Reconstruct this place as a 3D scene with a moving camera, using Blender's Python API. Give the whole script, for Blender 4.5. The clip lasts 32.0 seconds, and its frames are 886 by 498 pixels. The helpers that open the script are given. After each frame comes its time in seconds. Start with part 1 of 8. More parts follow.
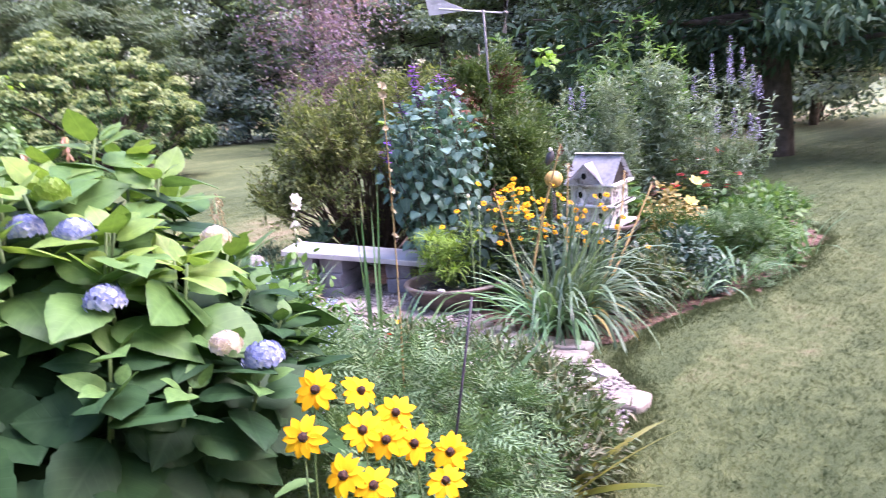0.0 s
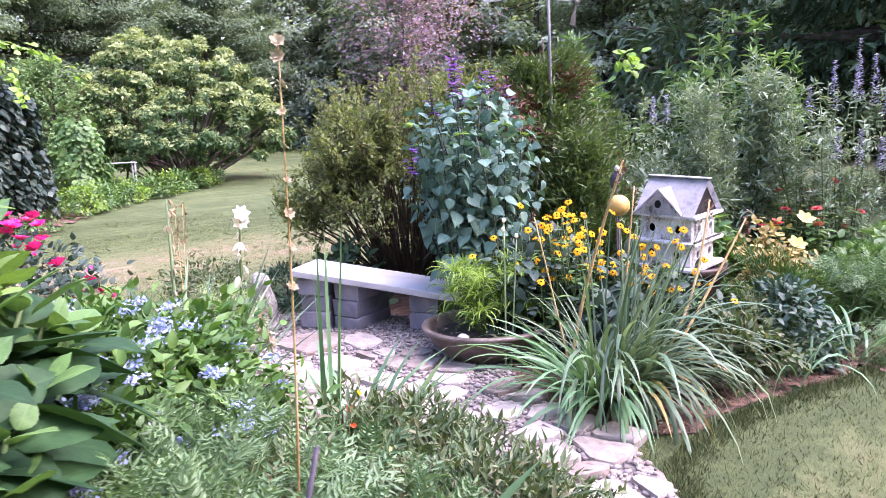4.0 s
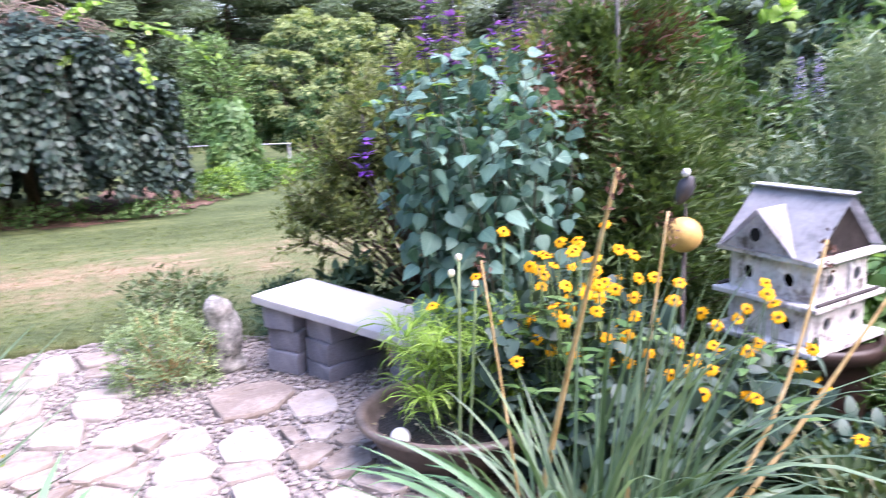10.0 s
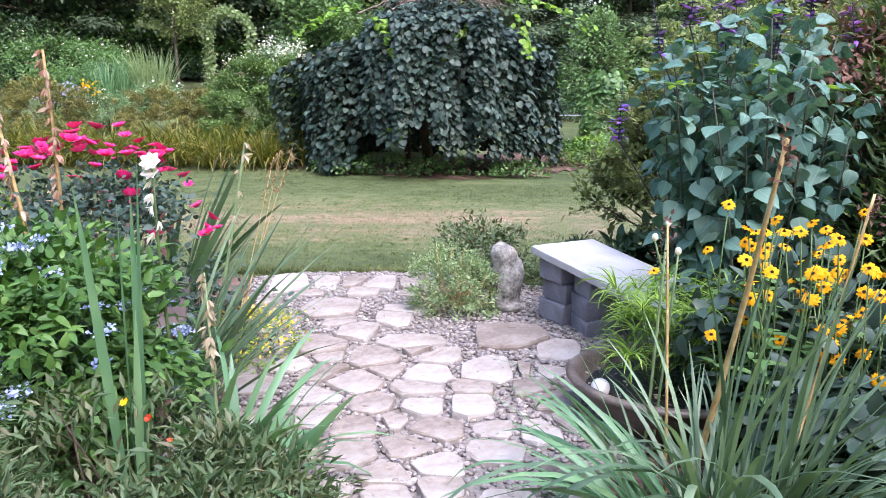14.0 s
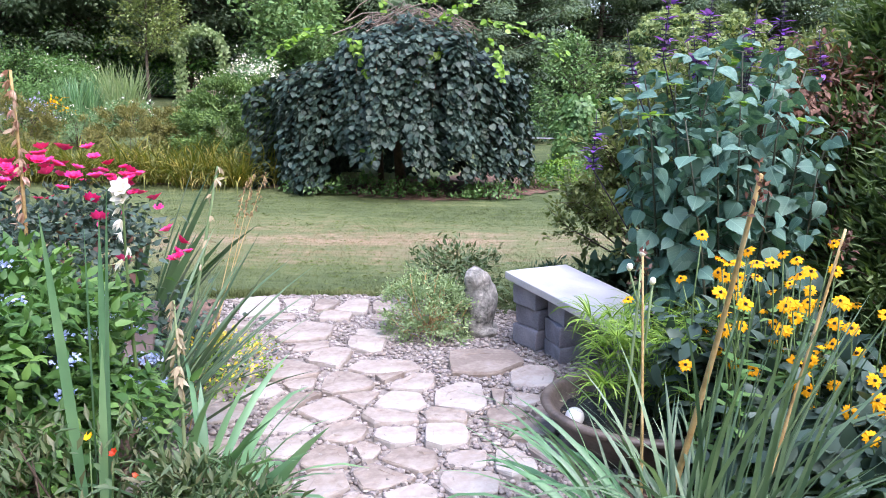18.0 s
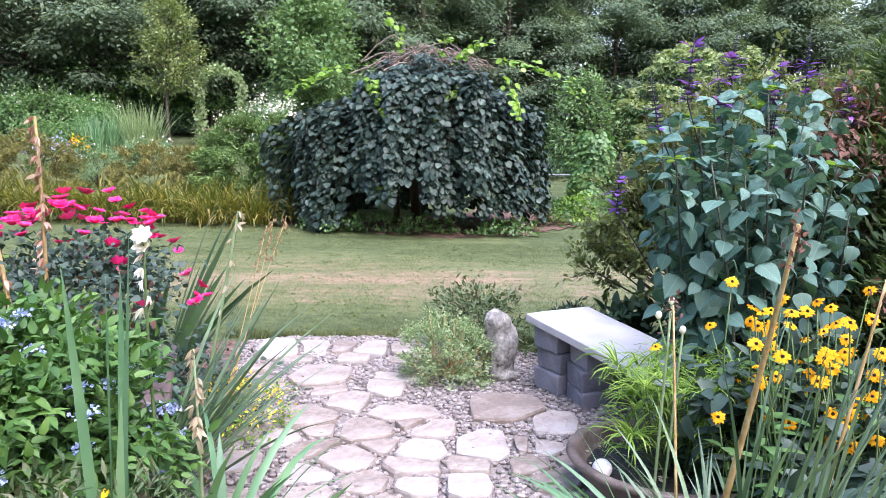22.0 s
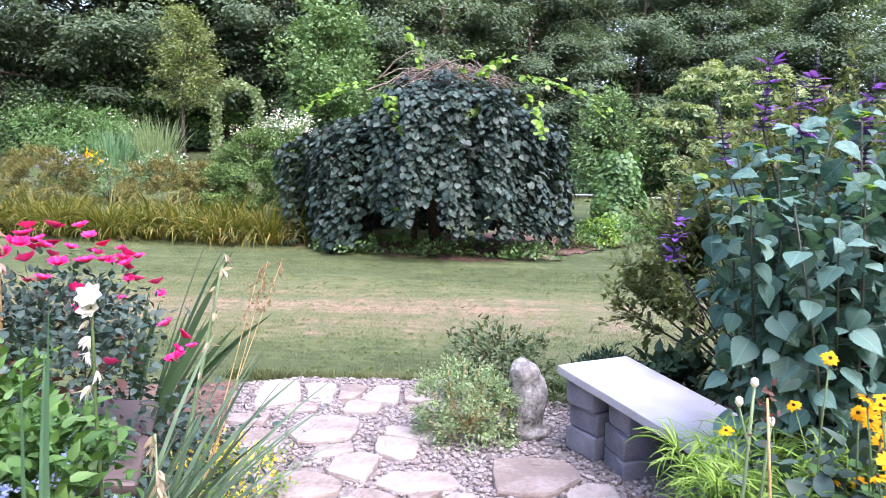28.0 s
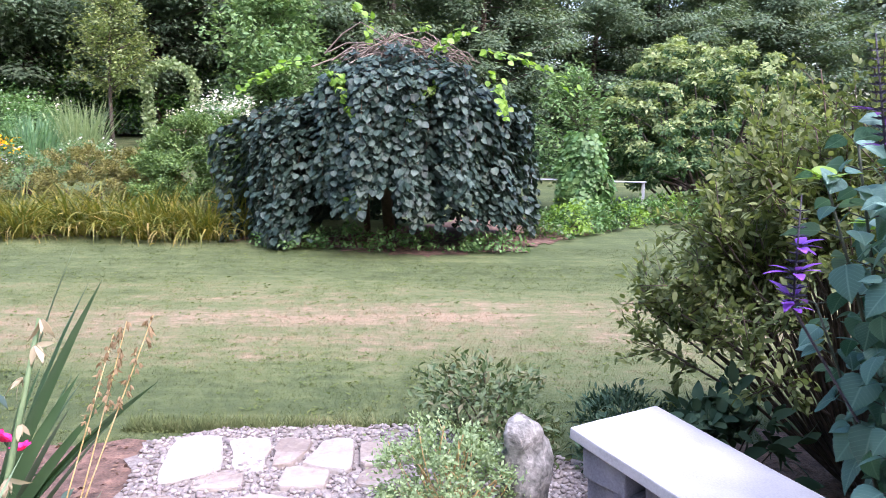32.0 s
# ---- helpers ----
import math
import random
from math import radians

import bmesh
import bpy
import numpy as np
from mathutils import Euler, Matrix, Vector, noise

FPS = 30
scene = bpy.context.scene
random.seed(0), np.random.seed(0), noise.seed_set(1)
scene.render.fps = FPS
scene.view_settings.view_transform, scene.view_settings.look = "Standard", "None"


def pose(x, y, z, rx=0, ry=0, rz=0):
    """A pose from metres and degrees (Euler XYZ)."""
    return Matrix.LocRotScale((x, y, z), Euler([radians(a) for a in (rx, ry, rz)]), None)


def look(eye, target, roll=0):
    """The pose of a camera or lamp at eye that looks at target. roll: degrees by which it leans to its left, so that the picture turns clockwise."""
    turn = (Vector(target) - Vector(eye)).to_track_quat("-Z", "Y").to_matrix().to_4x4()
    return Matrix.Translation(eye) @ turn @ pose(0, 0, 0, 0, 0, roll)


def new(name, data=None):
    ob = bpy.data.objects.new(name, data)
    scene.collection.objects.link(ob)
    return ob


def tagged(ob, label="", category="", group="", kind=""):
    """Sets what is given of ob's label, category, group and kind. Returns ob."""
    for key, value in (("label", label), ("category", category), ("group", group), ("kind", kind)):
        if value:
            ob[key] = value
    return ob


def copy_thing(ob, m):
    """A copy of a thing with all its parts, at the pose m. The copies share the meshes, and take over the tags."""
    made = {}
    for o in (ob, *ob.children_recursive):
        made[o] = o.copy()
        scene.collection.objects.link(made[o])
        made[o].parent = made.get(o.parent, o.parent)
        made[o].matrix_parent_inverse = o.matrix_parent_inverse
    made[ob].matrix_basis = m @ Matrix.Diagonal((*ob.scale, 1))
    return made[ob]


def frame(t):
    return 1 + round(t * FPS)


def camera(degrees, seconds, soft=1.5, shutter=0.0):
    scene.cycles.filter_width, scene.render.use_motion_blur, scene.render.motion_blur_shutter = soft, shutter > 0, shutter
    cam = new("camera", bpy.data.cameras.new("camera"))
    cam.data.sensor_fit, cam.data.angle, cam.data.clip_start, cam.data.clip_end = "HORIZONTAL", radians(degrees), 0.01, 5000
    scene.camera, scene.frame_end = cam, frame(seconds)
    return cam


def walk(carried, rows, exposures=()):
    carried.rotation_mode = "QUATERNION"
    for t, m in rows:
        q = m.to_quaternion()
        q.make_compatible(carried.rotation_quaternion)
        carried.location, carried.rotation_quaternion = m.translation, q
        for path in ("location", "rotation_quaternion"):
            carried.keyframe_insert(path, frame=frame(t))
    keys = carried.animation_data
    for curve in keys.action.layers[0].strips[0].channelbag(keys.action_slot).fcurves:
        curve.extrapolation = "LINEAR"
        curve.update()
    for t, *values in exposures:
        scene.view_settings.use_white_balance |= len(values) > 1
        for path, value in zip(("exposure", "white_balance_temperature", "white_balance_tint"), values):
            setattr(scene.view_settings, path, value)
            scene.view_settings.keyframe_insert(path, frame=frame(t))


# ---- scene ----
cam = camera(62.3, 32.0, soft=0.62, shutter=0.5)
PATH = [
    (0, (-3.272, -1.384, 1.355), (-1.768, -0.113, 1.003), -5.2),
    (0.5, (-3.181, -1.408, 1.343), (-1.772, -0.023, 1.035), -7.5),
    (1, (-2.986, -1.32, 1.327), (-1.607, 0.092, 1.004), -3.3),
    (1.5, (-2.951, -1.359, 1.316), (-1.591, 0.09, 1.089), -4.6),
    (2, (-2.836, -1.304, 1.32), (-1.468, 0.116, 0.985), -5.2),
    (2.5, (-2.72, -1.184, 1.3), (-1.278, 0.169, 1.003), -5.2),
    (4.5, (-2.165, -0.985, 1.268), (-0.843, 0.486, 0.971), -2.2),
    (5, (-2.058, -0.979, 1.285), (-0.735, 0.496, 1.015), -3.0),
    (5.5, (-1.915, -0.933, 1.285), (-0.488, 0.433, 0.971), -5.1),
    (6, (-1.731, -0.861, 1.297), (-0.311, 0.529, 1.07), -3.7),
    (6.5, (-1.598, -0.844, 1.279), (-0.172, 0.518, 0.947), -5.0),
    (7, (-1.39, -0.804, 1.287), (-0.066, 0.672, 1.029), -3.6),
    (7.5, (-1.212, -0.793, 1.277), (0.064, 0.721, 0.992), -3.1),
    (8, (-1.093, -0.728, 1.265), (0.18, 0.78, 0.938), -4.2),
    (8.5, (-0.943, -0.628, 1.253), (0.327, 0.908, 1.091), -4.7),
    (9, (-0.836, -0.554, 1.234), (0.382, 0.989, 0.865), -5.1),
    (9.5, (-0.677, -0.49, 1.254), (0.428, 1.148, 0.947), -3.3),
    (10, (-0.52, -0.468, 1.248), (0.369, 1.293, 0.92), -2.4),
    (10.5, (-0.498, -0.484, 1.217), (0.088, 1.405, 0.921), -3.8),
    (11, (-0.451, -0.601, 1.21), (-0.086, 1.353, 0.982), 0.7),
    (11.5, (-0.346, -0.714, 1.227), (-0.145, 1.246, 0.883), -0.5),
    (12, (-0.216, -0.765, 1.237), (-0.261, 1.211, 0.933), 1.7),
    (12.5, (-0.077, -0.786, 1.205), (-0.208, 1.173, 0.822), 1.3),
    (13, (-0.045, -0.809, 1.2), (-0.168, 1.155, 0.845), 1.0),
    (13.5, (-0.031, -0.829, 1.201), (-0.16, 1.133, 0.836), 0.4),
    (14, (-0.03, -0.831, 1.198), (-0.135, 1.13, 0.822), 0.2),
    (14.5, (-0.03, -0.834, 1.193), (-0.115, 1.129, 0.823), 0.2),
    (15, (-0.021, -0.823, 1.192), (-0.11, 1.143, 0.836), 0.2),
    (15.5, (-0.017, -0.818, 1.2), (-0.119, 1.15, 0.855), -0.1),
    (17.5, (-0.017, -0.828, 1.208), (-0.115, 1.142, 0.876), 1.7),
    (18, (-0.043, -0.81, 1.224), (-0.072, 1.164, 0.901), 1.0),
    (18.5, (-0.056, -0.797, 1.232), (-0.129, 1.175, 0.907), 0.8),
    (19, (-0.052, -0.804, 1.247), (-0.118, 1.173, 0.957), 0.7),
    (19.5, (-0.055, -0.776, 1.241), (-0.125, 1.205, 0.972), 0.5),
    (20, (-0.067, -0.77, 1.248), (-0.131, 1.211, 0.985), 0.6),
    (20.5, (-0.067, -0.763, 1.253), (-0.141, 1.221, 1.013), 0.7),
    (21, (-0.06, -0.762, 1.256), (-0.13, 1.223, 1.02), 0.7),
    (21.5, (-0.06, -0.761, 1.256), (-0.126, 1.225, 1.025), 0.7),
    (22, (-0.075, -0.763, 1.258), (-0.145, 1.222, 1.028), 0.8),
    (22.5, (-0.071, -0.743, 1.26), (-0.131, 1.245, 1.046), 0.6),
    (23, (-0.071, -0.758, 1.275), (-0.143, 1.231, 1.075), 0.8),
    (23.5, (-0.068, -0.742, 1.267), (-0.132, 1.248, 1.077), 1.1),
    (24, (-0.076, -0.745, 1.274), (-0.141, 1.243, 1.061), 0.7),
    (24.5, (-0.085, -0.732, 1.268), (-0.157, 1.255, 1.055), 0.6),
    (25, (-0.09, -0.734, 1.276), (-0.143, 1.255, 1.079), 0.5),
    (25.5, (-0.109, -0.714, 1.273), (-0.169, 1.273, 1.055), 1.0),
    (27.5, (-0.134, -0.456, 1.325), (-0.216, 1.535, 1.145), 1.0),
    (28, (-0.114, -0.284, 1.33), (-0.232, 1.704, 1.14), 1.4),
    (28.5, (-0.091, -0.191, 1.326), (-0.244, 1.793, 1.123), 2.0),
    (29, (-0.089, -0.096, 1.327), (-0.17, 1.888, 1.088), 1.2),
    (29.5, (-0.171, 0.033, 1.327), (-0.174, 2.025, 1.143), -0.1),
    (30, (-0.187, 0.129, 1.322), (-0.144, 2.112, 1.063), 0.3),
    (30.5, (-0.213, 0.316, 1.329), (-0.218, 2.302, 1.091), 0.0),
    (31, (-0.196, 0.507, 1.367), (-0.2, 2.5, 1.197), 1.6),
    (31.5, (-0.152, 0.643, 1.382), (-0.193, 2.628, 1.141), 1.1),
    (32, (-0.225, 0.737, 1.369), (-0.214, 2.723, 1.136), 0.7),
]
walk(cam, [(t, look(eye, target, roll)) for t, eye, target, roll in PATH], [(0, 2.43, 5950, 46), (5.0, 2.4, 5950, 44), (9.5, 2.36, 5900, 37), (12.5, 1.8, 5750, 25), (20, 1.86, 5750, 24), (24, 1.97, 5750, 30), (32, 2.06, 5750, 31)])


# ---- world, sun, exposure ----
world = bpy.data.worlds.new("sky")
scene.world = world
world.use_nodes = True
wn = world.node_tree
sky = wn.nodes.new("ShaderNodeTexSky")
sky.sky_type = "NISHITA"
sky.sun_disc = False
sky.sun_elevation = radians(38)
sky.sun_rotation = radians(150)
sky.air_density = 1.6
sky.dust_density = 3.0
wn.links.new(sky.outputs["Color"], wn.nodes["Background"].inputs["Color"])
wn.nodes["Background"].inputs["Strength"].default_value = 0.135
sun = new("sun", bpy.data.lights.new("sun", "SUN"))
sun.data.energy = 1.7
sun.data.angle = radians(40)
sun.data.color = (1.0, 0.95, 0.88)
sun.matrix_world = look((0, 0, 30), (-8, 9, 0))


# ---- materials ----
def base_mat(name, rough=0.6):
    m = bpy.data.materials.new(name)
    m.use_nodes = True
    nt = m.node_tree
    b = nt.nodes["Principled BSDF"]
    b.inputs["Roughness"].default_value = rough
    return m, nt, b


def ramp_node(nt, stops):
    r = nt.nodes.new("ShaderNodeValToRGB")
    el = r.color_ramp.elements
    while len(el) < len(stops):
        el.new(0.5)
    for e, (p, c) in zip(el, stops):
        e.position, e.color = p, (*c, 1.0)
    return r


def leaf_mat(name, cols, rough=0.5, thru=0.25, veins=0.0, tip=None):
    """A leaf: colour varies leaf by leaf and over the plant, some light passes through."""
    m, nt, b = base_mat(name, rough)
    geo = nt.nodes.new("ShaderNodeNewGeometry")
    r = ramp_node(nt, [(k / (len(cols) - 1), c) for k, c in enumerate(cols)])
    tc = nt.nodes.new("ShaderNodeTexCoord")
    nz = nt.nodes.new("ShaderNodeTexNoise")
    nz.inputs["Scale"].default_value = 5.0
    nt.links.new(tc.outputs["Object"], nz.inputs["Vector"])
    mix = nt.nodes.new("ShaderNodeMath")
    mix.operation = "MULTIPLY_ADD"
    oi = nt.nodes.new("ShaderNodeObjectInfo")
    rs = nt.nodes.new("ShaderNodeMath")
    rs.operation = "ADD"
    nt.links.new(geo.outputs["Random Per Island"], rs.inputs[0])
    nt.links.new(oi.outputs["Random"], rs.inputs[1])
    rf = nt.nodes.new("ShaderNodeMath")
    rf.operation = "FRACT"
    nt.links.new(rs.outputs[0], rf.inputs[0])
    nt.links.new(rf.outputs[0], mix.inputs[0])
    mix.inputs[1].default_value = 0.65
    sub = nt.nodes.new("ShaderNodeMath")
    sub.operation = "MULTIPLY_ADD"
    nt.links.new(nz.outputs["Fac"], sub.inputs[0])
    sub.inputs[1].default_value = 1.1
    sub.inputs[2].default_value = -0.4
    nt.links.new(sub.outputs[0], mix.inputs[2])
    nt.links.new(mix.outputs[0], r.inputs["Fac"])
    col = r.outputs["Color"]
    if veins:
        uv = nt.nodes.new("ShaderNodeUVMap")
        sep = nt.nodes.new("ShaderNodeSeparateXYZ")
        nt.links.new(uv.outputs["UV"], sep.inputs[0])
        ab = nt.nodes.new("ShaderNodeMath")
        ab.operation = "ABSOLUTE"
        nt.links.new(sep.outputs["Y"], ab.inputs[0])
        # side veins run forward from the midrib
        sv = nt.nodes.new("ShaderNodeMath")
        sv.operation = "MULTIPLY_ADD"
        nt.links.new(ab.outputs[0], sv.inputs[0])
        sv.inputs[1].default_value = -0.8
        nt.links.new(sep.outputs["X"], sv.inputs[2])
        sc = nt.nodes.new("ShaderNodeMath")
        sc.operation = "MULTIPLY"
        nt.links.new(sv.outputs[0], sc.inputs[0])
        sc.inputs[1].default_value = 9.0
        fr = nt.nodes.new("ShaderNodeMath")
        fr.operation = "PINGPONG"
        nt.links.new(sc.outputs[0], fr.inputs[0])
        fr.inputs[1].default_value = 0.5
        a = nt.nodes.new("ShaderNodeMapRange")
        nt.links.new(fr.outputs[0], a.inputs["Value"])
        a.inputs["From Min"].default_value, a.inputs["From Max"].default_value = 0.02, 0.10
        a.inputs["To Min"].default_value, a.inputs["To Max"].default_value = 0.5, 0.0
        c = nt.nodes.new("ShaderNodeMapRange")
        nt.links.new(ab.outputs[0], c.inputs["Value"])
        c.inputs["From Min"].default_value, c.inputs["From Max"].default_value = 0.008, 0.03
        c.inputs["To Min"].default_value, c.inputs["To Max"].default_value = 1.0, 0.0
        mx = nt.nodes.new("ShaderNodeMath")
        mx.operation = "MAXIMUM"
        nt.links.new(a.outputs[0], mx.inputs[0])
        nt.links.new(c.outputs[0], mx.inputs[1])
        fac = nt.nodes.new("ShaderNodeMath")
        fac.operation = "MULTIPLY"
        nt.links.new(mx.outputs[0], fac.inputs[0])
        fac.inputs[1].default_value = veins
        vm = nt.nodes.new("ShaderNodeMixRGB")
        nt.links.new(fac.outputs[0], vm.inputs["Fac"])
        nt.links.new(col, vm.inputs["Color1"])
        vm.inputs["Color2"].default_value = (*[min(1, c * 2.1 + 0.03) for c in cols[-1]], 1)
        col = vm.outputs["Color"]
        bp = nt.nodes.new("ShaderNodeBump")
        bp.inputs["Strength"].default_value = 0.14
        bp.inputs["Distance"].default_value = 0.004
        bp.invert = True
        nt.links.new(mx.outputs[0], bp.inputs["Height"])
        nt.links.new(bp.outputs["Normal"], b.inputs["Normal"])
    nt.links.new(col, b.inputs["Base Color"])
    tr = nt.nodes.new("ShaderNodeBsdfTranslucent")
    warm = nt.nodes.new("ShaderNodeMixRGB")
    warm.blend_type = "MULTIPLY"
    warm.inputs["Fac"].default_value = 1.0
    warm.inputs["Color2"].default_value = (1.3, 1.35, 0.6, 1)
    nt.links.new(col, warm.inputs["Color1"])
    nt.links.new(warm.outputs["Color"], tr.inputs["Color"])
    ms = nt.nodes.new("ShaderNodeMixShader")
    ms.inputs["Fac"].default_value = thru
    nt.links.new(b.outputs[0], ms.inputs[1])
    nt.links.new(tr.outputs[0], ms.inputs[2])
    nt.links.new(ms.outputs[0], nt.nodes["Material Output"].inputs["Surface"])
    return m


def rough_mat(name, cols, scale=8.0, rough=0.8, bump=0.3, detail=8.0, dist=0.01, per_piece=0.0, fine=60.0, metal=0.0):
    """A mineral, soil, wood or paint surface: stains at one scale, grain at another."""
    m, nt, b = base_mat(name, rough)
    b.inputs["Metallic"].default_value = metal
    tc = nt.nodes.new("ShaderNodeTexCoord")
    n1 = nt.nodes.new("ShaderNodeTexNoise")
    n1.inputs["Scale"].default_value = scale
    n1.inputs["Detail"].default_value = detail
    n2 = nt.nodes.new("ShaderNodeTexNoise")
    n2.inputs["Scale"].default_value = fine
    n2.inputs["Detail"].default_value = 4
    nt.links.new(tc.outputs["Object"], n1.inputs["Vector"])
    nt.links.new(tc.outputs["Object"], n2.inputs["Vector"])
    add = nt.nodes.new("ShaderNodeMath")
    add.operation = "MULTIPLY_ADD"
    nt.links.new(n2.outputs["Fac"], add.inputs[0])
    add.inputs[1].default_value = 0.5
    nt.links.new(n1.outputs["Fac"], add.inputs[2])
    off = nt.nodes.new("ShaderNodeMath")
    off.operation = "ADD"
    nt.links.new(add.outputs[0], off.inputs[0])
    off.inputs[1].default_value = -0.25
    fac = off.outputs[0]
    if per_piece:
        oi = nt.nodes.new("ShaderNodeObjectInfo")
        pp = nt.nodes.new("ShaderNodeMath")
        pp.operation = "MULTIPLY_ADD"
        nt.links.new(oi.outputs["Random"], pp.inputs[0])
        pp.inputs[1].default_value = per_piece
        off.inputs[1].default_value = -0.25 - per_piece / 2
        nt.links.new(fac, pp.inputs[2])
        fac = pp.outputs[0]
    n = len(cols)
    r = ramp_node(nt, [(0.25 + 0.5 * k / max(1, n - 1), c) for k, c in enumerate(cols)])
    nt.links.new(fac, r.inputs["Fac"])
    nt.links.new(r.outputs["Color"], b.inputs["Base Color"])
    bp = nt.nodes.new("ShaderNodeBump")
    bp.inputs["Strength"].default_value = bump
    bp.inputs["Distance"].default_value = dist
    nt.links.new(add.outputs[0], bp.inputs["Height"])
    nt.links.new(bp.outputs["Normal"], b.inputs["Normal"])
    return m


def island_mat(name, cols, rough=0.8, bump=0.3):
    """Pieces of one mesh that differ piece by piece."""
    m, nt, b = base_mat(name, rough)
    geo = nt.nodes.new("ShaderNodeNewGeometry")
    r = ramp_node(nt, [(k / (len(cols) - 1), c) for k, c in enumerate(cols)])
    nt.links.new(geo.outputs["Random Per Island"], r.inputs["Fac"])
    tc = nt.nodes.new("ShaderNodeTexCoord")
    n = nt.nodes.new("ShaderNodeTexNoise")
    n.inputs["Scale"].default_value = 90.0
    nt.links.new(tc.outputs["Object"], n.inputs["Vector"])
    mx = nt.nodes.new("ShaderNodeMixRGB")
    mx.blend_type = "OVERLAY"
    mx.inputs["Fac"].default_value = 0.5
    nt.links.new(r.outputs["Color"], mx.inputs["Color1"])
    nt.links.new(n.outputs["Fac"], mx.inputs["Color2"])
    nt.links.new(mx.outputs["Color"], b.inputs["Base Color"])
    bp = nt.nodes.new("ShaderNodeBump")
    bp.inputs["Strength"].default_value = bump
    bp.inputs["Distance"].default_value = 0.004
    nt.links.new(n.outputs["Fac"], bp.inputs["Height"])
    nt.links.new(bp.outputs["Normal"], b.inputs["Normal"])
    return m


# dark green of old leaves, with the shade low in the bush painted in
M_HYDSHADE = leaf_mat("hydrangea_shaded_leaf", [(0.012, 0.04, 0.014), (0.02, 0.06, 0.021), (0.034, 0.088, 0.03)], 0.6, 0.15, 0.08)
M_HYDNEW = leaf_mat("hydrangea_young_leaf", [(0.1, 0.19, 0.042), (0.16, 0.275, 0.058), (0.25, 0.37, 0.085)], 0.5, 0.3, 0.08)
M_SALVIA = leaf_mat("sage_leaf", [(0.037, 0.11, 0.088), (0.1, 0.21, 0.172), (0.21, 0.345, 0.285)], 0.65, 0.22, 0.16)
M_REDBUD = leaf_mat("redbud_leaf", [(0.006, 0.018, 0.013), (0.028, 0.056, 0.044), (0.115, 0.168, 0.134)], 0.5, 0.1, 0.2)
M_REDBUDNEW = leaf_mat("redbud_young_leaf", [(0.16, 0.32, 0.04), (0.28, 0.45, 0.07)], 0.45, 0.4)
M_STRAP = leaf_mat("blue_green_blade", [(0.05, 0.096, 0.056), (0.125, 0.205, 0.12), (0.25, 0.35, 0.215)], 0.4, 0.22)
M_STRAPDRY = leaf_mat("dry_blade", [(0.3, 0.24, 0.08), (0.45, 0.36, 0.14)], 0.6, 0.25)
M_IRIS = leaf_mat("sword_leaf", [(0.08, 0.185, 0.095), (0.135, 0.275, 0.135), (0.24, 0.39, 0.195)], 0.42, 0.25)
M_DAYLILY = leaf_mat("daylily_blade", [(0.05, 0.085, 0.012), (0.15, 0.17, 0.024), (0.33, 0.27, 0.05)], 0.55, 0.3)
M_BUSH = leaf_mat("bright_bush_leaf", [(0.0303, 0.0832, 0.0166), (0.0643, 0.148, 0.0265), (0.128, 0.235, 0.0454)], 0.45, 0.18)
M_LIME = leaf_mat("lime_leaf", [(0.14, 0.27, 0.03), (0.25, 0.40, 0.06)], 0.5, 0.35)
M_ROSE = leaf_mat("rose_leaf", [(0.03, 0.06, 0.045), (0.06, 0.1, 0.08), (0.11, 0.16, 0.13)], 0.38, 0.15)
M_BROOM = leaf_mat("olive_shrub_leaf", [(0.07, 0.1, 0.043), (0.155, 0.195, 0.082), (0.28, 0.32, 0.14)], 0.55, 0.4)
M_CONIFER = leaf_mat("dark_conifer", [(0.0316, 0.0672, 0.0412), (0.0633, 0.115, 0.0685), (0.105, 0.174, 0.096)], 0.55, 0.1)
M_JUNIPER = leaf_mat("juniper", [(0.085, 0.095, 0.026), (0.175, 0.175, 0.046), (0.28, 0.26, 0.075)], 0.6, 0.2)
M_VITEX = leaf_mat("chaste_tree_leaf", [(0.14, 0.21, 0.148), (0.235, 0.325, 0.232), (0.36, 0.45, 0.34)], 0.6, 0.18)
M_ZINNIA = leaf_mat("zinnia_leaf", [(0.0616, 0.153, 0.0483), (0.123, 0.244, 0.0773), (0.194, 0.32, 0.116)], 0.5, 0.3)
M_BLUELEAF = leaf_mat("blue_green_leaf", [(0.028, 0.07, 0.048), (0.05, 0.105, 0.07), (0.085, 0.15, 0.1)], 0.5, 0.15)
M_MARI = leaf_mat("fine_leaf", [(0.075, 0.15, 0.062), (0.125, 0.23, 0.1), (0.205, 0.32, 0.16)], 0.5, 0.25)
M_LOWDARK = leaf_mat("low_reddish_leaf", [(0.045, 0.09, 0.036), (0.095, 0.15, 0.06), (0.19, 0.165, 0.1)], 0.55, 0.22)
M_PALE = leaf_mat("pale_herb_leaf", [(0.15, 0.237, 0.112), (0.25, 0.35, 0.175), (0.375, 0.463, 0.263)], 0.6, 0.3)
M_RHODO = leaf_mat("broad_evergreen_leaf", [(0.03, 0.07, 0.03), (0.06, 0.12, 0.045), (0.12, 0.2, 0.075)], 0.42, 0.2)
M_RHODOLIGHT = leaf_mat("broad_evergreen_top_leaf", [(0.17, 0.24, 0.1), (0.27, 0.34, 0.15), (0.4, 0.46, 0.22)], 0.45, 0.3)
M_WOODS = leaf_mat("woodland_leaf", [(0.095, 0.15, 0.1), (0.135, 0.195, 0.128), (0.18, 0.24, 0.16)], 0.8, 0.3)
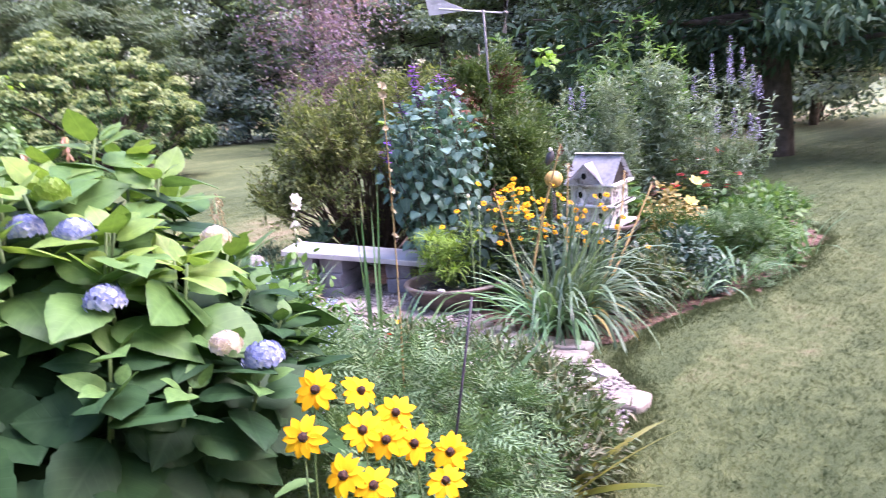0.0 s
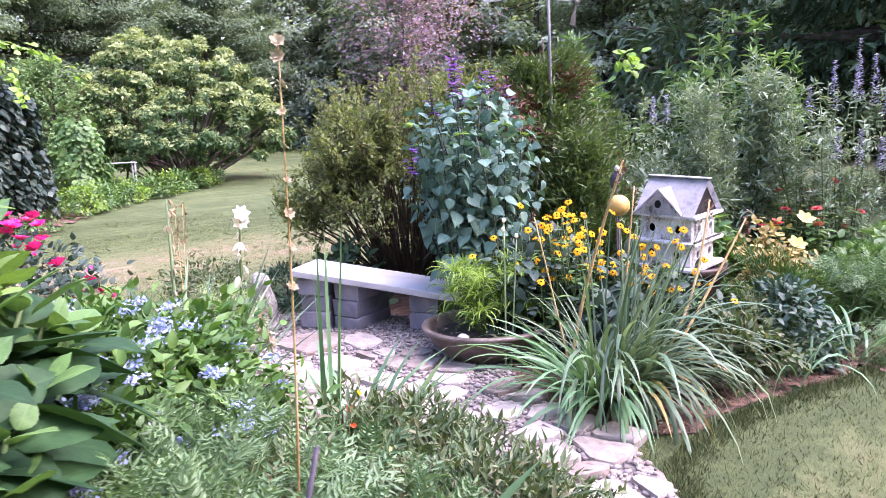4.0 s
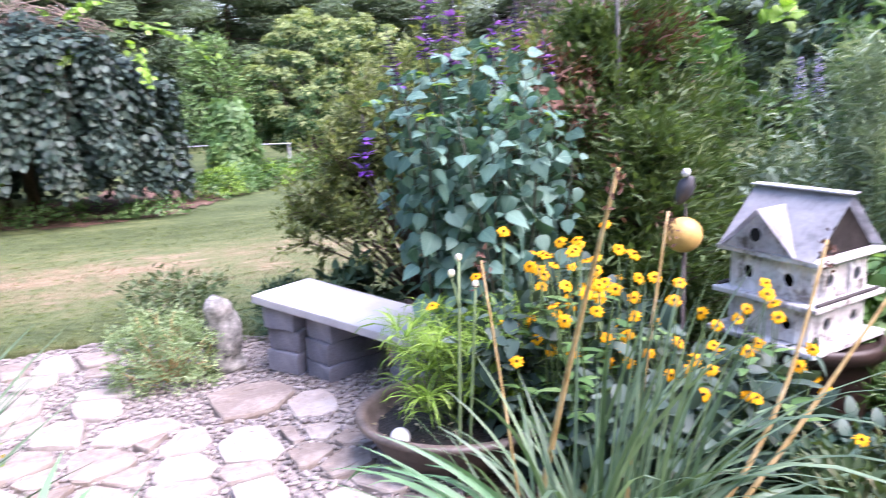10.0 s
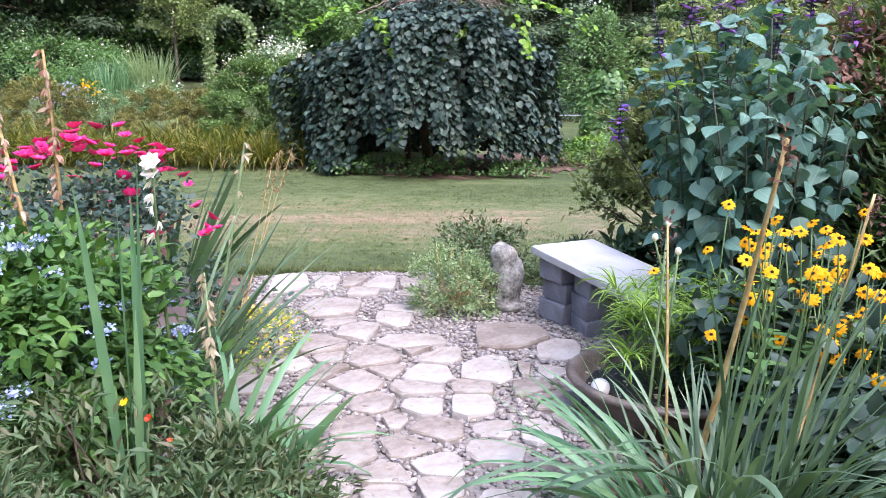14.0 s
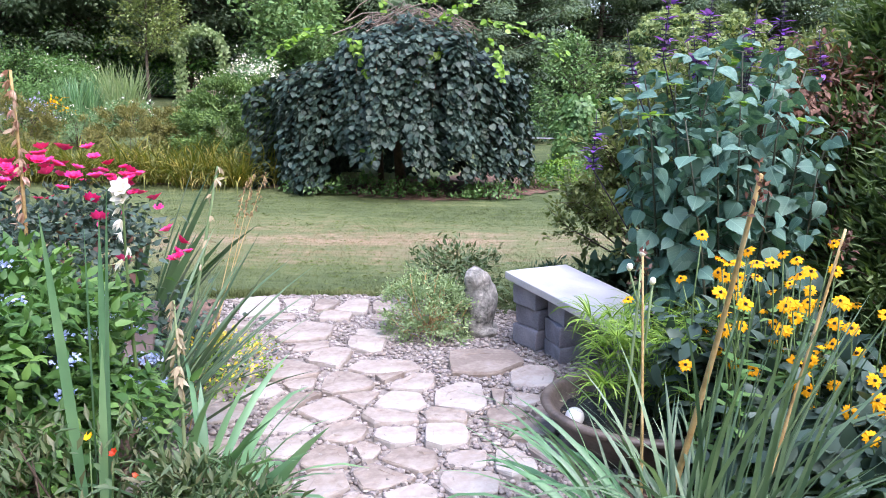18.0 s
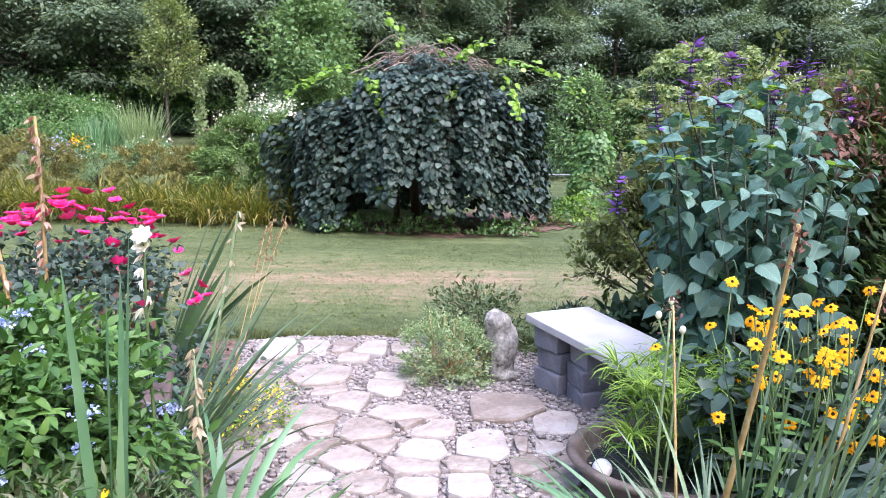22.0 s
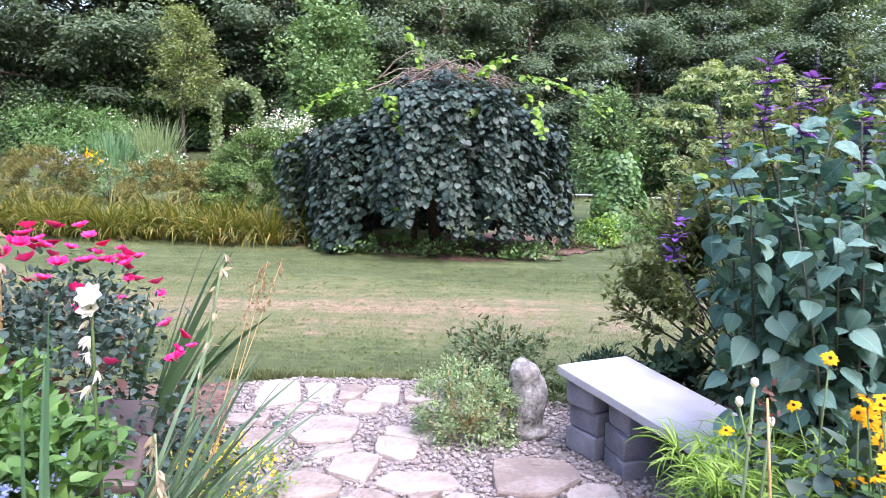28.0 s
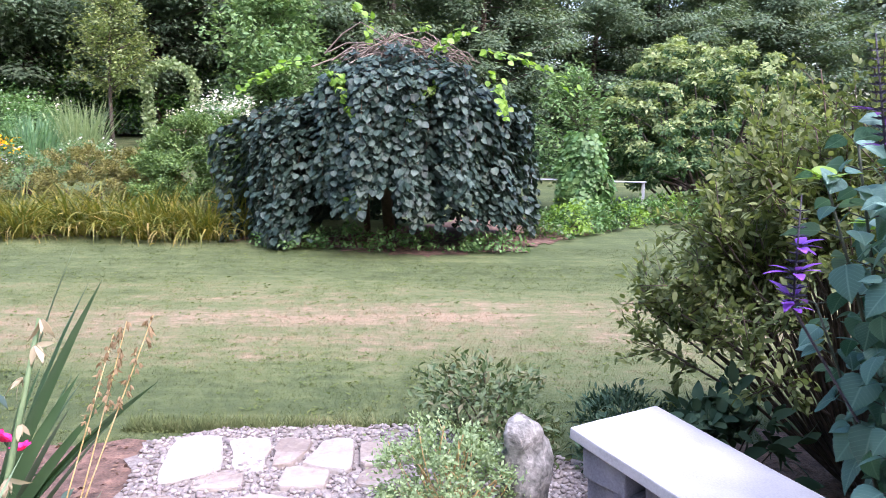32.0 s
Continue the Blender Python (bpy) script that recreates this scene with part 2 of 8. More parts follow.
M_WOODS2 = leaf_mat("woodland_leaf_blueish", [(0.085, 0.14, 0.125), (0.12, 0.18, 0.17), (0.16, 0.22, 0.215)], 0.8, 0.3)
M_WOODS3 = leaf_mat("woodland_leaf_fresh", [(0.0905, 0.175, 0.0711), (0.151, 0.256, 0.106), (0.241, 0.35, 0.16)], 0.5, 0.25)
# Paler and greyer than the near woods: distance haze is put into the colour.
M_HAZEWOODS = leaf_mat("hazy_woodland_leaf", [(0.192, 0.259, 0.17), (0.31, 0.393, 0.259), (0.445, 0.517, 0.37)], 0.55, 0.45)
M_HAZEWOODS2 = leaf_mat("hazy_woodland_leaf_grey", [(0.186, 0.24, 0.2), (0.293, 0.363, 0.301), (0.418, 0.487, 0.418)], 0.55, 0.45)
M_MOUND = leaf_mat("dark_mound_leaf", [(0.0216, 0.065, 0.0149), (0.054, 0.13, 0.0276), (0.12, 0.234, 0.046)], 0.55, 0.2)
M_SWORDDARK = leaf_mat("dark_sword_leaf", [(0.035, 0.085, 0.04), (0.065, 0.135, 0.062), (0.11, 0.2, 0.095)], 0.38, 0.15)
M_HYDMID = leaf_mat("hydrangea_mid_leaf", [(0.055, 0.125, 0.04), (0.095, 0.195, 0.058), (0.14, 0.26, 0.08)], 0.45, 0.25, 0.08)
M_CALYX = leaf_mat("dark_calyx", [(0.02, 0.018, 0.04), (0.05, 0.04, 0.09)], 0.6, 0.1)
M_PURPLETREE = leaf_mat("purple_tree_leaf", [(0.153, 0.109, 0.176), (0.283, 0.197, 0.294), (0.435, 0.326, 0.441)], 0.6, 0.4)
M_DEADLEAF = leaf_mat("dead_brown_leaf", [(0.06, 0.03, 0.022), (0.12, 0.055, 0.038), (0.2, 0.1, 0.065)], 0.7, 0.15)
M_WEED = leaf_mat("lawn_weed_leaf", [(0.08, 0.115, 0.034), (0.12, 0.155, 0.052), (0.17, 0.2, 0.075)], 0.8, 0.4)
M_TANSEED = leaf_mat("tan_seed_husk", [(0.2, 0.13, 0.07), (0.34, 0.25, 0.14)], 0.8, 0.2)
M_TAN = leaf_mat("dry_tan_leaf", [(0.3, 0.25, 0.16), (0.4, 0.35, 0.24), (0.52, 0.47, 0.35)], 0.7, 0.2)
M_PAPYRUS = leaf_mat("umbrella_grass", [(0.12, 0.24, 0.03), (0.20, 0.34, 0.05), (0.30, 0.44, 0.08)], 0.5, 0.3)
M_YELLOW = leaf_mat("yellow_petal", [(0.84, 0.42, 0.001), (0.93, 0.54, 0.002)], 0.7, 0.2)
M_GOLD = leaf_mat("golden_petal", [(0.78, 0.36, 0.002), (0.88, 0.46, 0.004)], 0.55, 0.2)
M_CONE = rough_mat("dark_flower_cone", [(0.02, 0.008, 0.006), (0.06, 0.02, 0.012)], 60, 0.8, 0.6)
M_PINK = leaf_mat("pink_petal", [(0.7, 0.015, 0.17), (0.85, 0.04, 0.3), (0.85, 0.15, 0.48)], 0.5, 0.25)
M_CORAL = leaf_mat("coral_petal", [(0.72, 0.1, 0.11), (0.84, 0.2, 0.19), (0.88, 0.36, 0.34)], 0.5, 0.25)
M_WHITEPETAL = leaf_mat("white_petal", [(0.72, 0.68, 0.7), (0.85, 0.83, 0.84)], 0.5, 0.3)
M_PALEYELLOW = leaf_mat("pale_yellow_petal", [(0.8, 0.7, 0.12), (0.85, 0.8, 0.35)], 0.5, 0.3)
M_LAVENDER = leaf_mat("lavender_floret", [(0.26, 0.25, 0.48), (0.38, 0.36, 0.62), (0.5, 0.49, 0.72)], 0.6, 0.2)
M_PURPLE = leaf_mat("purple_floret", [(0.16, 0.05, 0.45), (0.28, 0.10, 0.66), (0.42, 0.2, 0.74)], 0.5, 0.3)
M_DARKSTEM = rough_mat("dark_stem", [(0.02, 0.018, 0.03), (0.05, 0.04, 0.06)], 30, 0.6, 0.2)
M_MISTBLUE = leaf_mat("mist_blue_floret", [(0.26, 0.34, 0.72), (0.38, 0.46, 0.78), (0.55, 0.6, 0.82)], 0.6, 0.2)
M_HYDBLUE = leaf_mat("hydrangea_blue_floret", [(0.16, 0.2, 0.5), (0.3, 0.36, 0.66), (0.6, 0.62, 0.78)], 0.55, 0.2)
M_HYDFADE = leaf_mat("hydrangea_faded_floret", [(0.5, 0.5, 0.62), (0.65, 0.55, 0.5), (0.7, 0.72, 0.5)], 0.6, 0.2)
M_REDFL = leaf_mat("scarlet_petal", [(0.6, 0.03, 0.01), (0.8, 0.15, 0.02)], 0.5, 0.2)
M_BARK = rough_mat("bark", [(0.035, 0.028, 0.022), (0.08, 0.065, 0.05), (0.13, 0.11, 0.09)], 6, 0.9, 0.9, dist=0.03)
M_TWIG = rough_mat("twig", [(0.05, 0.035, 0.025), (0.12, 0.09, 0.06)], 20, 0.85, 0.4)
M_GREENSTEM = rough_mat("green_stem", [(0.07, 0.13, 0.04), (0.12, 0.19, 0.06)], 20, 0.6, 0.2)
M_TANSTALK = rough_mat("dry_stalk", [(0.26, 0.16, 0.05), (0.42, 0.30, 0.12), (0.5, 0.4, 0.22)], 12, 0.7, 0.3)
M_CMU = rough_mat("grey_concrete_block", [(0.13, 0.13, 0.155), (0.22, 0.22, 0.26), (0.30, 0.30, 0.34)], 5, 0.9, 0.6, dist=0.006, per_piece=0.25, fine=110)
M_SLAB = rough_mat("cast_concrete_slab", [(0.36, 0.36, 0.375), (0.47, 0.47, 0.485), (0.56, 0.56, 0.575)], 4, 0.8, 0.25, dist=0.003, fine=140)
M_STATUE = rough_mat("weathered_cast_stone", [(0.05, 0.05, 0.045), (0.17, 0.17, 0.155), (0.3, 0.29, 0.27), (0.46, 0.45, 0.42)], 16, 0.95, 1.0, dist=0.012, fine=55)
M_FLAG = rough_mat("sandstone_flag", [(0.19, 0.155, 0.13), (0.27, 0.23, 0.198), (0.325, 0.29, 0.262), (0.38, 0.356, 0.335)], 3.5, 0.85, 0.7, dist=0.012, per_piece=0.4, fine=38)
M_PEBBLE = island_mat("river_pebble", [(0.105, 0.092, 0.0859), (0.224, 0.198, 0.178), (0.329, 0.297, 0.276), (0.171, 0.144, 0.144), (0.382, 0.355, 0.335)], 0.75)
M_GRIT = rough_mat("stone_grit", [(0.131, 0.111, 0.0981), (0.221, 0.195, 0.176), (0.299, 0.273, 0.248)], 40, 0.95, 0.9, dist=0.01, fine=150)
M_SOIL = rough_mat("red_brown_mulch", [(0.06, 0.036, 0.027), (0.14, 0.085, 0.062), (0.25, 0.15, 0.11)], 14, 0.95, 1.0, dist=0.03, fine=70)
M_POT = rough_mat("brown_glazed_bowl", [(0.06, 0.048, 0.04), (0.12, 0.095, 0.08), (0.19, 0.16, 0.14)], 7, 0.45, 0.2)
M_DARKPOT = rough_mat("dark_brown_pot", [(0.025, 0.015, 0.012), (0.06, 0.035, 0.028)], 8, 0.5, 0.2)
M_POTSOIL = rough_mat("wet_black_soil", [(0.008, 0.008, 0.007), (0.03, 0.025, 0.02)], 30, 0.6, 1.0, dist=0.015)
M_WHITEPAINT = rough_mat("flaking_white_paint", [(0.16, 0.14, 0.13), (0.22, 0.2, 0.19), (0.6, 0.59, 0.6), (0.72, 0.72, 0.74), (0.8, 0.8, 0.82), (0.84, 0.84, 0.86)], 11, 0.7, 0.7, dist=0.004, fine=70)
M_ROOF = rough_mat("grey_sheet_metal", [(0.28, 0.29, 0.31), (0.5, 0.51, 0.54), (0.62, 0.63, 0.66)], 9, 0.6, 0.4, fine=45, metal=0.1)
M_DARKWOOD = rough_mat("dark_weathered_wood", [(0.04, 0.035, 0.035), (0.09, 0.08, 0.08)], 12, 0.85, 0.5)
# near-black: the shade inside the birdhouse, put into the colour
M_HOLESHADE = rough_mat("painted_hole_shade", [(0.004, 0.004, 0.004), (0.008, 0.008, 0.008)], 10, 0.95, 0.1)
M_GOURD = rough_mat("tan_gourd", [(0.50, 0.30, 0.08), (0.65, 0.42, 0.14)], 8, 0.45, 0.2)
M_METALWHITE = rough_mat("white_painted_metal", [(0.6, 0.6, 0.62), (0.78, 0.78, 0.8)], 6, 0.5, 0.2)
M_METALGREY = rough_mat("dull_galvanised_metal", [(0.14, 0.14, 0.14), (0.24, 0.24, 0.24)], 10, 0.6, 0.3, metal=0.3)
M_BROWNPLASTIC = rough_mat("brown_moulded_plastic", [(0.09, 0.065, 0.055), (0.15, 0.11, 0.10)], 5, 0.55, 0.15)
M_GLOBE = rough_mat("white_glazed_globe", [(0.72, 0.72, 0.74), (0.85, 0.85, 0.86)], 6, 0.2, 0.05)
M_BIRDGREY = rough_mat("slate_grey_paint", [(0.03, 0.03, 0.04), (0.07, 0.07, 0.085)], 10, 0.5, 0.2)
M_OLDWOOD = rough_mat("weathered_plank", [(0.24, 0.17, 0.12), (0.4, 0.3, 0.23)], 8, 0.85, 0.5)
M_TABLE = rough_mat("pale_grey_metal_table", [(0.35, 0.37, 0.42), (0.5, 0.52, 0.57)], 8, 0.6, 0.2)

M_SALMON = leaf_mat("dry_salmon_petal", [(0.42, 0.22, 0.17), (0.5, 0.36, 0.28), (0.58, 0.49, 0.4)], 0.65, 0.25)
M_SLENDER = leaf_mat("slender_tree_leaf", [(0.1, 0.15, 0.05), (0.18, 0.24, 0.08), (0.28, 0.33, 0.13)], 0.5, 0.35)
M_SAGESTEM = rough_mat("dark_green_stem", [(0.03, 0.045, 0.03), (0.07, 0.08, 0.05)], 20, 0.7, 0.2)
M_BAREVINE = rough_mat("bare_grey_vine", [(0.1, 0.075, 0.055), (0.2, 0.16, 0.13), (0.3, 0.26, 0.22)], 20, 0.85, 0.4)
M_CYPRESS = leaf_mat("cypress_spray", [(0.045, 0.09, 0.028), (0.085, 0.145, 0.045), (0.15, 0.215, 0.075)], 0.6, 0.25)
M_MISTLEAF = leaf_mat("mist_bush_leaf", [(0.035, 0.1, 0.02), (0.078, 0.18, 0.036), (0.155, 0.285, 0.06)], 0.55, 0.25)
M_RUST = leaf_mat("rust_dead_leaf", [(0.09, 0.042, 0.03), (0.17, 0.085, 0.06), (0.25, 0.145, 0.105)], 0.75, 0.25)
M_MOUNDFRESH = leaf_mat("fresh_mound_leaf", [(0.045, 0.1, 0.026), (0.1, 0.185, 0.045), (0.19, 0.29, 0.075)], 0.65, 0.2)
M_COREOPSIS = leaf_mat("yellow_star_petal", [(0.72, 0.55, 0.04), (0.8, 0.66, 0.08)], 0.6, 0.25)
M_CHIP = leaf_mat("bark_chip", [(0.05, 0.03, 0.02), (0.14, 0.085, 0.06), (0.3, 0.2, 0.13)], 0.9, 0.05)


def lawn_mat(name, blade=False):
    """Mown grass with dry straw-coloured streaks, green patches and small bare spots."""
    m, nt, b = base_mat(name, 0.9)
    tc = nt.nodes.new("ShaderNodeTexCoord")

    def noise_tex(scale, stretch=None, detail=6, rough=0.65):
        n = nt.nodes.new("ShaderNodeTexNoise")
        n.inputs["Scale"].default_value = scale
        n.inputs["Detail"].default_value = detail
        n.inputs["Roughness"].default_value = rough
        if stretch:
            mp = nt.nodes.new("ShaderNodeMapping")
            mp.inputs["Scale"].default_value = stretch
            mp.inputs["Rotation"].default_value = (0, 0, radians(-4))
            nt.links.new(tc.outputs["Object"], mp.inputs["Vector"])
            nt.links.new(mp.outputs[0], n.inputs["Vector"])
        else:
            nt.links.new(tc.outputs["Object"], n.inputs["Vector"])
        return n.outputs["Fac"]

    def madd(a, k, c):
        n = nt.nodes.new("ShaderNodeMath")
        n.operation = "MULTIPLY_ADD"
        nt.links.new(a, n.inputs[0])
        n.inputs[1].default_value = k
        if isinstance(c, float):
            n.inputs[2].default_value = c
        else:
            nt.links.new(c, n.inputs[2])
        return n.outputs[0]

    streak = noise_tex(1.0, (0.22, 1.1, 1), 5)
    patch = noise_tex(2.2, None, 4)
    fine = noise_tex(26, None, 9, 0.75)
    tuft = noise_tex(8.5, None, 3, 0.6)
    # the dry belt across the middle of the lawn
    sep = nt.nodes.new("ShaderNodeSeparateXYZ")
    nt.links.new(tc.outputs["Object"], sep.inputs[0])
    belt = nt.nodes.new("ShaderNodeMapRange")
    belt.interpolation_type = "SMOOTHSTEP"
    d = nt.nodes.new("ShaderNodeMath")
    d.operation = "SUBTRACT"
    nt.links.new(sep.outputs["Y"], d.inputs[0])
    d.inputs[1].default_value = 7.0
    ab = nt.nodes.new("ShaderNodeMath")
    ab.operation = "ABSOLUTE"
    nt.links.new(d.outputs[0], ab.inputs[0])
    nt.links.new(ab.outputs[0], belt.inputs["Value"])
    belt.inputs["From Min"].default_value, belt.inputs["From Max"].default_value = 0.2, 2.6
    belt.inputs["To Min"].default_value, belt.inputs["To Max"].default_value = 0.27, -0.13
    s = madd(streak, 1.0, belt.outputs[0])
    s = madd(noise_tex(3.2, (0.6, 1.7, 1), 7, 0.75), 0.8, s)
    s = madd(patch, 0.6, s)
    s = madd(tuft, 0.48, s)
    s = madd(fine, 0.5, s)
    if blade:
        geo = nt.nodes.new("ShaderNodeNewGeometry")
        s = madd(geo.outputs["Random Per Island"], 0.3, s)
        s = madd(s, 1.0, -0.1)
    s = madd(s, 1.0, -1.14)
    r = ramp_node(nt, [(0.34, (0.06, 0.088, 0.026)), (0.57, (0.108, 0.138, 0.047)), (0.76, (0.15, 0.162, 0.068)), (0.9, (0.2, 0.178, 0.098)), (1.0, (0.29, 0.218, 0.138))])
    if blade:
        for e in r.color_ramp.elements:
            e.color = [min(1.0, c * 1.1) for c in e.color[:3]] + [1.0]
    nt.links.new(s, r.inputs["Fac"])
    nt.links.new(r.outputs["Color"], b.inputs["Base Color"])
    bp = nt.nodes.new("ShaderNodeBump")
    bp.inputs["Strength"].default_value = 0.9
    bp.inputs["Distance"].default_value = 0.025
    nt.links.new(fine, bp.inputs["Height"])
    if not blade:
        nt.links.new(bp.outputs["Normal"], b.inputs["Normal"])
    return m


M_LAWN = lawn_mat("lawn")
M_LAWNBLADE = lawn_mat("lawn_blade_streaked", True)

for dull, gloss in ((M_YELLOW, 0.1), (M_GOLD, 0.1), (M_HYDSHADE, 0.22), (M_HYDMID, 0.22), (M_REDBUD, 0.3), (M_MOUND, 0.15), (M_ROSE, 0.22), (M_WOODS, 0.05), (M_WOODS2, 0.05), (M_WOODS3, 0.1), (M_HAZEWOODS, 0.05), (M_HAZEWOODS2, 0.05), (M_RHODO, 0.15), (M_RHODOLIGHT, 0.15), (M_CONIFER, 0.1), (M_BROOM, 0.15)):
    dull.node_tree.nodes["Principled BSDF"].inputs["Specular IOR Level"].default_value = gloss

# ---- building helpers ----
def soft(v, k=1.2):
    return k * math.log1p(math.exp(min(30.0, v / k)))


def ground_z(x, y):
    """The lie of the land: flat round the patio, rising gently to the woods, with a bank at the back garden."""
    bank = 1 / (1 + math.exp(min(30.0, max(-30.0, (x + 1.6) / 0.8))))
    return min(2.3, 0.05 * soft(y - 9.5) + bank * 0.24 * (soft(y - 12.6) - soft(y - 18.6)))


def mesh_np(name, verts, tris, mat, uvs=None, smooth=False):
    me = bpy.data.meshes.new(name)
    verts = np.asarray(verts, np.float32)
    tris = np.asarray(tris, np.int32)
    nv, nf = len(verts), len(tris)
    me.vertices.add(nv)
    me.vertices.foreach_set("co", verts.ravel())
    me.loops.add(nf * 3)
    me.loops.foreach_set("vertex_index", tris.ravel())
    me.polygons.add(nf)
    me.polygons.foreach_set("loop_start", np.arange(0, nf * 3, 3, dtype=np.int32))
    me.polygons.foreach_set("loop_total", np.full(nf, 3, np.int32))
    if smooth:
        me.polygons.foreach_set("use_smooth", np.ones(nf, bool))
    if uvs is not None:
        layer = me.uv_layers.new(name="UVMap")
        layer.data.foreach_set("uv", np.asarray(uvs, np.float32)[tris.ravel()].ravel())
    me.materials.append(mat)
    me.update()
    me.validate()
    return me


def thing(name, loc, label, category, group="", kind="", rz=0.0):
    ob = new(name)
    ob.matrix_basis = pose(*loc, 0, 0, rz)
    ob.empty_display_size = 0.1
    return tagged(ob, label, category, group, kind)


def part(name, data, mat, parent, label="", at=None):
    """Links a bmesh or a mesh as one object under a thing or a part."""
    if isinstance(data, bmesh.types.BMesh):
        me = bpy.data.meshes.new(name)
        data.to_mesh(me)
        data.free()
        me.materials.append(mat)
    else:
        me = data
    ob = new(name, me)
    ob.parent = parent
    if at is not None:
        ob.matrix_basis = at
    return tagged(ob, label)


def single(name, data, mat, label, category, kind="", group="", at=None):
    ob = part(name, data, mat, None, "", at)
    return tagged(ob, label, category, group, kind)


def unit(v):
    return v / np.maximum(np.linalg.norm(v, axis=-1, keepdims=True), 1e-9)


KITE = (np.array([[0, 0, 0], [0.42, 0.5, 0.06], [1, 0, -0.1], [0.42, -0.5, 0.06]]), np.array([[0, 2, 1], [0, 3, 2]]))

HEART = (np.array([[0.35, 0, -0.05], [0.06, 0, 0.0], [0.0, 0.24, 0.03], [0.32, 0.5, 0.05], [0.7, 0.38, 0.0], [1, 0, -0.14], [0.7, -0.38, 0.0], [0.32, -0.5, 0.05], [0.0, -0.24, 0.03]]), np.array([[0, k, k + 1 if k < 8 else 1] for k in range(1, 9)])[:, [0, 2, 1]])
_leaflets = [(0.2 + 0.2 * k, sd) for k in range(4) for sd in (-1, 1)] + [(0.85, 0)]
PINNATE = (
    np.concatenate([np.array([(u, 0, 0.02), (u + (0.12 if sd else 0.15), sd * 0.14 + (0 if sd else 0.05), 0.03), (u + (0.26 if sd else 0.3), sd * 0.36, -0.03), (u + (0.05 if sd else 0.15), sd * 0.2 - (0 if sd else 0.05), 0.03)]) for u, sd in _leaflets]),
    np.concatenate([np.array([[0, 2, 1], [0, 3, 2]]) + 4 * k for k in range(9)]))


def ovate(width=0.6, drop=0.25, widest=0.35, tip=0.15):
    """A broad leaf with a midrib fold, a drooping tip and a rounded base."""
    us = np.array([0.0, 0.12, 0.35, 0.6, 0.82, 1.0])
    ws = np.array([0.0, 0.32, 0.5, 0.42 if tip >= 0.1 else 0.33, tip + 0.06, 0.0]) * width
    v, t = [], []
    for k, (u, w) in enumerate(zip(us, ws)):
        z = 0.08 * u - drop * u * u
        v += [(u, 0, z), (u, w, z + 0.16 * w), (u, -w, z + 0.16 * w)]
    for k in range(5):
        a, b = 3 * k, 3 * k + 3
        for s0 in (1, 2):
            q = (a, b, b + s0, a + s0) if s0 == 2 else (a, a + s0, b + s0, b)
            t += [(q[0], q[1], q[2]), (q[0], q[2], q[3])]
    return np.array(v), np.array(t)


def broad_leaf(width=0.7, drop=0.36, swell=0.78, taper=0.0):
    """A large smooth leaf with a toothed edge, a creased midrib and a drawn-out tip."""
    n = 16
    v, t = [], []
    for k in range(n + 1):
        u = k / n
        w = 0.5 * width * (math.sin(math.pi * u**swell) ** 0.85 if 0 < u < 1 else 0.0)
        w *= 1 - 0.35 * max(0.0, u - 0.75) / 0.25
        w *= (1.035 if k % 2 else 0.975) * (1 - taper * u)
        z = 0.1 * u - drop * u * u
        v += [(u, 0, z - 0.012), (u, w * 0.5, z + 0.10 * w + 0.01 * math.sin(9 * u)), (u, w, z + 0.04 * w), (u, -w * 0.5, z + 0.10 * w + 0.01 * math.sin(9 * u + 1)), (u, -w, z + 0.04 * w)]
    for k in range(n):
        a, c = 5 * k, 5 * k + 5
        for p, q in ((1, 0), (2, 1), (0, 3), (3, 4)):
            t += [(a + q, c + q, c + p), (a + q, c + p, a + p)]
    return np.array(v), np.array(t)


def leaves(template, pts, dirs, ups, sizes, widths=1.0):
    """Leaves of one shape at pts, pointing along dirs, with their faces towards ups."""
    tv, tt = template
    pts, dirs, ups = (np.asarray(a, float) for a in (pts, dirs, ups))
    n, k = len(pts), len(tv)
    x = unit(dirs)
    z = unit(ups - (ups * x).sum(-1, keepdims=True) * x + 1e-6)
    y = np.cross(z, x)
    sizes = np.broadcast_to(np.asarray(sizes, float), (n,))
    widths = np.broadcast_to(np.asarray(widths, float), (n,))
    v = pts[:, None] + sizes[:, None, None] * (
        tv[None, :, 0:1] * x[:, None] + tv[None, :, 1:2] * widths[:, None, None] * y[:, None] + tv[None, :, 2:3] * z[:, None])
    f = tt[None] + (np.arange(n) * k)[:, None, None]
    uv = np.tile(tv[:, :2], (n, 1))
    return v.reshape(-1, 3), f.reshape(-1, 3), uv


def joined(bits):
    vs, fs, us, o = [], [], [], 0
    for v, f, u in bits:
        vs.append(v), fs.append(f + o), us.append(u)
        o += len(v)
    return np.concatenate(vs), np.concatenate(fs), np.concatenate(us)


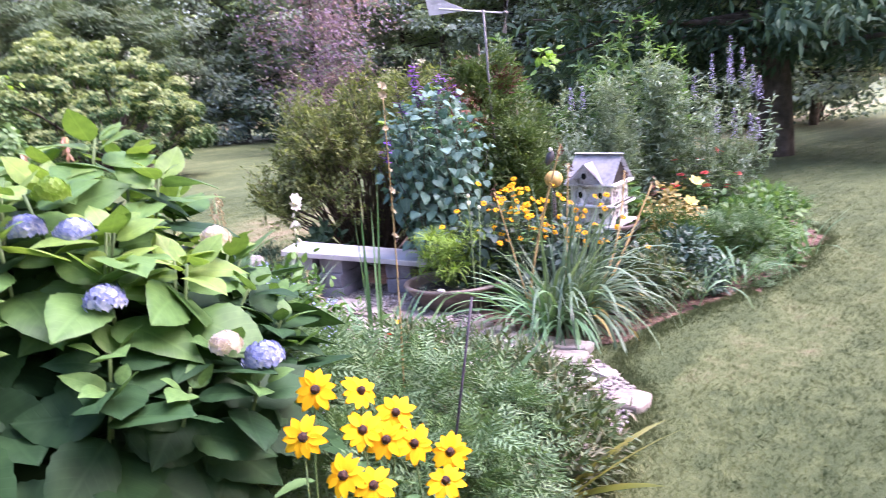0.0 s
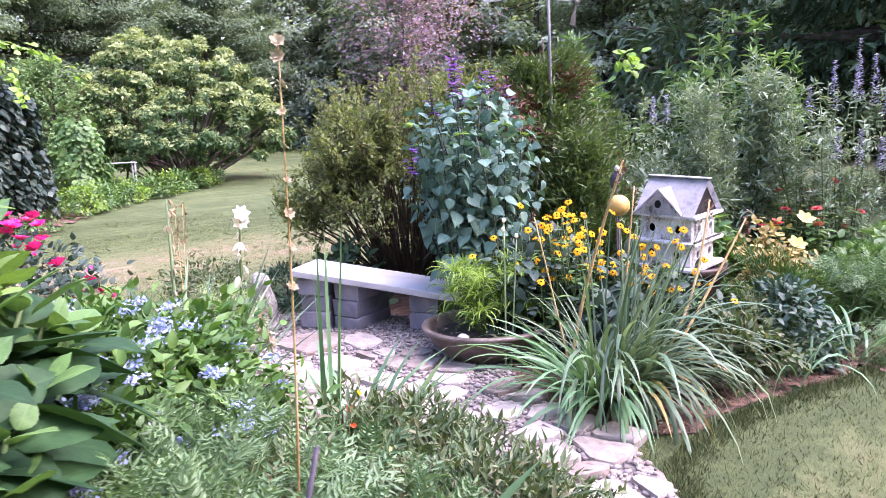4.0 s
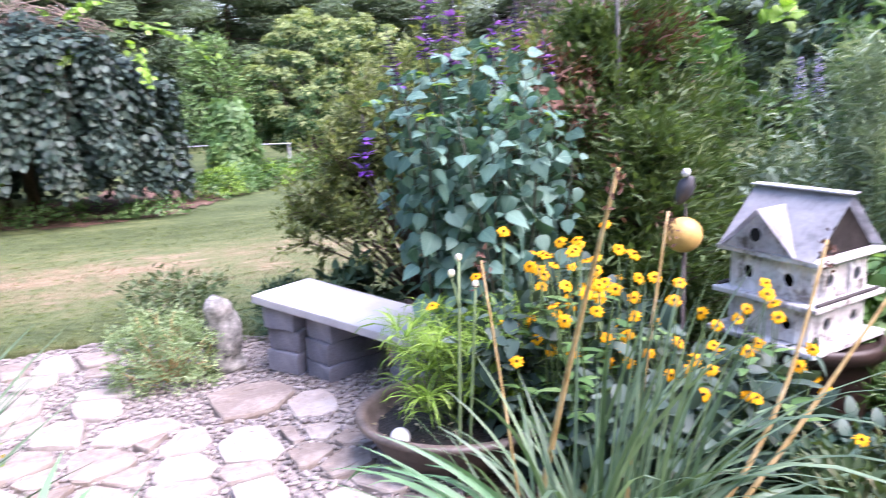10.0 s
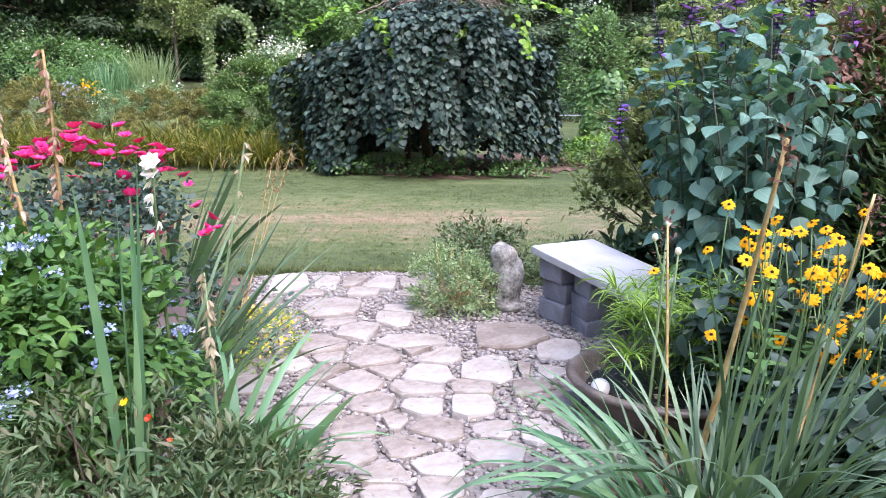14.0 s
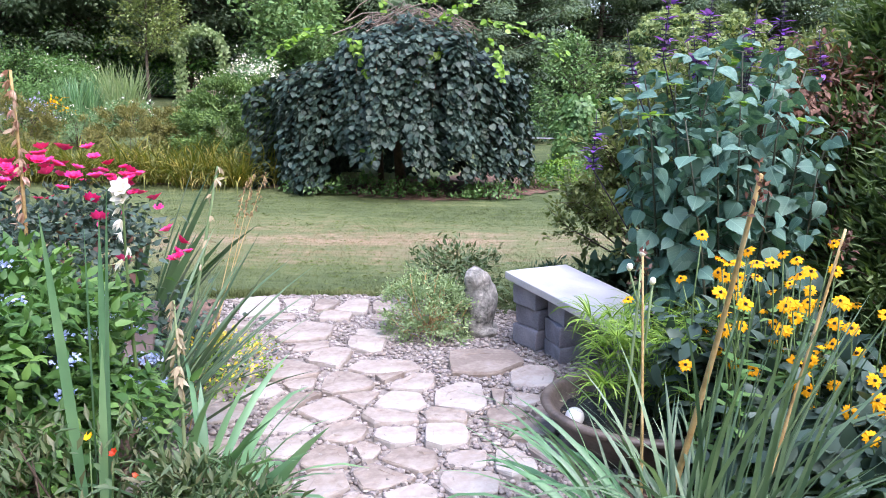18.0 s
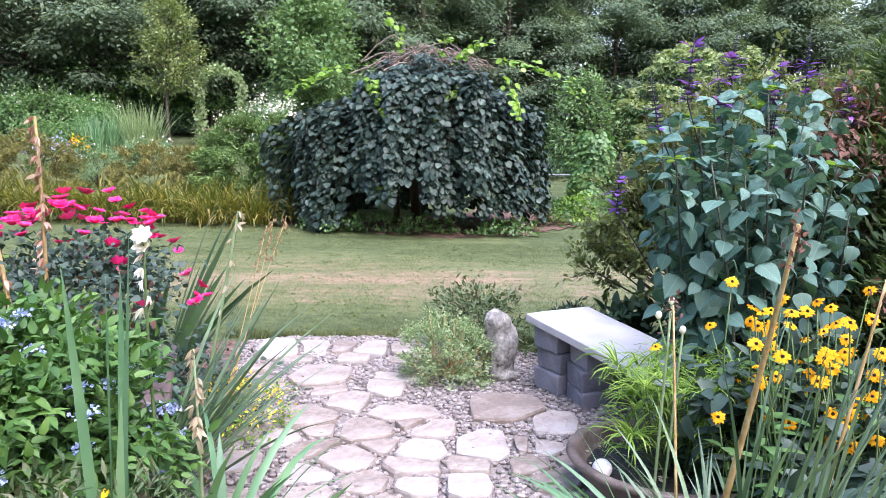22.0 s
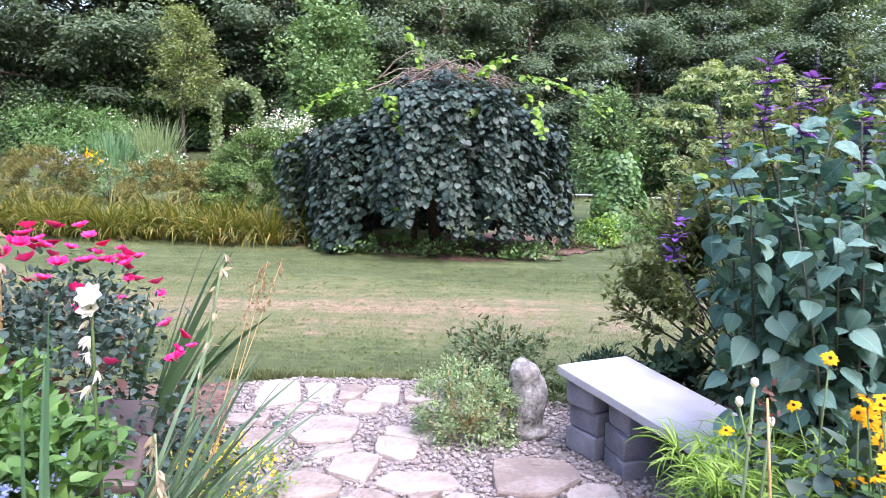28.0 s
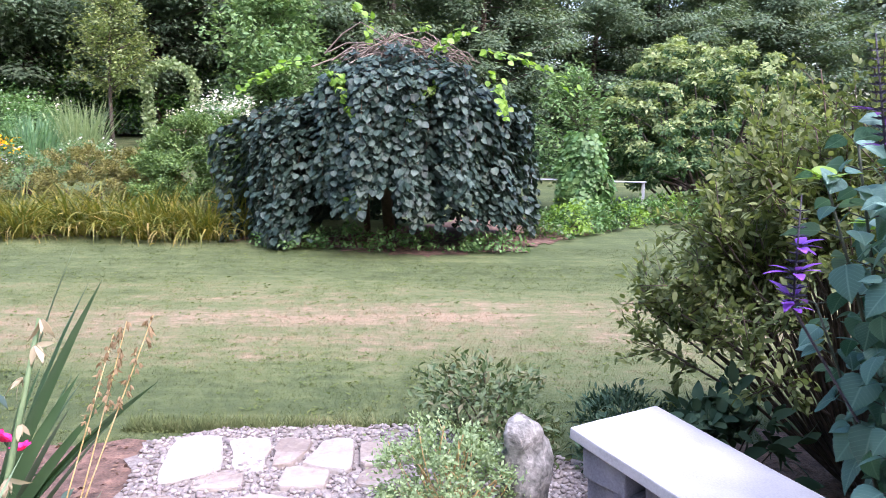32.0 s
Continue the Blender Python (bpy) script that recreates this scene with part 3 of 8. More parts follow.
def straps(rng, base, n, length, width, lean=(0.2, 0.9), arch=1.2, spread=0.1, segs=6, az=None, split=False):
    """Long blades from a crown at base: each rises, leans out and bends over under its weight."""
    bits = []
    for k in range(n):
        L = length * rng.uniform(0.65, 1.1)
        a = rng.uniform(0, 2 * math.pi) if az is None else rng.uniform(*az)
        tilt = rng.uniform(*lean)
        w = width * rng.uniform(0.7, 1.2)
        out = np.array([math.cos(a), math.sin(a), 0])
        side = np.array([-math.sin(a), math.cos(a), 0])
        side = unit(side + 0.5 * rng.normal(size=3) * np.array([1, 1, 0.3]))
        p = np.array(base, float) + out * rng.uniform(0, spread) + side * rng.uniform(-spread, spread)
        ang, v, u = tilt, [], []
        bend = arch * rng.uniform(0.4, 1.3) * (0.4 + tilt)
        twist = rng.normal() * 0.25
        for s0 in range(segs + 1):
            f = s0 / segs
            ww = w * (0.55 + 0.45 * math.sin(min(1.0, f * 1.6) * math.pi / 2)) * (1 - f**4) + 0.001
            d = out * math.sin(ang) + np.array([0, 0, math.cos(ang)])
            nrm = np.cross(side, d)
            c = p + nrm * (-0.12 * ww)
            v += [p - side * ww / 2, c, p + side * ww / 2]
            u += [(f, -0.5), (f, 0), (f, 0.5)]
            p = p + d * L / segs
            ang = min(2.9, ang + bend / segs * (0.5 + f))
            side = unit(side + twist / segs * nrm)
        t = []
        for s0 in range(segs):
            a0, b0 = 3 * s0, 3 * s0 + 3
            t += [(a0, a0 + 1, b0 + 1), (a0, b0 + 1, b0), (a0 + 1, a0 + 2, b0 + 2), (a0 + 1, b0 + 2, b0 + 1)]
        bits.append((np.array(v), np.array(t), np.array(u)))
    return bits if split else joined(bits)


def tubes(paths, sides=5):
    """Round stems along lists of (point, radius)."""
    bits = []
    for path in paths:
        pts = np.array([p for p, _ in path], float)
        rad = [r for _, r in path]
        d = unit(np.gradient(pts, axis=0))
        ref = np.array([0.31, 0.87, 0.37])
        a = unit(np.cross(d, ref))
        b = np.cross(d, a)
        v = []
        for q, r, aa, bb in zip(pts, rad, a, b):
            for k in range(sides):
                th = 2 * math.pi * k / sides
                v.append(q + r * (math.cos(th) * aa + math.sin(th) * bb))
        t = []
        for s0 in range(len(pts) - 1):
            for k in range(sides):
                i0, i1 = s0 * sides + k, s0 * sides + (k + 1) % sides
                t += [(i0, i1, i1 + sides), (i0, i1 + sides, i0 + sides)]
        v.append(pts[-1])
        e = len(v) - 1
        o = (len(pts) - 1) * sides
        t += [(o + k, o + (k + 1) % sides, e) for k in range(sides)]
        v = np.array(v)
        bits.append((v, np.array(t), np.zeros((len(v), 2))))
    return joined(bits)


def bent(rng, a, b, r0, r1, sag=0.1, n=6):
    """A stem from a to b that bows and wavers."""
    a, b = np.array(a, float), np.array(b, float)
    L = np.linalg.norm(b - a)
    off = rng.normal(size=3) * sag * L
    return [(a + (b - a) * f + off * math.sin(f * math.pi) * (1 - 0.3 * f), r0 + (r1 - r0) * f) for f in np.linspace(0, 1, n)]


def cloud(rng, n, radii, clumps=40, clump_r=0.25, shell=0.75, low=-0.7):
    """Points of a crown: clumps on an uneven shell, with gaps between. Returns points and outward ways."""
    c = unit(rng.normal(size=(clumps * 3, 3)))
    c = c[c[:, 2] > low][:clumps]
    rad = np.asarray(radii, float)
    cc = c * rad * (shell + (1 - shell) * rng.random((len(c), 1)) + 0.12 * rng.normal(size=(len(c), 1)))
    w = rng.random(len(c)) + 0.4
    pick = rng.choice(len(c), n, p=w / w.sum())
    p = cc[pick] + rng.normal(size=(n, 3)) * clump_r * rad.mean() * np.array([1, 1, 0.7])
    out = unit(p / rad**2 + 0.001)
    return p, out, cc


def fill_leaves(rng, template, n, radii, size, clumps=40, clump_r=0.25, shell=0.75, low=-0.7, droop=0.5, width=1.0, spread=0.7):
    p, out, cc = cloud(rng, n, radii, clumps, clump_r, shell, low)
    d = out + spread * rng.normal(size=(n, 3)) - np.array([0, 0, droop])
    up = out + np.array([0, 0, 0.8]) + 0.4 * rng.normal(size=(n, 3))
    v, f, u = leaves(template, p, d, up, size * rng.uniform(0.6, 1.25, n), width)
    return v, f, u, cc


def box_bm(sx, sy, sz, bevel=0.0, segs=2, at=(0, 0, 0)):
    bm = bmesh.new()
    bmesh.ops.create_cube(bm, size=1.0)
    bmesh.ops.scale(bm, vec=(sx, sy, sz), verts=bm.verts)
    if bevel:
        bmesh.ops.bevel(bm, geom=list(bm.edges), offset=bevel, segments=segs, affect="EDGES", profile=0.6)
    bmesh.ops.translate(bm, vec=at, verts=bm.verts)
    return bm


def lathe_bm(profile, n=32):
    """A turned shape from (radius, height) pairs."""
    bm = bmesh.new()
    rings = []
    for r, z in profile:
        rings.append([bm.verts.new((r * math.cos(2 * math.pi * k / n), r * math.sin(2 * math.pi * k / n), z)) for k in range(n)])
    for a, b in zip(rings, rings[1:]):
        for k in range(n):
            bm.faces.new((a[k], a[(k + 1) % n], b[(k + 1) % n], b[k])).smooth = True
    bm.faces.new(rings[0][::-1])
    bm.faces.new(rings[-1])
    return bm


def roughen(bm, amount, scale, seed=0.0):
    for v in bm.verts:
        v.co += amount * Vector((noise.noise(v.co * scale + Vector((seed, 0, 0))), noise.noise(v.co * scale + Vector((7, seed, 0))), noise.noise(v.co * scale + Vector((0, 3, seed)))))


# ---- ground, beds and patio ----
def sheet(name, xs, ys, mat, height, keep=None):
    nx, ny = len(xs), len(ys)
    X, Y = np.meshgrid(xs, ys)
    V = np.stack([X.ravel(), Y.ravel(), np.array([height(x, y) for x, y in zip(X.ravel(), Y.ravel())])], 1)
    T = []
    for j in range(ny - 1):
        for i in range(nx - 1):
            a = j * nx + i
            if keep is None or keep((xs[i] + xs[i + 1]) / 2, (ys[j] + ys[j + 1]) / 2):
                T += [(a, a + 1, a + nx + 1), (a, a + nx + 1, a + nx)]
    return mesh_np(name, V, T, mat, smooth=True)


xs = np.concatenate([np.linspace(-900, -60, 8), np.linspace(-50, -9, 18), np.linspace(-8, 8, 65), np.linspace(9, 50, 18), np.linspace(60, 900, 8)])
ys = np.concatenate([np.linspace(-900, -60, 8), np.linspace(-50, -6, 16), np.linspace(-5, 14, 77), np.linspace(15, 50, 24), np.linspace(60, 900, 8)])
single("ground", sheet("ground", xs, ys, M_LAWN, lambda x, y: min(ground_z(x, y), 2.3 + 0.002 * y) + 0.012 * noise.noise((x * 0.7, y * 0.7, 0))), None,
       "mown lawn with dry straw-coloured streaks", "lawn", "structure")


def outline_sheet(name, pts, mat, lift, wob=0.05, seed=0):
    """A flat bed with a wavering edge, laid just above the lawn."""
    rng = np.random.default_rng(seed)
    ring = []
    n = len(pts)
    for k in range(n):
        a, b = Vector(pts[k]), Vector(pts[(k + 1) % n])
        m = max(2, int((b - a).length / 0.12))
        for q in range(m):
            p = a.lerp(b, q / m)
            ring.append((p.x + wob * rng.normal() * 0.5, p.y + wob * rng.normal() * 0.5))
    bm = bmesh.new()
    vs = [bm.verts.new((x, y, ground_z(x, y) + lift)) for x, y in ring]
    es = [bm.edges.new((vs[k], vs[(k + 1) % len(vs)])) for k in range(len(vs))]
    bmesh.ops.triangle_fill(bm, use_beauty=True, edges=es)
    for f in bm.faces:
        if f.normal.z < 0:
            f.normal_flip()
    return bm


BED_RIGHT = [(0.3, 0.5), (1.0, 0.37), (1.75, 0.2), (2.6, 0.08), (3.8, 0.15), (5.0, 0.8), (5.2, 2.6), (4.0, 4.2), (2.4, 4.6), (0.9, 4.1), (0.5, 3.6), (0.75, 2.9), (0.55, 2.2), (0.2, 1.4)]
BED_LEFT = [(-1.1, 0.0), (-1.7, -0.35), (-2.4, -0.45), (-3.0, -0.15), (-3.4, 0.5), (-3.5, 2.2), (-2.9, 3.7), (-2.1, 4.12), (-1.58, 4.15), (-1.42, 3.5), (-1.25, 2.6), (-0.98, 1.9), (-0.8, 1.2), (-0.8, 0.6)]
BED_BACK = [(-9.5, 11.65), (-6.5, 11.65), (-4.2, 11.65), (-2.9, 11.3), (-0.5, 10.75), (0.9, 11.2), (2.2, 13.0), (3.6, 15.2), (6.5, 17.0), (9, 19), (9, 24), (2, 24), (-10, 26), (-14, 18)]
single("flower_bed_1", outline_sheet("bed", BED_RIGHT, M_SOIL, 0.012, 0.1, seed=1), M_SOIL, "reddish brown mulched flower bed", "flower bed", "structure")
single("flower_bed_2", outline_sheet("bed", BED_LEFT, M_SOIL, 0.016, seed=2), M_SOIL, "reddish brown mulched flower bed", "flower bed", "structure")
single("flower_bed_3", outline_sheet("bed", BED_BACK, M_SOIL, 0.014, 0.25, seed=3), M_SOIL, "bare brown soil under the back shrubs", "flower bed", "structure")
PATIO = [(-1.62, 4.12), (-1.3, 4.3), (-0.3, 4.38), (0.3, 4.0), (0.75, 3.75), (0.95, 3.3), (1.0, 2.6), (0.9, 1.9), (0.3, 1.3), (0.2, 0.7), (-0.02, 0.33), (-0.26, 0.06), (-0.64, -0.06), (-1.05, -0.14), (-1.2, -0.03), (-0.85, 0.3), (-0.75, 0.7), (-0.95, 1.2), (-1.2, 1.9), (-1.36, 2.6), (-1.46, 3.4)]
patio = single("patio", outline_sheet("patio", PATIO, M_GRIT, 0.024, seed=4), M_GRIT, "flagstone patio set in river pebbles", "patio", "structure")


def inside(x, y, poly):
    c = False
    n = len(poly)
    for k in range(n):
        (x0, y0), (x1, y1) = poly[k], poly[k - 1]
        if (y0 > y) != (y1 > y) and x < (x1 - x0) * (y - y0) / (y1 - y0) + x0:
            c = not c
    return c


def clipped(poly, px, py, nx, ny):
    """The part of a polygon behind the line through (px, py) with normal (nx, ny)."""
    out = []
    n = len(poly)
    for k in range(n):
        a, b = poly[k], poly[(k + 1) % n]
        da = (a[0] - px) * nx + (a[1] - py) * ny
        db = (b[0] - px) * nx + (b[1] - py) * ny
        if da <= 0:
            out.append(a)
        if (da < 0) != (db < 0) and da != db:
            f = da / (da - db)
            out.append((a[0] + (b[0] - a[0]) * f, a[1] + (b[1] - a[1]) * f))
    return out


def stone_outlines(flags, joint=0.034, seed=5):
    """Stones laid close: each keeps its own size until it meets its neighbour's joint."""
    rng = np.random.default_rng(seed)
    outs = []
    for k, (x, y, w, d) in enumerate(flags):
        t = rng.normal() * 0.07
        c, sn = math.cos(t), math.sin(t)
        hw, hd = w * 0.53, min(d, 0.5) * 0.5
        poly = []
        for u, v in ((-1, -1), (0.1, -1.12), (1, -0.9), (1.1, 0.1), (0.92, 1), (-0.1, 1.1), (-1, 0.95), (-1.08, 0)):
            u, v = u * hw * rng.uniform(0.9, 1.05), v * hd * rng.uniform(0.9, 1.05)
            poly.append((x + u * c - v * sn, y + u * sn + v * c))
        for j, (x2, y2, w2, d2) in enumerate(flags):
            L = math.hypot(x2 - x, y2 - y)
            if j == k or L > 0.8 or L < 0.02:
                continue
            r1, r2 = (w + min(d, 0.5)) / 4, (w2 + min(d2, 0.5)) / 4
            f = 0.5 * L + (r1 * r1 - r2 * r2) / (2 * L) - joint / 2
            nx, ny = (x2 - x) / L, (y2 - y) / L
            poly = clipped(poly, x + nx * f, y + ny * f, nx, ny)
            if len(poly) < 3:
                break
        if len(poly) >= 3:
            # worn corners
            soft_poly = []
            for q in range(len(poly)):
                (ax, ay), (bx, by) = poly[q], poly[(q + 1) % len(poly)]
                soft_poly += [(ax + (bx - ax) * 0.12, ay + (by - ay) * 0.12), (ax + (bx - ax) * 0.88, ay + (by - ay) * 0.88)]
            outs.append((x, y, soft_poly))
    return outs


def flag_bm(rng, outline, h):
    """A flat sandstone with broken edges, a worn rim and an uneven top."""
    pts = []
    n = len(outline)
    for k in range(n):
        a, b = outline[k], outline[(k + 1) % n]
        L = math.hypot(b[0] - a[0], b[1] - a[1])
        if L < 0.012:
            continue
        pts.append(a)
        for q in range(1, max(1, int(L / 0.07))):
            f = q / int(L / 0.07)
            pts.append((a[0] + (b[0] - a[0]) * f + rng.normal() * 0.007, a[1] + (b[1] - a[1]) * f + rng.normal() * 0.007))
    bm = bmesh.new()
    rings = []
    tx, ty = rng.normal() * 0.02, rng.normal() * 0.02
    for s0, z in ((1.0, -0.02), (1.01, h * 0.5), (0.985, h * 0.92), (0.93, h), (0.55, h)):
        ring = []
        for x, y in pts:
            top = 1 if z > 0 else 0
            ring.append(bm.verts.new((x * s0, y * s0, z + top * (x * tx + y * ty + 0.0025 * rng.normal()))))
        rings.append(ring)
    m = len(pts)
    for a, b in zip(rings, rings[1:]):
        for k in range(m):
            bm.faces.new((a[k], a[(k + 1) % m], b[(k + 1) % m], b[k]))
    bm.faces.new(rings[-1])
    return bm
FLAGS_FAR = [(-1.17, 3.13, 0.19, 0.29), (-0.92, 3.31, 0.3, 0.54), (-1.14, 2.88, 0.12, 0.24), (-0.68, 2.87, 0.18, 0.39), (-0.52, 3.13, 0.18, 0.33), (-1.07, 2.57, 0.15, 0.29), (-0.82, 2.61, 0.25, 0.29), (-0.53, 2.48, 0.22, 0.33), (-0.39, 2.72, 0.32, 0.23), (-0.22, 2.5, 0.19, 0.25), (0.13, 2.84, 0.35, 0.37), (0.35, 2.64, 0.19, 0.28), (-0.9, 2.35, 0.2, 0.19), (-1.31, 3.88, 0.22, 0.5), (-1.09, 3.95, 0.22, 0.34), (-0.9, 3.97, 0.16, 0.3), (-0.7, 3.92, 0.22, 0.32), (-0.49, 3.94, 0.19, 0.3)]
FLAGS_NEAR = [(-0.58, 2.13, 0.24, 0.29), (-0.26, 2.24, 0.26, 0.28), (0, 2.31, 0.2, 0.42), (0.14, 2.32, 0.17, 0.17), (-0.46, 1.92, 0.17, 0.25), (-0.25, 1.9, 0.17, 0.25), (-0.07, 1.9, 0.18, 0.22), (0.19, 2.13, 0.15, 0.22), (-0.65, 1.8, 0.16, 0.22), (-0.35, 1.76, 0.1, 0.16), (-0.19, 1.69, 0.19, 0.2), (-0.49, 1.7, 0.16, 0.22), (0.04, 1.7, 0.18, 0.17), (-0.33, 1.32, 0.2, 0.19), (-0.17, 1.41, 0.17, 0.18), (0.03, 1.54, 0.18, 0.19), (-0.48, 1.23, 0.19, 0.14)]

# ---- patio furniture and ornaments ----
def garden_bench():
    """Four stacks of flat blocks under one cast slab."""
    b = thing("garden_bench", (0.27, 3.24, 0.0), "low tilted garden bench of grey concrete blocks and slab", "bench", rz=-57)
    # local x runs along the front edge, y towards the lawn; the slab dips to one end
    slab = box_bm(1.16, 0.45, 0.042, 0.006, 2)
    bmesh.ops.subdivide_edges(slab, edges=[e for e in slab.edges if e.calc_length() > 0.2], cuts=6, use_grid_fill=True)
    roughen(slab, 0.004, 6)
    part("slab", slab, M_SLAB, b, "pale grey cast concrete slab", pose(0.55, 0.215, 0.337, 0, 8.3, 0))
    rng = np.random.default_rng(5)
    blk = bpy.data.meshes.new("block")
    bb = box_bm(0.2, 0.38, 0.112, 0.009, 2)
    bmesh.ops.subdivide_edges(bb, edges=[e for e in bb.edges if e.calc_length() > 0.09], cuts=4, use_grid_fill=True)
    roughen(bb, 0.008, 14)
    bb.to_mesh(blk)
    bb.free()
    blk.materials.append(M_CMU)
    for sx, top, turn, count in ((0.115, 0.373, 0, 4), (0.4, 0.338, -16, 4), (0.90, 0.262, -4, 3)):
        for k in range(count):
            p = new("block", blk)
            p.parent = b
            p.matrix_basis = pose(sx + 0.006 * rng.normal(), 0.225 + 0.008 * rng.normal(), top - 0.058 - 0.1135 * k, 0, 1.5, turn + 1.5 * rng.normal())
    return b


garden_bench()


def statue():
    """A weathered seated animal figure, worn to a plain shape."""
    bm = lathe_bm([(0.1, 0.0), (0.11, 0.02), (0.108, 0.045), (0.096, 0.055), (0.104, 0.1), (0.108, 0.15), (0.104, 0.21), (0.095, 0.26), (0.086, 0.3), (0.078, 0.335), (0.066, 0.365), (0.045, 0.39), (0.015, 0.4)], 28)
    for v in bm.verts:
        if v.co.z > 0.05:
            v.co.x *= 0.85
            f = max(0.0, v.co.z - 0.3)
            v.co.y -= 0.25 * f
            if v.co.y < 0 and 0.32 < v.co.z < 0.39:
                v.co.y *= 1.35
            if v.co.y < 0 and 0.06 < v.co.z < 0.14:
                v.co.y *= 1.15
    roughen(bm, 0.03, 12, 2.0)
    roughen(bm, 0.012, 40, 5.0)
    return single("garden_statue", bm, M_STATUE, "weathered grey stone animal statue on the pebbles", "statue", at=pose(0.12, 3.42, 0.03, 3, 0, -35))


statue()


def bowl_planter():
    b = thing("bowl_planter", (0.66, 1.86, 0.02), "wide round brown bowl planter with wet dark soil", "planter")
    b.matrix_basis = pose(0.68, 1.86, 0.02) @ Matrix.Diagonal((0.96, 0.96, 0.74, 1.0))
    bowl = lathe_bm([(0.22, 0.0), (0.26, 0.04), (0.33, 0.14), (0.365, 0.22), (0.385, 0.225), (0.395, 0.245), (0.385, 0.262), (0.36, 0.262), (0.345, 0.24), (0.335, 0.2), (0.30, 0.17), (0.1, 0.16)], 56)
    part("bowl", bowl, M_POT, b)
    soil = lathe_bm([(0.33, 0.165), (0.325, 0.178), (0.2, 0.185), (0.05, 0.19)], 40)
    roughen(soil, 0.012, 12)
    part("soil", soil, M_POTSOIL, b, "wet black soil")
    return b


bowl_planter()
gl = bmesh.new()
bmesh.ops.create_uvsphere(gl, u_segments=32, v_segments=20, radius=0.036)
for f in gl.faces:
    f.smooth = True
single("glass_globe", gl, M_GLOBE, "small white glazed globe in the bowl planter", "globe", at=pose(0.42, 1.79, 0.176))


def birdhouse():
    """Two storeys with ledges, a metal roof with a front gable, on a tall dark pot."""
    b = thing("birdhouse", (1.86, 1.27, 0.445), "white flaking two-storey birdhouse with grey metal roof", "birdhouse", rz=-75)
    b.matrix_basis = pose(1.83, 1.31, 0.452, 2, 3, -86) @ Matrix.Diagonal((1.0, 1.0, 1.22, 1.0))
    # local -y is the front with the gable; x runs along the ridge
    W, D = 0.325, 0.325

    def wall_with_holes(name, width, z0, z1, holes, at):
        bm = bmesh.new()
        r = 0.021
        cols = [-width / 2]
        for hx in holes:
            cols += [hx - 0.04, hx + 0.04]
        cols.append(width / 2)
        zc = (z0 + z1) / 2

        def quad(xa, xb, za, zb):
            bm.faces.new([bm.verts.new((x, 0, z)) for x, z in ((xa, za), (xb, za), (xb, zb), (xa, zb))])

        for k in range(0, len(cols) - 1, 2):
            quad(cols[k], cols[k + 1], z0, z1)
        for hx in holes:
            n = 16
            ring = [bm.verts.new((hx + r * math.cos(2 * math.pi * k / n), 0, zc + r * math.sin(2 * math.pi * k / n))) for k in range(n)]
            hz = (z1 - z0) / 2
            sq = []
            for k in range(n):
                a = 2 * math.pi * k / n
                m = max(abs(math.cos(a)), abs(math.sin(a)))
                sq.append(bm.verts.new((hx + 0.04 * math.cos(a) / m, 0, zc + hz * math.sin(a) / m)))
            for k in range(n):
                bm.faces.new((ring[k], ring[(k + 1) % n], sq[(k + 1) % n], sq[k]))
        bmesh.ops.remove_doubles(bm, verts=bm.verts, dist=0.0005)
        bmesh.ops.solidify(bm, geom=list(bm.faces), thickness=0.012)
        bmesh.ops.recalc_face_normals(bm, faces=bm.faces)
        return part(name, bm, M_WHITEPAINT, b, at=at)

    for z0, z1, shrink in ((0.012, 0.118, 0.0), (0.135, 0.25, 0.0)):
        for rz, w, d in ((0, W, D), (180, W, D), (90, D, W), (-90, D, W)):
            hol = (-0.08, 0.08)
            m = Matrix.Rotation(radians(rz), 4, "Z") @ Matrix.Translation((0, -d / 2, 0))
            wall_with_holes("wall", w - (0.026 if abs(rz) == 90 else 0), z0, z1, hol, m)
        # box coloured black to give the shade behind the holes
        part("dark_inside", box_bm(W - 0.06, D - 0.06, z1 - z0 - 0.01, 0, 1, (0, 0, (z0 + z1) / 2)), M_HOLESHADE, b)
    for z, o in ((0.0, 0.055), (0.126, 0.045), (0.256, 0.04)):
        lg = box_bm(W + 2 * o, D + 2 * o, 0.016, 0.003, 1, (0, 0, z))
        roughen(lg, 0.004, 9, z * 40)
        part("ledge", lg, M_WHITEPAINT, b)
    for x in (-0.19, 0.19):
        part("rail", box_bm(0.012, D + 0.05, 0.01, 0.003, 1, (x * 1.03, 0, 0.139)), M_DARKWOOD, b)

    # roof: ridge along x, a front gable along -y
    def plate(pts, thick=0.006):
        bm = bmesh.new()
        bm.faces.new([bm.verts.new(p) for p in pts])
        bmesh.ops.solidify(bm, geom=list(bm.faces), thickness=thick)
        bmesh.ops.recalc_face_normals(bm, faces=bm.faces)
        return bm

    e, rx, ez, hz = 0.205, 0.19, 0.264, 0.43
    part("roof_panel", plate([(-rx, 0, hz), (rx, 0, hz), (rx, e, ez), (-rx, e, ez)]), M_ROOF, b)
    part("roof_panel", plate([(-rx, -e, ez), (rx, -e, ez), (rx, 0, hz), (-rx, 0, hz)]), M_ROOF, b)
    gx, gy, gz = -0.03, -0.214, 0.39
    part("gable_roof_panel", plate([(gx - 0.15, gy, 0.268), (gx, gy, gz), (gx, -0.045, gz), (gx - 0.15, -0.2, 0.268)]), M_ROOF, b)
    part("gable_roof_panel", plate([(gx + 0.15, gy, 0.268), (gx, gy, gz), (gx, -0.045, gz), (gx + 0.15, -0.2, 0.268)]), M_ROOF, b)
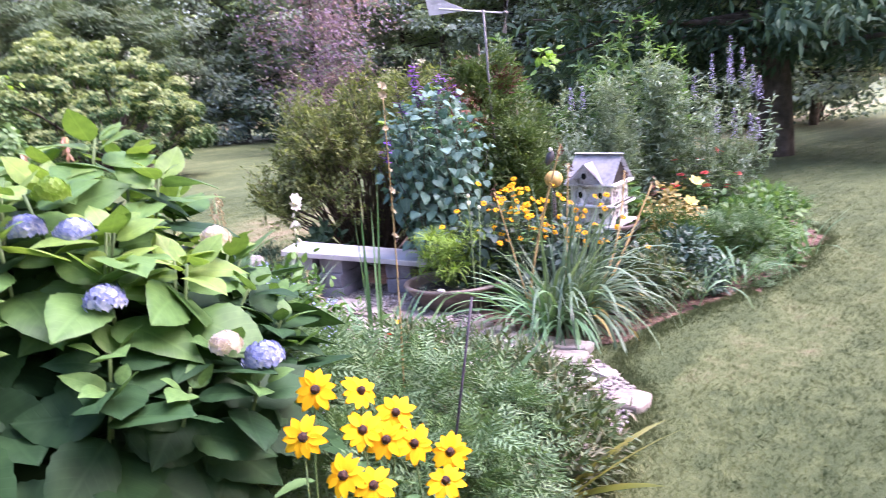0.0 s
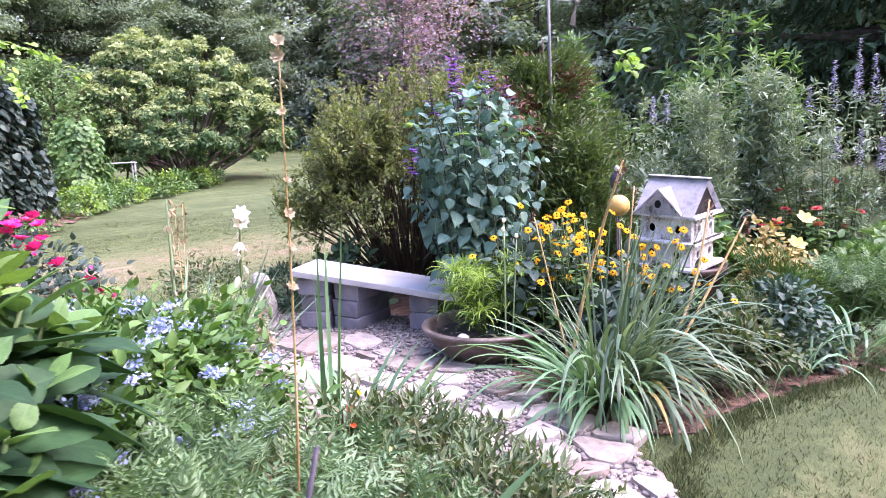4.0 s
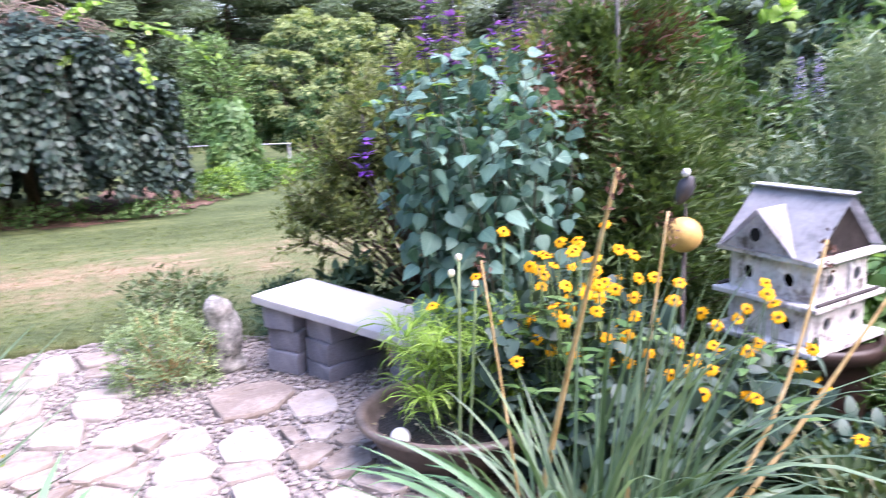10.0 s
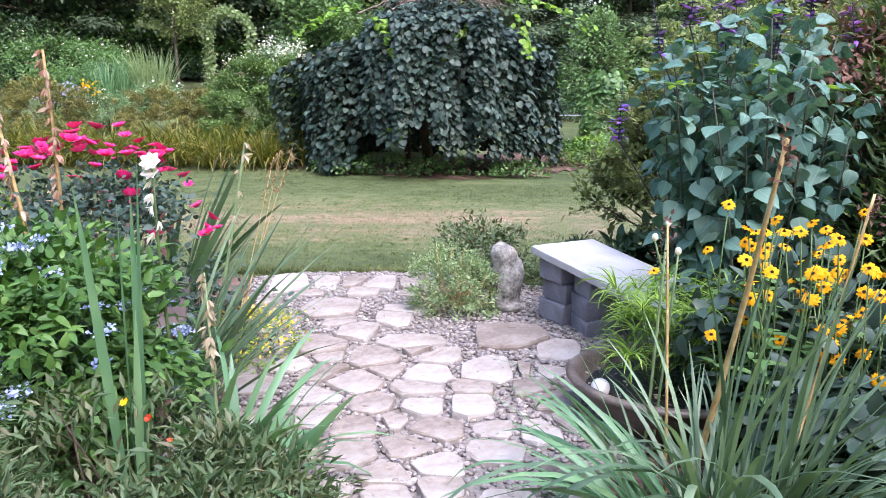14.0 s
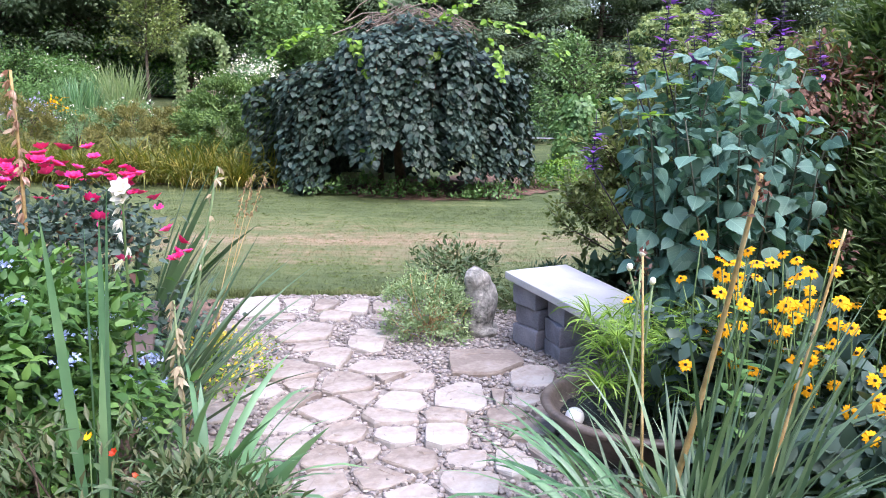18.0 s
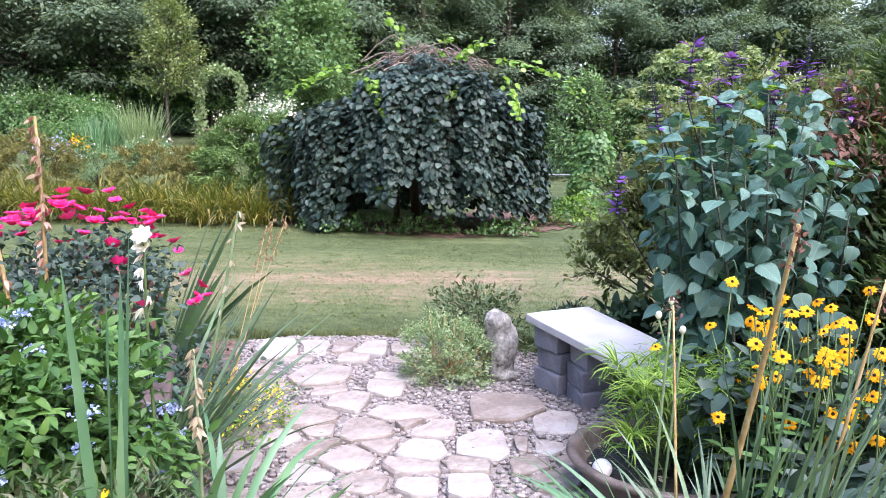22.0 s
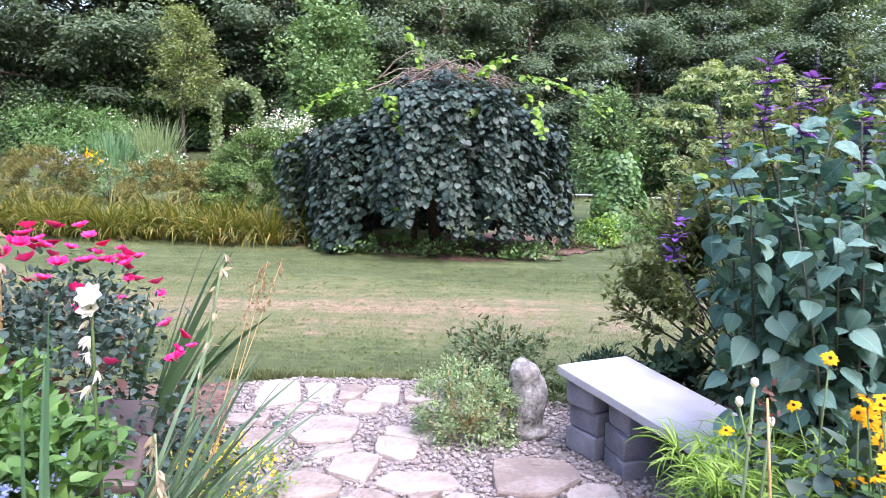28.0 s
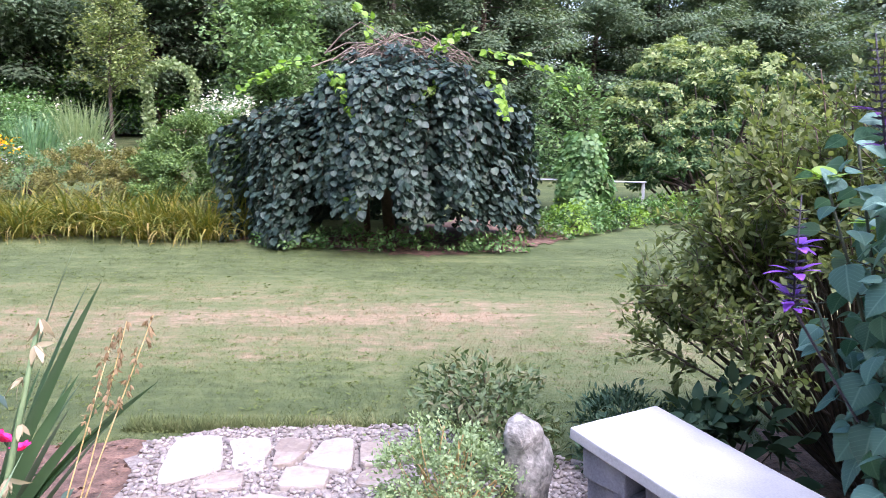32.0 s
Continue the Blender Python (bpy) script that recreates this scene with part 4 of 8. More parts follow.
    part("gable_wall", plate([(gx - 0.135, gy + 0.014, 0.264), (gx + 0.135, gy + 0.014, 0.264), (gx, gy + 0.014, 0.376)], 0.008), M_WHITEPAINT, b)
    for s0 in (-1, 1):
        part("gable_end", plate([(s0 * 0.165, -0.175, 0.264), (s0 * 0.165, 0.175, 0.264), (s0 * 0.165, 0, 0.41)], 0.008), M_DARKWOOD, b)
    # the gable is not cut: a black disc paints its shaded hole
    hole = lathe_bm([(0.02, 0.0), (0.02, 0.003)], 20)
    part("entry_hole_disc", hole, M_HOLESHADE, b, at=Matrix.Translation((gx, gy + 0.003, 0.315)) @ Matrix.Rotation(radians(90), 4, "X"))
    part("ridge_cap", box_bm(2 * rx + 0.01, 0.05, 0.006, 0.002, 1, (0, 0, hz + 0.004)), M_ROOF, b)
    return b


birdhouse()
pp = thing("tall_pot", (1.88, 1.27, 0.016), "tall dark brown pot carrying the birdhouse", "pot")
part("pot", lathe_bm([(0.15, 0.0), (0.17, 0.05), (0.21, 0.3), (0.225, 0.36), (0.25, 0.365), (0.255, 0.405), (0.245, 0.42), (0.225, 0.415), (0.22, 0.4), (0.1, 0.4)], 40), M_DARKPOT, pp)
gb = bmesh.new()
bmesh.ops.create_uvsphere(gb, u_segments=28, v_segments=18, radius=0.066)
for v in gb.verts:
    v.co.z *= 0.96
for f in gb.faces:
    f.smooth = True
gd = thing("gourd_ornament", (1.40, 1.44, 0.016), "round tan gourd ornament on a thin stake", "garden ornament")
part("ball", gb, M_GOURD, gd, at=pose(0, 0, 0.82))
part("stake", lathe_bm([(0.006, 0.0), (0.006, 0.78)], 8), M_DARKWOOD, gd)


def bird_stake():
    """A small bird figure on a stake."""
    b = thing("bird_ornament", (1.47, 1.50, 0.016), "small slate grey bird figure with white head on a stake", "garden ornament")
    bm = lathe_bm([(0.004, -0.07), (0.02, -0.05), (0.032, -0.015), (0.03, 0.015), (0.018, 0.035), (0.012, 0.045)], 16)
    part("body", bm, M_BIRDGREY, b, at=pose(0, 0, 0.98, 25, 0, 40))
    bm = bmesh.new()
    bmesh.ops.create_uvsphere(bm, u_segments=14, v_segments=10, radius=0.016)
    part("head", bm, M_WHITEPAINT, b, "white head", at=pose(-0.012, -0.012, 1.035))
    part("stake", lathe_bm([(0.004, 0.0), (0.004, 0.92)], 6), M_DARKWOOD, b)


bird_stake()


def windmill():
    """A rooftop-style weather vane on a leaning pipe."""
    w = thing("wind_vane", (1.74, 2.2, 0.016), "white-tailed metal wind vane on a thin pipe", "wind vane")
    v, f, u = tubes([[(np.array([0.1, 0.06, 0]), 0.012), (np.array([0.08, 0.04, 0.9]), 0.011), (np.array([0.03, 0.02, 1.6]), 0.010), (np.array([0.0, 0.0, 2.16]), 0.010)]], 8)
    part("pipe", mesh_np("pipe", v, f, M_METALGREY, smooth=True), None, w)
    a, bpt = Vector((-0.06, 0.10, 2.165)), Vector((0.08, -0.13, 2.12))
    d = (a - bpt).normalized()
    tail0 = a + d * 0.02
    bm = bmesh.new()
    up = Vector((0, 0, 1))
    pts = [tail0, tail0 + d * 0.03 + up * 0.02, tail0 + d * 0.27 + up * 0.1, tail0 + d * 0.33 + up * 0.065, tail0 + d * 0.31 - up * 0.06]
    bm.faces.new([bm.verts.new(p) for p in pts])
    bmesh.ops.solidify(bm, geom=list(bm.faces), thickness=0.004)
    part("tail", bm, M_METALWHITE, w, "white painted tail vane")
    v, f, u = tubes([[(np.array(a + d * 0.24), 0.007), (np.array(bpt), 0.007)]], 6)
    part("boom", mesh_np("boom", v, f, M_METALWHITE), None, w)
    hub = lathe_bm([(0.01, -0.02), (0.022, 0.0), (0.01, 0.02)], 12)
    rot = Vector((0, 0, 1)).rotation_difference(d).to_matrix().to_4x4()
    part("hub", hub, M_METALGREY, w, at=Matrix.Translation(bpt - d * 0.02) @ rot)
    for k in range(4):
        bl = bmesh.new()
        bl.faces.new([bl.verts.new(p) for p in ((0.01, 0.01, 0), (0.15, 0.06, 0.016), (0.16, -0.018, -0.016), (0.01, -0.01, 0))])
        bmesh.ops.solidify(bl, geom=list(bl.faces), thickness=0.003)
        part("blade", bl, M_METALGREY, w, at=Matrix.Translation(bpt - d * 0.03) @ rot @ Matrix.Rotation(radians(90 * k + 25), 4, "Z"))


windmill()


def plastic_stool():
    """A brown moulded garden kneeler leaning a little among the leaves."""
    s0 = thing("garden_stool", (-1.53, 2.23, 0.02), "brown moulded plastic garden kneeler standing among the leaves", "stool")
    s0.matrix_basis = pose(-1.53, 2.23, 0.03, 4, 7, 20)

    def arch_panel():
        bm = bmesh.new()
        n = 12
        inner = [(0.08 * math.cos(math.pi * k / n), 0.02 + 0.20 * math.sin(math.pi * k / n) ** 0.8) for k in range(n + 1)]
        outer = [(0.15 - 0.02 * min(1, 2 * k / n), 0.0) if k == 0 else (0.15 * math.cos(math.pi * k / n) / max(abs(math.cos(math.pi * k / n)), abs(math.sin(math.pi * k / n))) * 0.95, 0.30 * math.sin(math.pi * k / n) / max(abs(math.cos(math.pi * k / n)), abs(math.sin(math.pi * k / n)))) for k in range(n + 1)]
        vi = [bm.verts.new((x, 0, z)) for x, z in inner]
        vo = [bm.verts.new((x, 0, z)) for x, z in outer]
        for k in range(n):
            bm.faces.new((vi[k], vi[k + 1], vo[k + 1], vo[k]))
        bmesh.ops.solidify(bm, geom=list(bm.faces), thickness=0.02)
        bmesh.ops.recalc_face_normals(bm, faces=bm.faces)
        return bm

    part("leg_panel", arch_panel(), M_BROWNPLASTIC, s0, at=pose(0, -0.33, 0))
    part("leg_panel", arch_panel(), M_BROWNPLASTIC, s0, at=pose(0, 0.35, 0))
    for sx in (-1, 1):
        for sy in (-0.17, 0.18):
            part("side_panel", arch_panel(), M_BROWNPLASTIC, s0, at=pose(0.14 * sx, sy, 0, 0, 0, 90))
    part("top", box_bm(0.32, 0.74, 0.05, 0.02, 3, (0, 0, 0.325)), M_BROWNPLASTIC, s0)


plastic_stool()


# ---- plants: makers ----
def plant(name, loc, label, category, group="", rz=0.0):
    x, y = loc[:2]
    return thing(name, (x, y, ground_z(x, y) + (loc[2] if len(loc) > 2 else 0.012)), label, category, group, "", rz)


def add_np(name, bits, mat, parent, label="", smooth=False, at=None):
    v, f, u = bits[:3]
    return part(name, mesh_np(name, v, f, mat, u, smooth), None, parent, label, at)


def twigs(rng, ends, r0=0.006, r1=0.0015, sag=0.08, root=0.04, sides=4, base=(0, 0, 0), n=5):
    return tubes([bent(rng, np.array(base) + np.append(rng.normal(size=2) * root, 0), e, r0, r1, sag, n) for e in ends], sides)


def shrub(name, loc, radii, n, size, mat, label, category="shrub", template=KITE, width=0.6, stem=None, seed=0, clumps=50, clump_r=0.2, shell=0.75, droop=0.3, low=-0.6, lift=None, spread=0.7, group="", stems=24, light=None, sr=0.012):
    """A shrub: forking stems that end in the leaf clumps."""
    rng = np.random.default_rng(seed)
    p = plant(name, loc, label, category, group)
    h = radii[2] * (-low) if lift is None else lift
    v, f, u, cc = fill_leaves(rng, template, n, radii, size, clumps, clump_r, shell, low, droop, width, spread)
    v = v + np.array([0, 0, h])
    v[:, 2] = np.maximum(v[:, 2], 0.005)
    add_np("foliage", (v, f, u), mat, p)
    if light is not None:
        m2, k2, lo = light
        v, f, u, _ = fill_leaves(rng, template, k2, radii * np.array([1.02, 1.02, 1.05]), size, clumps, clump_r * 0.8, 0.97, lo, droop, width, spread)
        add_np("young_foliage", (v + np.array([0, 0, h]), f, u), m2, p)
    ends = cc[rng.permutation(len(cc))[:stems]] + np.array([0, 0, h])
    ends[:, 2] = np.maximum(ends[:, 2], 0.08)
    for e in ends:
        add_np("stem", twigs(rng, [e], sr, 0.003, 0.08, radii[0] * 0.08), stem or M_TWIG, p)
    return p


def each(name, bits, mat, parent, label="", smooth=False):
    """Every piece a part of its own."""
    for bit in bits:
        add_np(name, bit, mat, parent, label, smooth)


LEAF_MESHES = {}


def leaf_parts(name, template, mat, parent, pts, dirs, ups, sizes, limit=300, label=""):
    """Large leaves, each an object; what is past the limit is joined."""
    pts, dirs, ups = (np.asarray(a, float) for a in (pts, dirs, ups))
    sizes = np.broadcast_to(np.asarray(sizes, float), (len(pts),))
    key = mat.name
    if key not in LEAF_MESHES:
        rng = np.random.default_rng(9)
        LEAF_MESHES[key] = []
        for k in range(5):
            tv, tt = template
            w = tv.copy()
            w[:, 2] += 0.10 * rng.normal() * w[:, 1] + 0.14 * rng.normal() * w[:, 0] ** 2 + 0.012 * np.sin(9 * w[:, 0] + rng.uniform(0, 6)) * np.abs(w[:, 1]) * 3
            w[:, 1] += 0.12 * rng.normal() * w[:, 0] ** 2
            LEAF_MESHES[key].append(mesh_np(name, w, tt, mat, tv[:, :2], True))
    x = unit(dirs)
    z = unit(ups - (ups * x).sum(-1, keepdims=True) * x + 1e-6)
    y = np.cross(z, x)
    order = np.argsort(-(pts[:, 2] - 0.4 * pts[:, 1]))
    for k in order[:limit]:
        ob = new(name, LEAF_MESHES[key][k % 5])
        ob.parent = parent
        s0 = sizes[k]
        ob.matrix_basis = Matrix([[x[k, i] * s0, y[k, i] * s0, z[k, i] * s0, pts[k, i]] for i in range(3)] + [[0, 0, 0, 1]])
    rest = order[limit:]
    if len(rest):
        tagged(add_np("inner_foliage", leaves(template, pts[rest], dirs[rest], ups[rest], sizes[rest]), mat, parent, smooth=True), kind="stuff")


R3 = lambda *a: np.array(a, float)


# ---- woods ----
def forest_tree(seed, h, rad, mat, leaf=0.135, n=42000, trunk_r=0.16, bare=0.1):
    """A woodland tree: limbs that carry flattened pads of leaves with dark gaps between them."""
    rng = np.random.default_rng(seed)
    p = thing("tree", (0, 0, 0), "tall leafy woodland tree at the lawn's edge", "tree", "woodland trees")
    top = np.array([rng.normal() * 0.4, rng.normal() * 0.4, h * 0.93])
    paths = [bent(rng, (0, 0, -0.1), top, trunk_r, 0.03, 0.02, 8)]
    bits = []
    limbs = 62
    for k in range(limbs):
        f = bare + (1 - bare) * (k + rng.random()) / limbs
        a = rng.uniform(0, 2 * math.pi)
        z = h * f
        reach = rad * (math.sin(math.pi * min(1, (0.25 + 0.75 * f)) ** 1.1) * 0.85 + 0.25) * rng.uniform(0.6, 1.2)
        way = np.array([math.cos(a), math.sin(a), 0])
        start = np.array([top[0] * f, top[1] * f, z * 0.94])
        end = start + way * reach + np.array([0, 0, reach * rng.uniform(-0.2, 0.3)])
        paths.append(bent(rng, start, end, 0.045 * (1.1 - f), 0.008, 0.06, 5))
        pads = 5
        for q in range(pads):
            c = start + (end - start) * (0.35 + 0.7 * (q + rng.random()) / pads) + rng.normal(size=3) * np.array([0.35, 0.35, 0.2]) * rad * 0.2
            m = n // (limbs * pads)
            o = rng.normal(size=(m, 3)) * np.array([0.3, 0.3, 0.13]) * rad * 0.33
            o[:, 2] -= 0.25 * (o[:, 0] ** 2 + o[:, 1] ** 2) / (rad * 0.33)
            face = np.array([0, 0, 1.0]) + way * 0.35 + 0.9 * o / (rad * 0.33) + 0.25 * rng.normal(size=(m, 3))
            d = way * 0.6 + o / (rad * 0.2) + rng.normal(size=(m, 3)) * 0.35 - np.array([0, 0, 0.35])
            bits.append(leaves(KITE, c + o, d, face, leaf * rng.uniform(0.6, 1.3, m), 0.6))
    add_np("crown", joined(bits), mat, p)
    add_np("trunk", tubes(paths, 6), M_BARK, p, smooth=True)
    return p


protos = [forest_tree(11, 11.0, 2.6, M_WOODS), forest_tree(12, 12.5, 2.9, M_WOODS2), forest_tree(13, 9.0, 2.8, M_WOODS), forest_tree(14, 12.0, 2.4, M_WOODS2)]
# far trees wear the leaf colours paled for haze
far_protos = [forest_tree(15, 13.0, 3.3, M_HAZEWOODS, 0.22, 16000), forest_tree(16, 11.5, 3.1, M_HAZEWOODS2, 0.21, 16000), forest_tree(17, 12.5, 3.4, M_HAZEWOODS2, 0.22, 16000)]


def wood_arcs():
    """Where the wood stands: an arc behind the back garden and another across the far end of the lawn, plus an added
    unseen ring.
    """
    rng = np.random.default_rng(77)
    near, far = [], []
    for k in range(16):
        az = radians(36 - k * 3.9)
        for row in range(2):
            d = 23.5 + 4.0 * row + rng.uniform(-1.2, 1.2) + (0 if k < 9 else (k - 8) * 1.6)
            near.append((-d * math.sin(az + 0.03 * row), d * math.cos(az + 0.03 * row)))
    for k in range(14):
        az = radians(-25 - k * 4.0 - 1.5 * (k % 2))
        for row in range(2):
            d = 37 + 4.5 * row + rng.uniform(-1.5, 1.5) - k * 0.9
            far.append((-d * math.sin(az), d * math.cos(az)))
    # unseen trees added behind the walker to block low sky light
    for k in range(26):
        az = radians(-88 - k * 8.6)
        d = 15.5 + rng.uniform(-1.0, 2.5)
        near.append((-d * math.sin(az) + 1.0, d * math.cos(az) - 1.0))
    return near, far


wrng = np.random.default_rng(78)
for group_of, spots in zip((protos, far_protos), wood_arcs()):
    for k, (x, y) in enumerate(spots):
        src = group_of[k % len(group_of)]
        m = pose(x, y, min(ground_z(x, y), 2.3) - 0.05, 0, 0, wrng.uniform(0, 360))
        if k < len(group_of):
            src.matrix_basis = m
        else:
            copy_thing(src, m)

# ---- the back of the garden ----
def weeping_redbud():
    """A ragged dome of hanging tresses, each shingled with overlapping heart-shaped leaves, on a crooked trunk."""
    rng = np.random.default_rng(21)
    p = plant("weeping_redbud", (-1.1, 12.0), "weeping redbud dome with dark overlapping heart-shaped leaves", "tree")
    shoots, pts, dirs, ups, size = [], [], [], [], []
    top = np.array([0.15, 0, 2.3])
    for k in range(150):
        layer = 0 if k < 84 else 1
        a = (k * 2.39996 + 0.12 * rng.normal()) % (2 * math.pi)
        front = math.sin(a) < 0.25
        if not front and layer:
            continue
        lump = (1.0 if layer == 0 else 0.8) * (1 + 0.07 * math.sin(4 * a + 0.8) + 0.085 * rng.normal())
        rx, ry = (1.9 if math.cos(a) > 0 else 2.0) * lump, 1.55 * lump
        # the crown is highest in the middle, with a lower shoulder towards the juniper side
        cr = 2.72 + 0.1 * rng.normal() - (0.72 if math.cos(a) < -0.55 else 0.36 if math.cos(a) > 0.6 else 0.06) * rng.uniform(0.7, 1.25)
        if layer:
            cr -= 0.25
        # how far each tress hangs: to the ground at both ends, short over the trunk
        c = math.cos(a) * lump
        low = 0.05 if c < -0.5 else 0.62 if c < -0.05 else 0.85 if c < 0.1 else 0.6 if c < 0.3 else 0.28 if c < 0.45 else 0.72 if c < 0.72 else 0.3
        low = max(0.04, low + 0.07 * rng.normal()) if front else rng.uniform(0.1, 0.4)
        if layer:
            low += 0.12
        flare = -0.16 if math.cos(a) < -0.7 else 0.1 if math.cos(a) > 0.7 else 0.0
        out, side = np.array([math.cos(a), math.sin(a), 0]), np.array([-math.sin(a), math.cos(a), 0])
        width = rng.uniform(0.13, 0.27)
        start = rng.uniform(0.12, 0.62)
        line = []
        for u in np.linspace(start, 1, 9):
            th = u * math.pi / 2
            line.append(np.array([rx * math.cos(a) * math.sin(th), ry * math.sin(a) * math.sin(th), cr - 0.5 * (1 - math.cos(th) ** 1.2) + 0.05 * rng.normal()]))
        z1 = line[-1][2]
        sway = side * rng.normal() * 0.1
        for f in np.linspace(0.12, 1, 10):
            line.append(line[8] + out * (flare * f - 0.05 * math.sin(f * 5 + k)) + sway * f + np.array([0, 0, (low - z1) * f]))
        line = np.array(line)
        seg = np.linalg.norm(np.diff(line, axis=0), axis=1)
        run = np.concatenate([[0], np.cumsum(seg)])
        rows = np.arange(0, run[-1], 0.06)
        for q, d in enumerate(rows):
            c0 = np.array([np.interp(d, run, line[:, i]) for i in range(3)])
            fall = max(0.0, min(1.0, (d - run[8] * 0.55) / (run[8] * 0.6 + 0.01)))
            w = width * (1.15 - 0.75 * (d / run[-1]) ** 2.5)
            n = 6 if w > 0.2 else 5
            for j in range(n):
                o = (j + 0.5 * (q % 2)) / (n - 0.5) - 0.5
                pts.append(c0 + side * w * 1.5 * o - out * 0.45 * (2 * o) ** 2 * w + rng.normal(size=3) * 0.03)
                dirs.append(np.array([0, 0, -0.25 - 0.55 * fall]) + out * (0.85 - 0.2 * fall) + side * (0.7 * o + 0.4 * rng.normal()) + rng.normal(size=3) * 0.2)
                ups.append(out * (0.35 + 0.15 * fall) + np.array([0, 0, 1.0]) + side * 0.5 * o + rng.normal(size=3) * 0.42)
                size.append(rng.uniform(0.065, 0.13))
        shoots.append(bent(rng, top + rng.normal(size=3) * 0.1, line[0], 0.02, 0.01, 0.06, 5) + [(line[j], 0.009 - 0.0004 * j) for j in range(2, 19, 2)])
    tagged(add_np("foliage", leaves(HEART, np.array(pts), dirs, ups, np.array(size)), M_REDBUD, p), kind="stuff")
    # bare arching twigs tangled over the crown
    bare = []
    for k in range(130):
        a = rng.uniform(0, 6.3)
        e = np.array([0.35 + rng.uniform(0.3, 1.15) * math.cos(a), -0.35 + rng.uniform(0.3, 0.8) * math.sin(a), 2.5 + 0.2 * rng.random()])
        s0 = np.array([0.2, -0.3, 2.5]) + rng.normal(size=3) * np.array([0.4, 0.3, 0.12])
        mid = (s0 + e) / 2 + np.array([0, 0, rng.uniform(0.12, 0.42)])
        bare.append([(s0, 0.014), ((s0 + mid) / 2 + np.array([0, 0, 0.06]), 0.011), (mid, 0.009), ((e + mid) / 2 + np.array([0, 0, 0.05]), 0.008), (e, 0.005)])
    each("bare_twig", [tubes([q], 4) for q in bare], M_BAREVINE, p)
    shoots.append(bent(rng, (0.15, -0.2, -0.05), top, 0.11, 0.05, 0.08, 7))
    shoots.append(bent(rng, (-0.25, 0.1, -0.05), (-0.5, 0.2, 1.6), 0.06, 0.03, 0.1, 7))
    each("branch", [tubes([q], 5) for q in shoots], M_TWIG, p)
    # fresh yellow-green shoots over the dome
    for sx, sy, sz, ex, ey, ez, m in ((-0.05, -0.6, 2.8, -0.3, -0.8, 3.3, 13), (0.5, -0.7, 2.75, 0.65, -0.9, 3.05, 9), (0.75, -0.9, 2.55, 1.25, -1.1, 2.95, 22), (1.3, -0.8, 2.75, 2.75, -0.9, 2.2, 26), (1.55, -1.0, 2.4, 1.75, -1.25, 1.75, 18), (-0.55, -1.35, 2.35, -0.3, -1.6, 1.75, 16), (-2.0, -0.8, 2.1, -0.95, -0.9, 2.55, 30), (0.85, -1.3, 2.2, 0.45, -1.6, 1.7, 12), (-0.3, -1.5, 0.75, -0.25, -1.55, 0.5, 5)):
        a, b = np.array([sx, sy, sz]), np.array([ex, ey, ez])
        m = m * 2
        f = rng.random(m)
        q = a + (b - a) * f[:, None] + np.array([0, 0, 0.12]) * np.sin(f * math.pi)[:, None] + rng.normal(size=(m, 3)) * 0.04
        sprig = add_np("young_shoot", tubes([bent(rng, a, b, 0.008, 0.003, 0.05, 4)], 4), M_GREENSTEM, p, "yellow-green young shoot")
        leaf_parts("young_leaf", ovate(0.95, 0.2), M_REDBUDNEW, sprig, q, (b - a) + rng.normal(size=(m, 3)) * 0.4 - np.array([0, 0, 0.3]), np.array([0, -0.5, 1]) + rng.normal(size=(m, 3)) * 0.4, 0.1 * rng.uniform(0.6, 1.3, m))


weeping_redbud()
for k in range(26):
    rng = np.random.default_rng(500 + k)
    az = radians(38 - 2.5 * k)
    d = 23.5 + rng.uniform(-0.6, 1.0) + (max(0, k - 14)) * 0.5
    if -d * math.sin(az) > 3 and k < 22:
        d += 4
    shrub("woodland_shrub", (-d * math.sin(az), d * math.cos(az)), R3(1.5, 1.2, 1.3), 4200, 0.115, (M_CONIFER, M_MOUND, M_CONIFER)[k % 3], "dark undergrowth shrub at the wood's edge", "shrub", KITE, 0.6, M_BARK, 510 + k, 50, 0.2, 0.8, 0.3, stems=10, sr=0.03, group="woodland undergrowth")
for k in range(14):
    rng = np.random.default_rng(540 + k)
    az = radians(-28 - 3.9 * k)
    d = 35 + rng.uniform(-1, 1) - 0.7 * k
    shrub("woodland_shrub", (-d * math.sin(az), d * math.cos(az)), R3(2.0, 1.6, 1.9), 2000, 0.22, (M_WOODS, M_WOODS2, M_CONIFER)[k % 3], "dark undergrowth shrub at the wood's edge", "shrub", KITE, 0.6, M_BARK, 550 + k, 50, 0.2, 0.8, 0.3, stems=10, sr=0.03, group="woodland undergrowth")
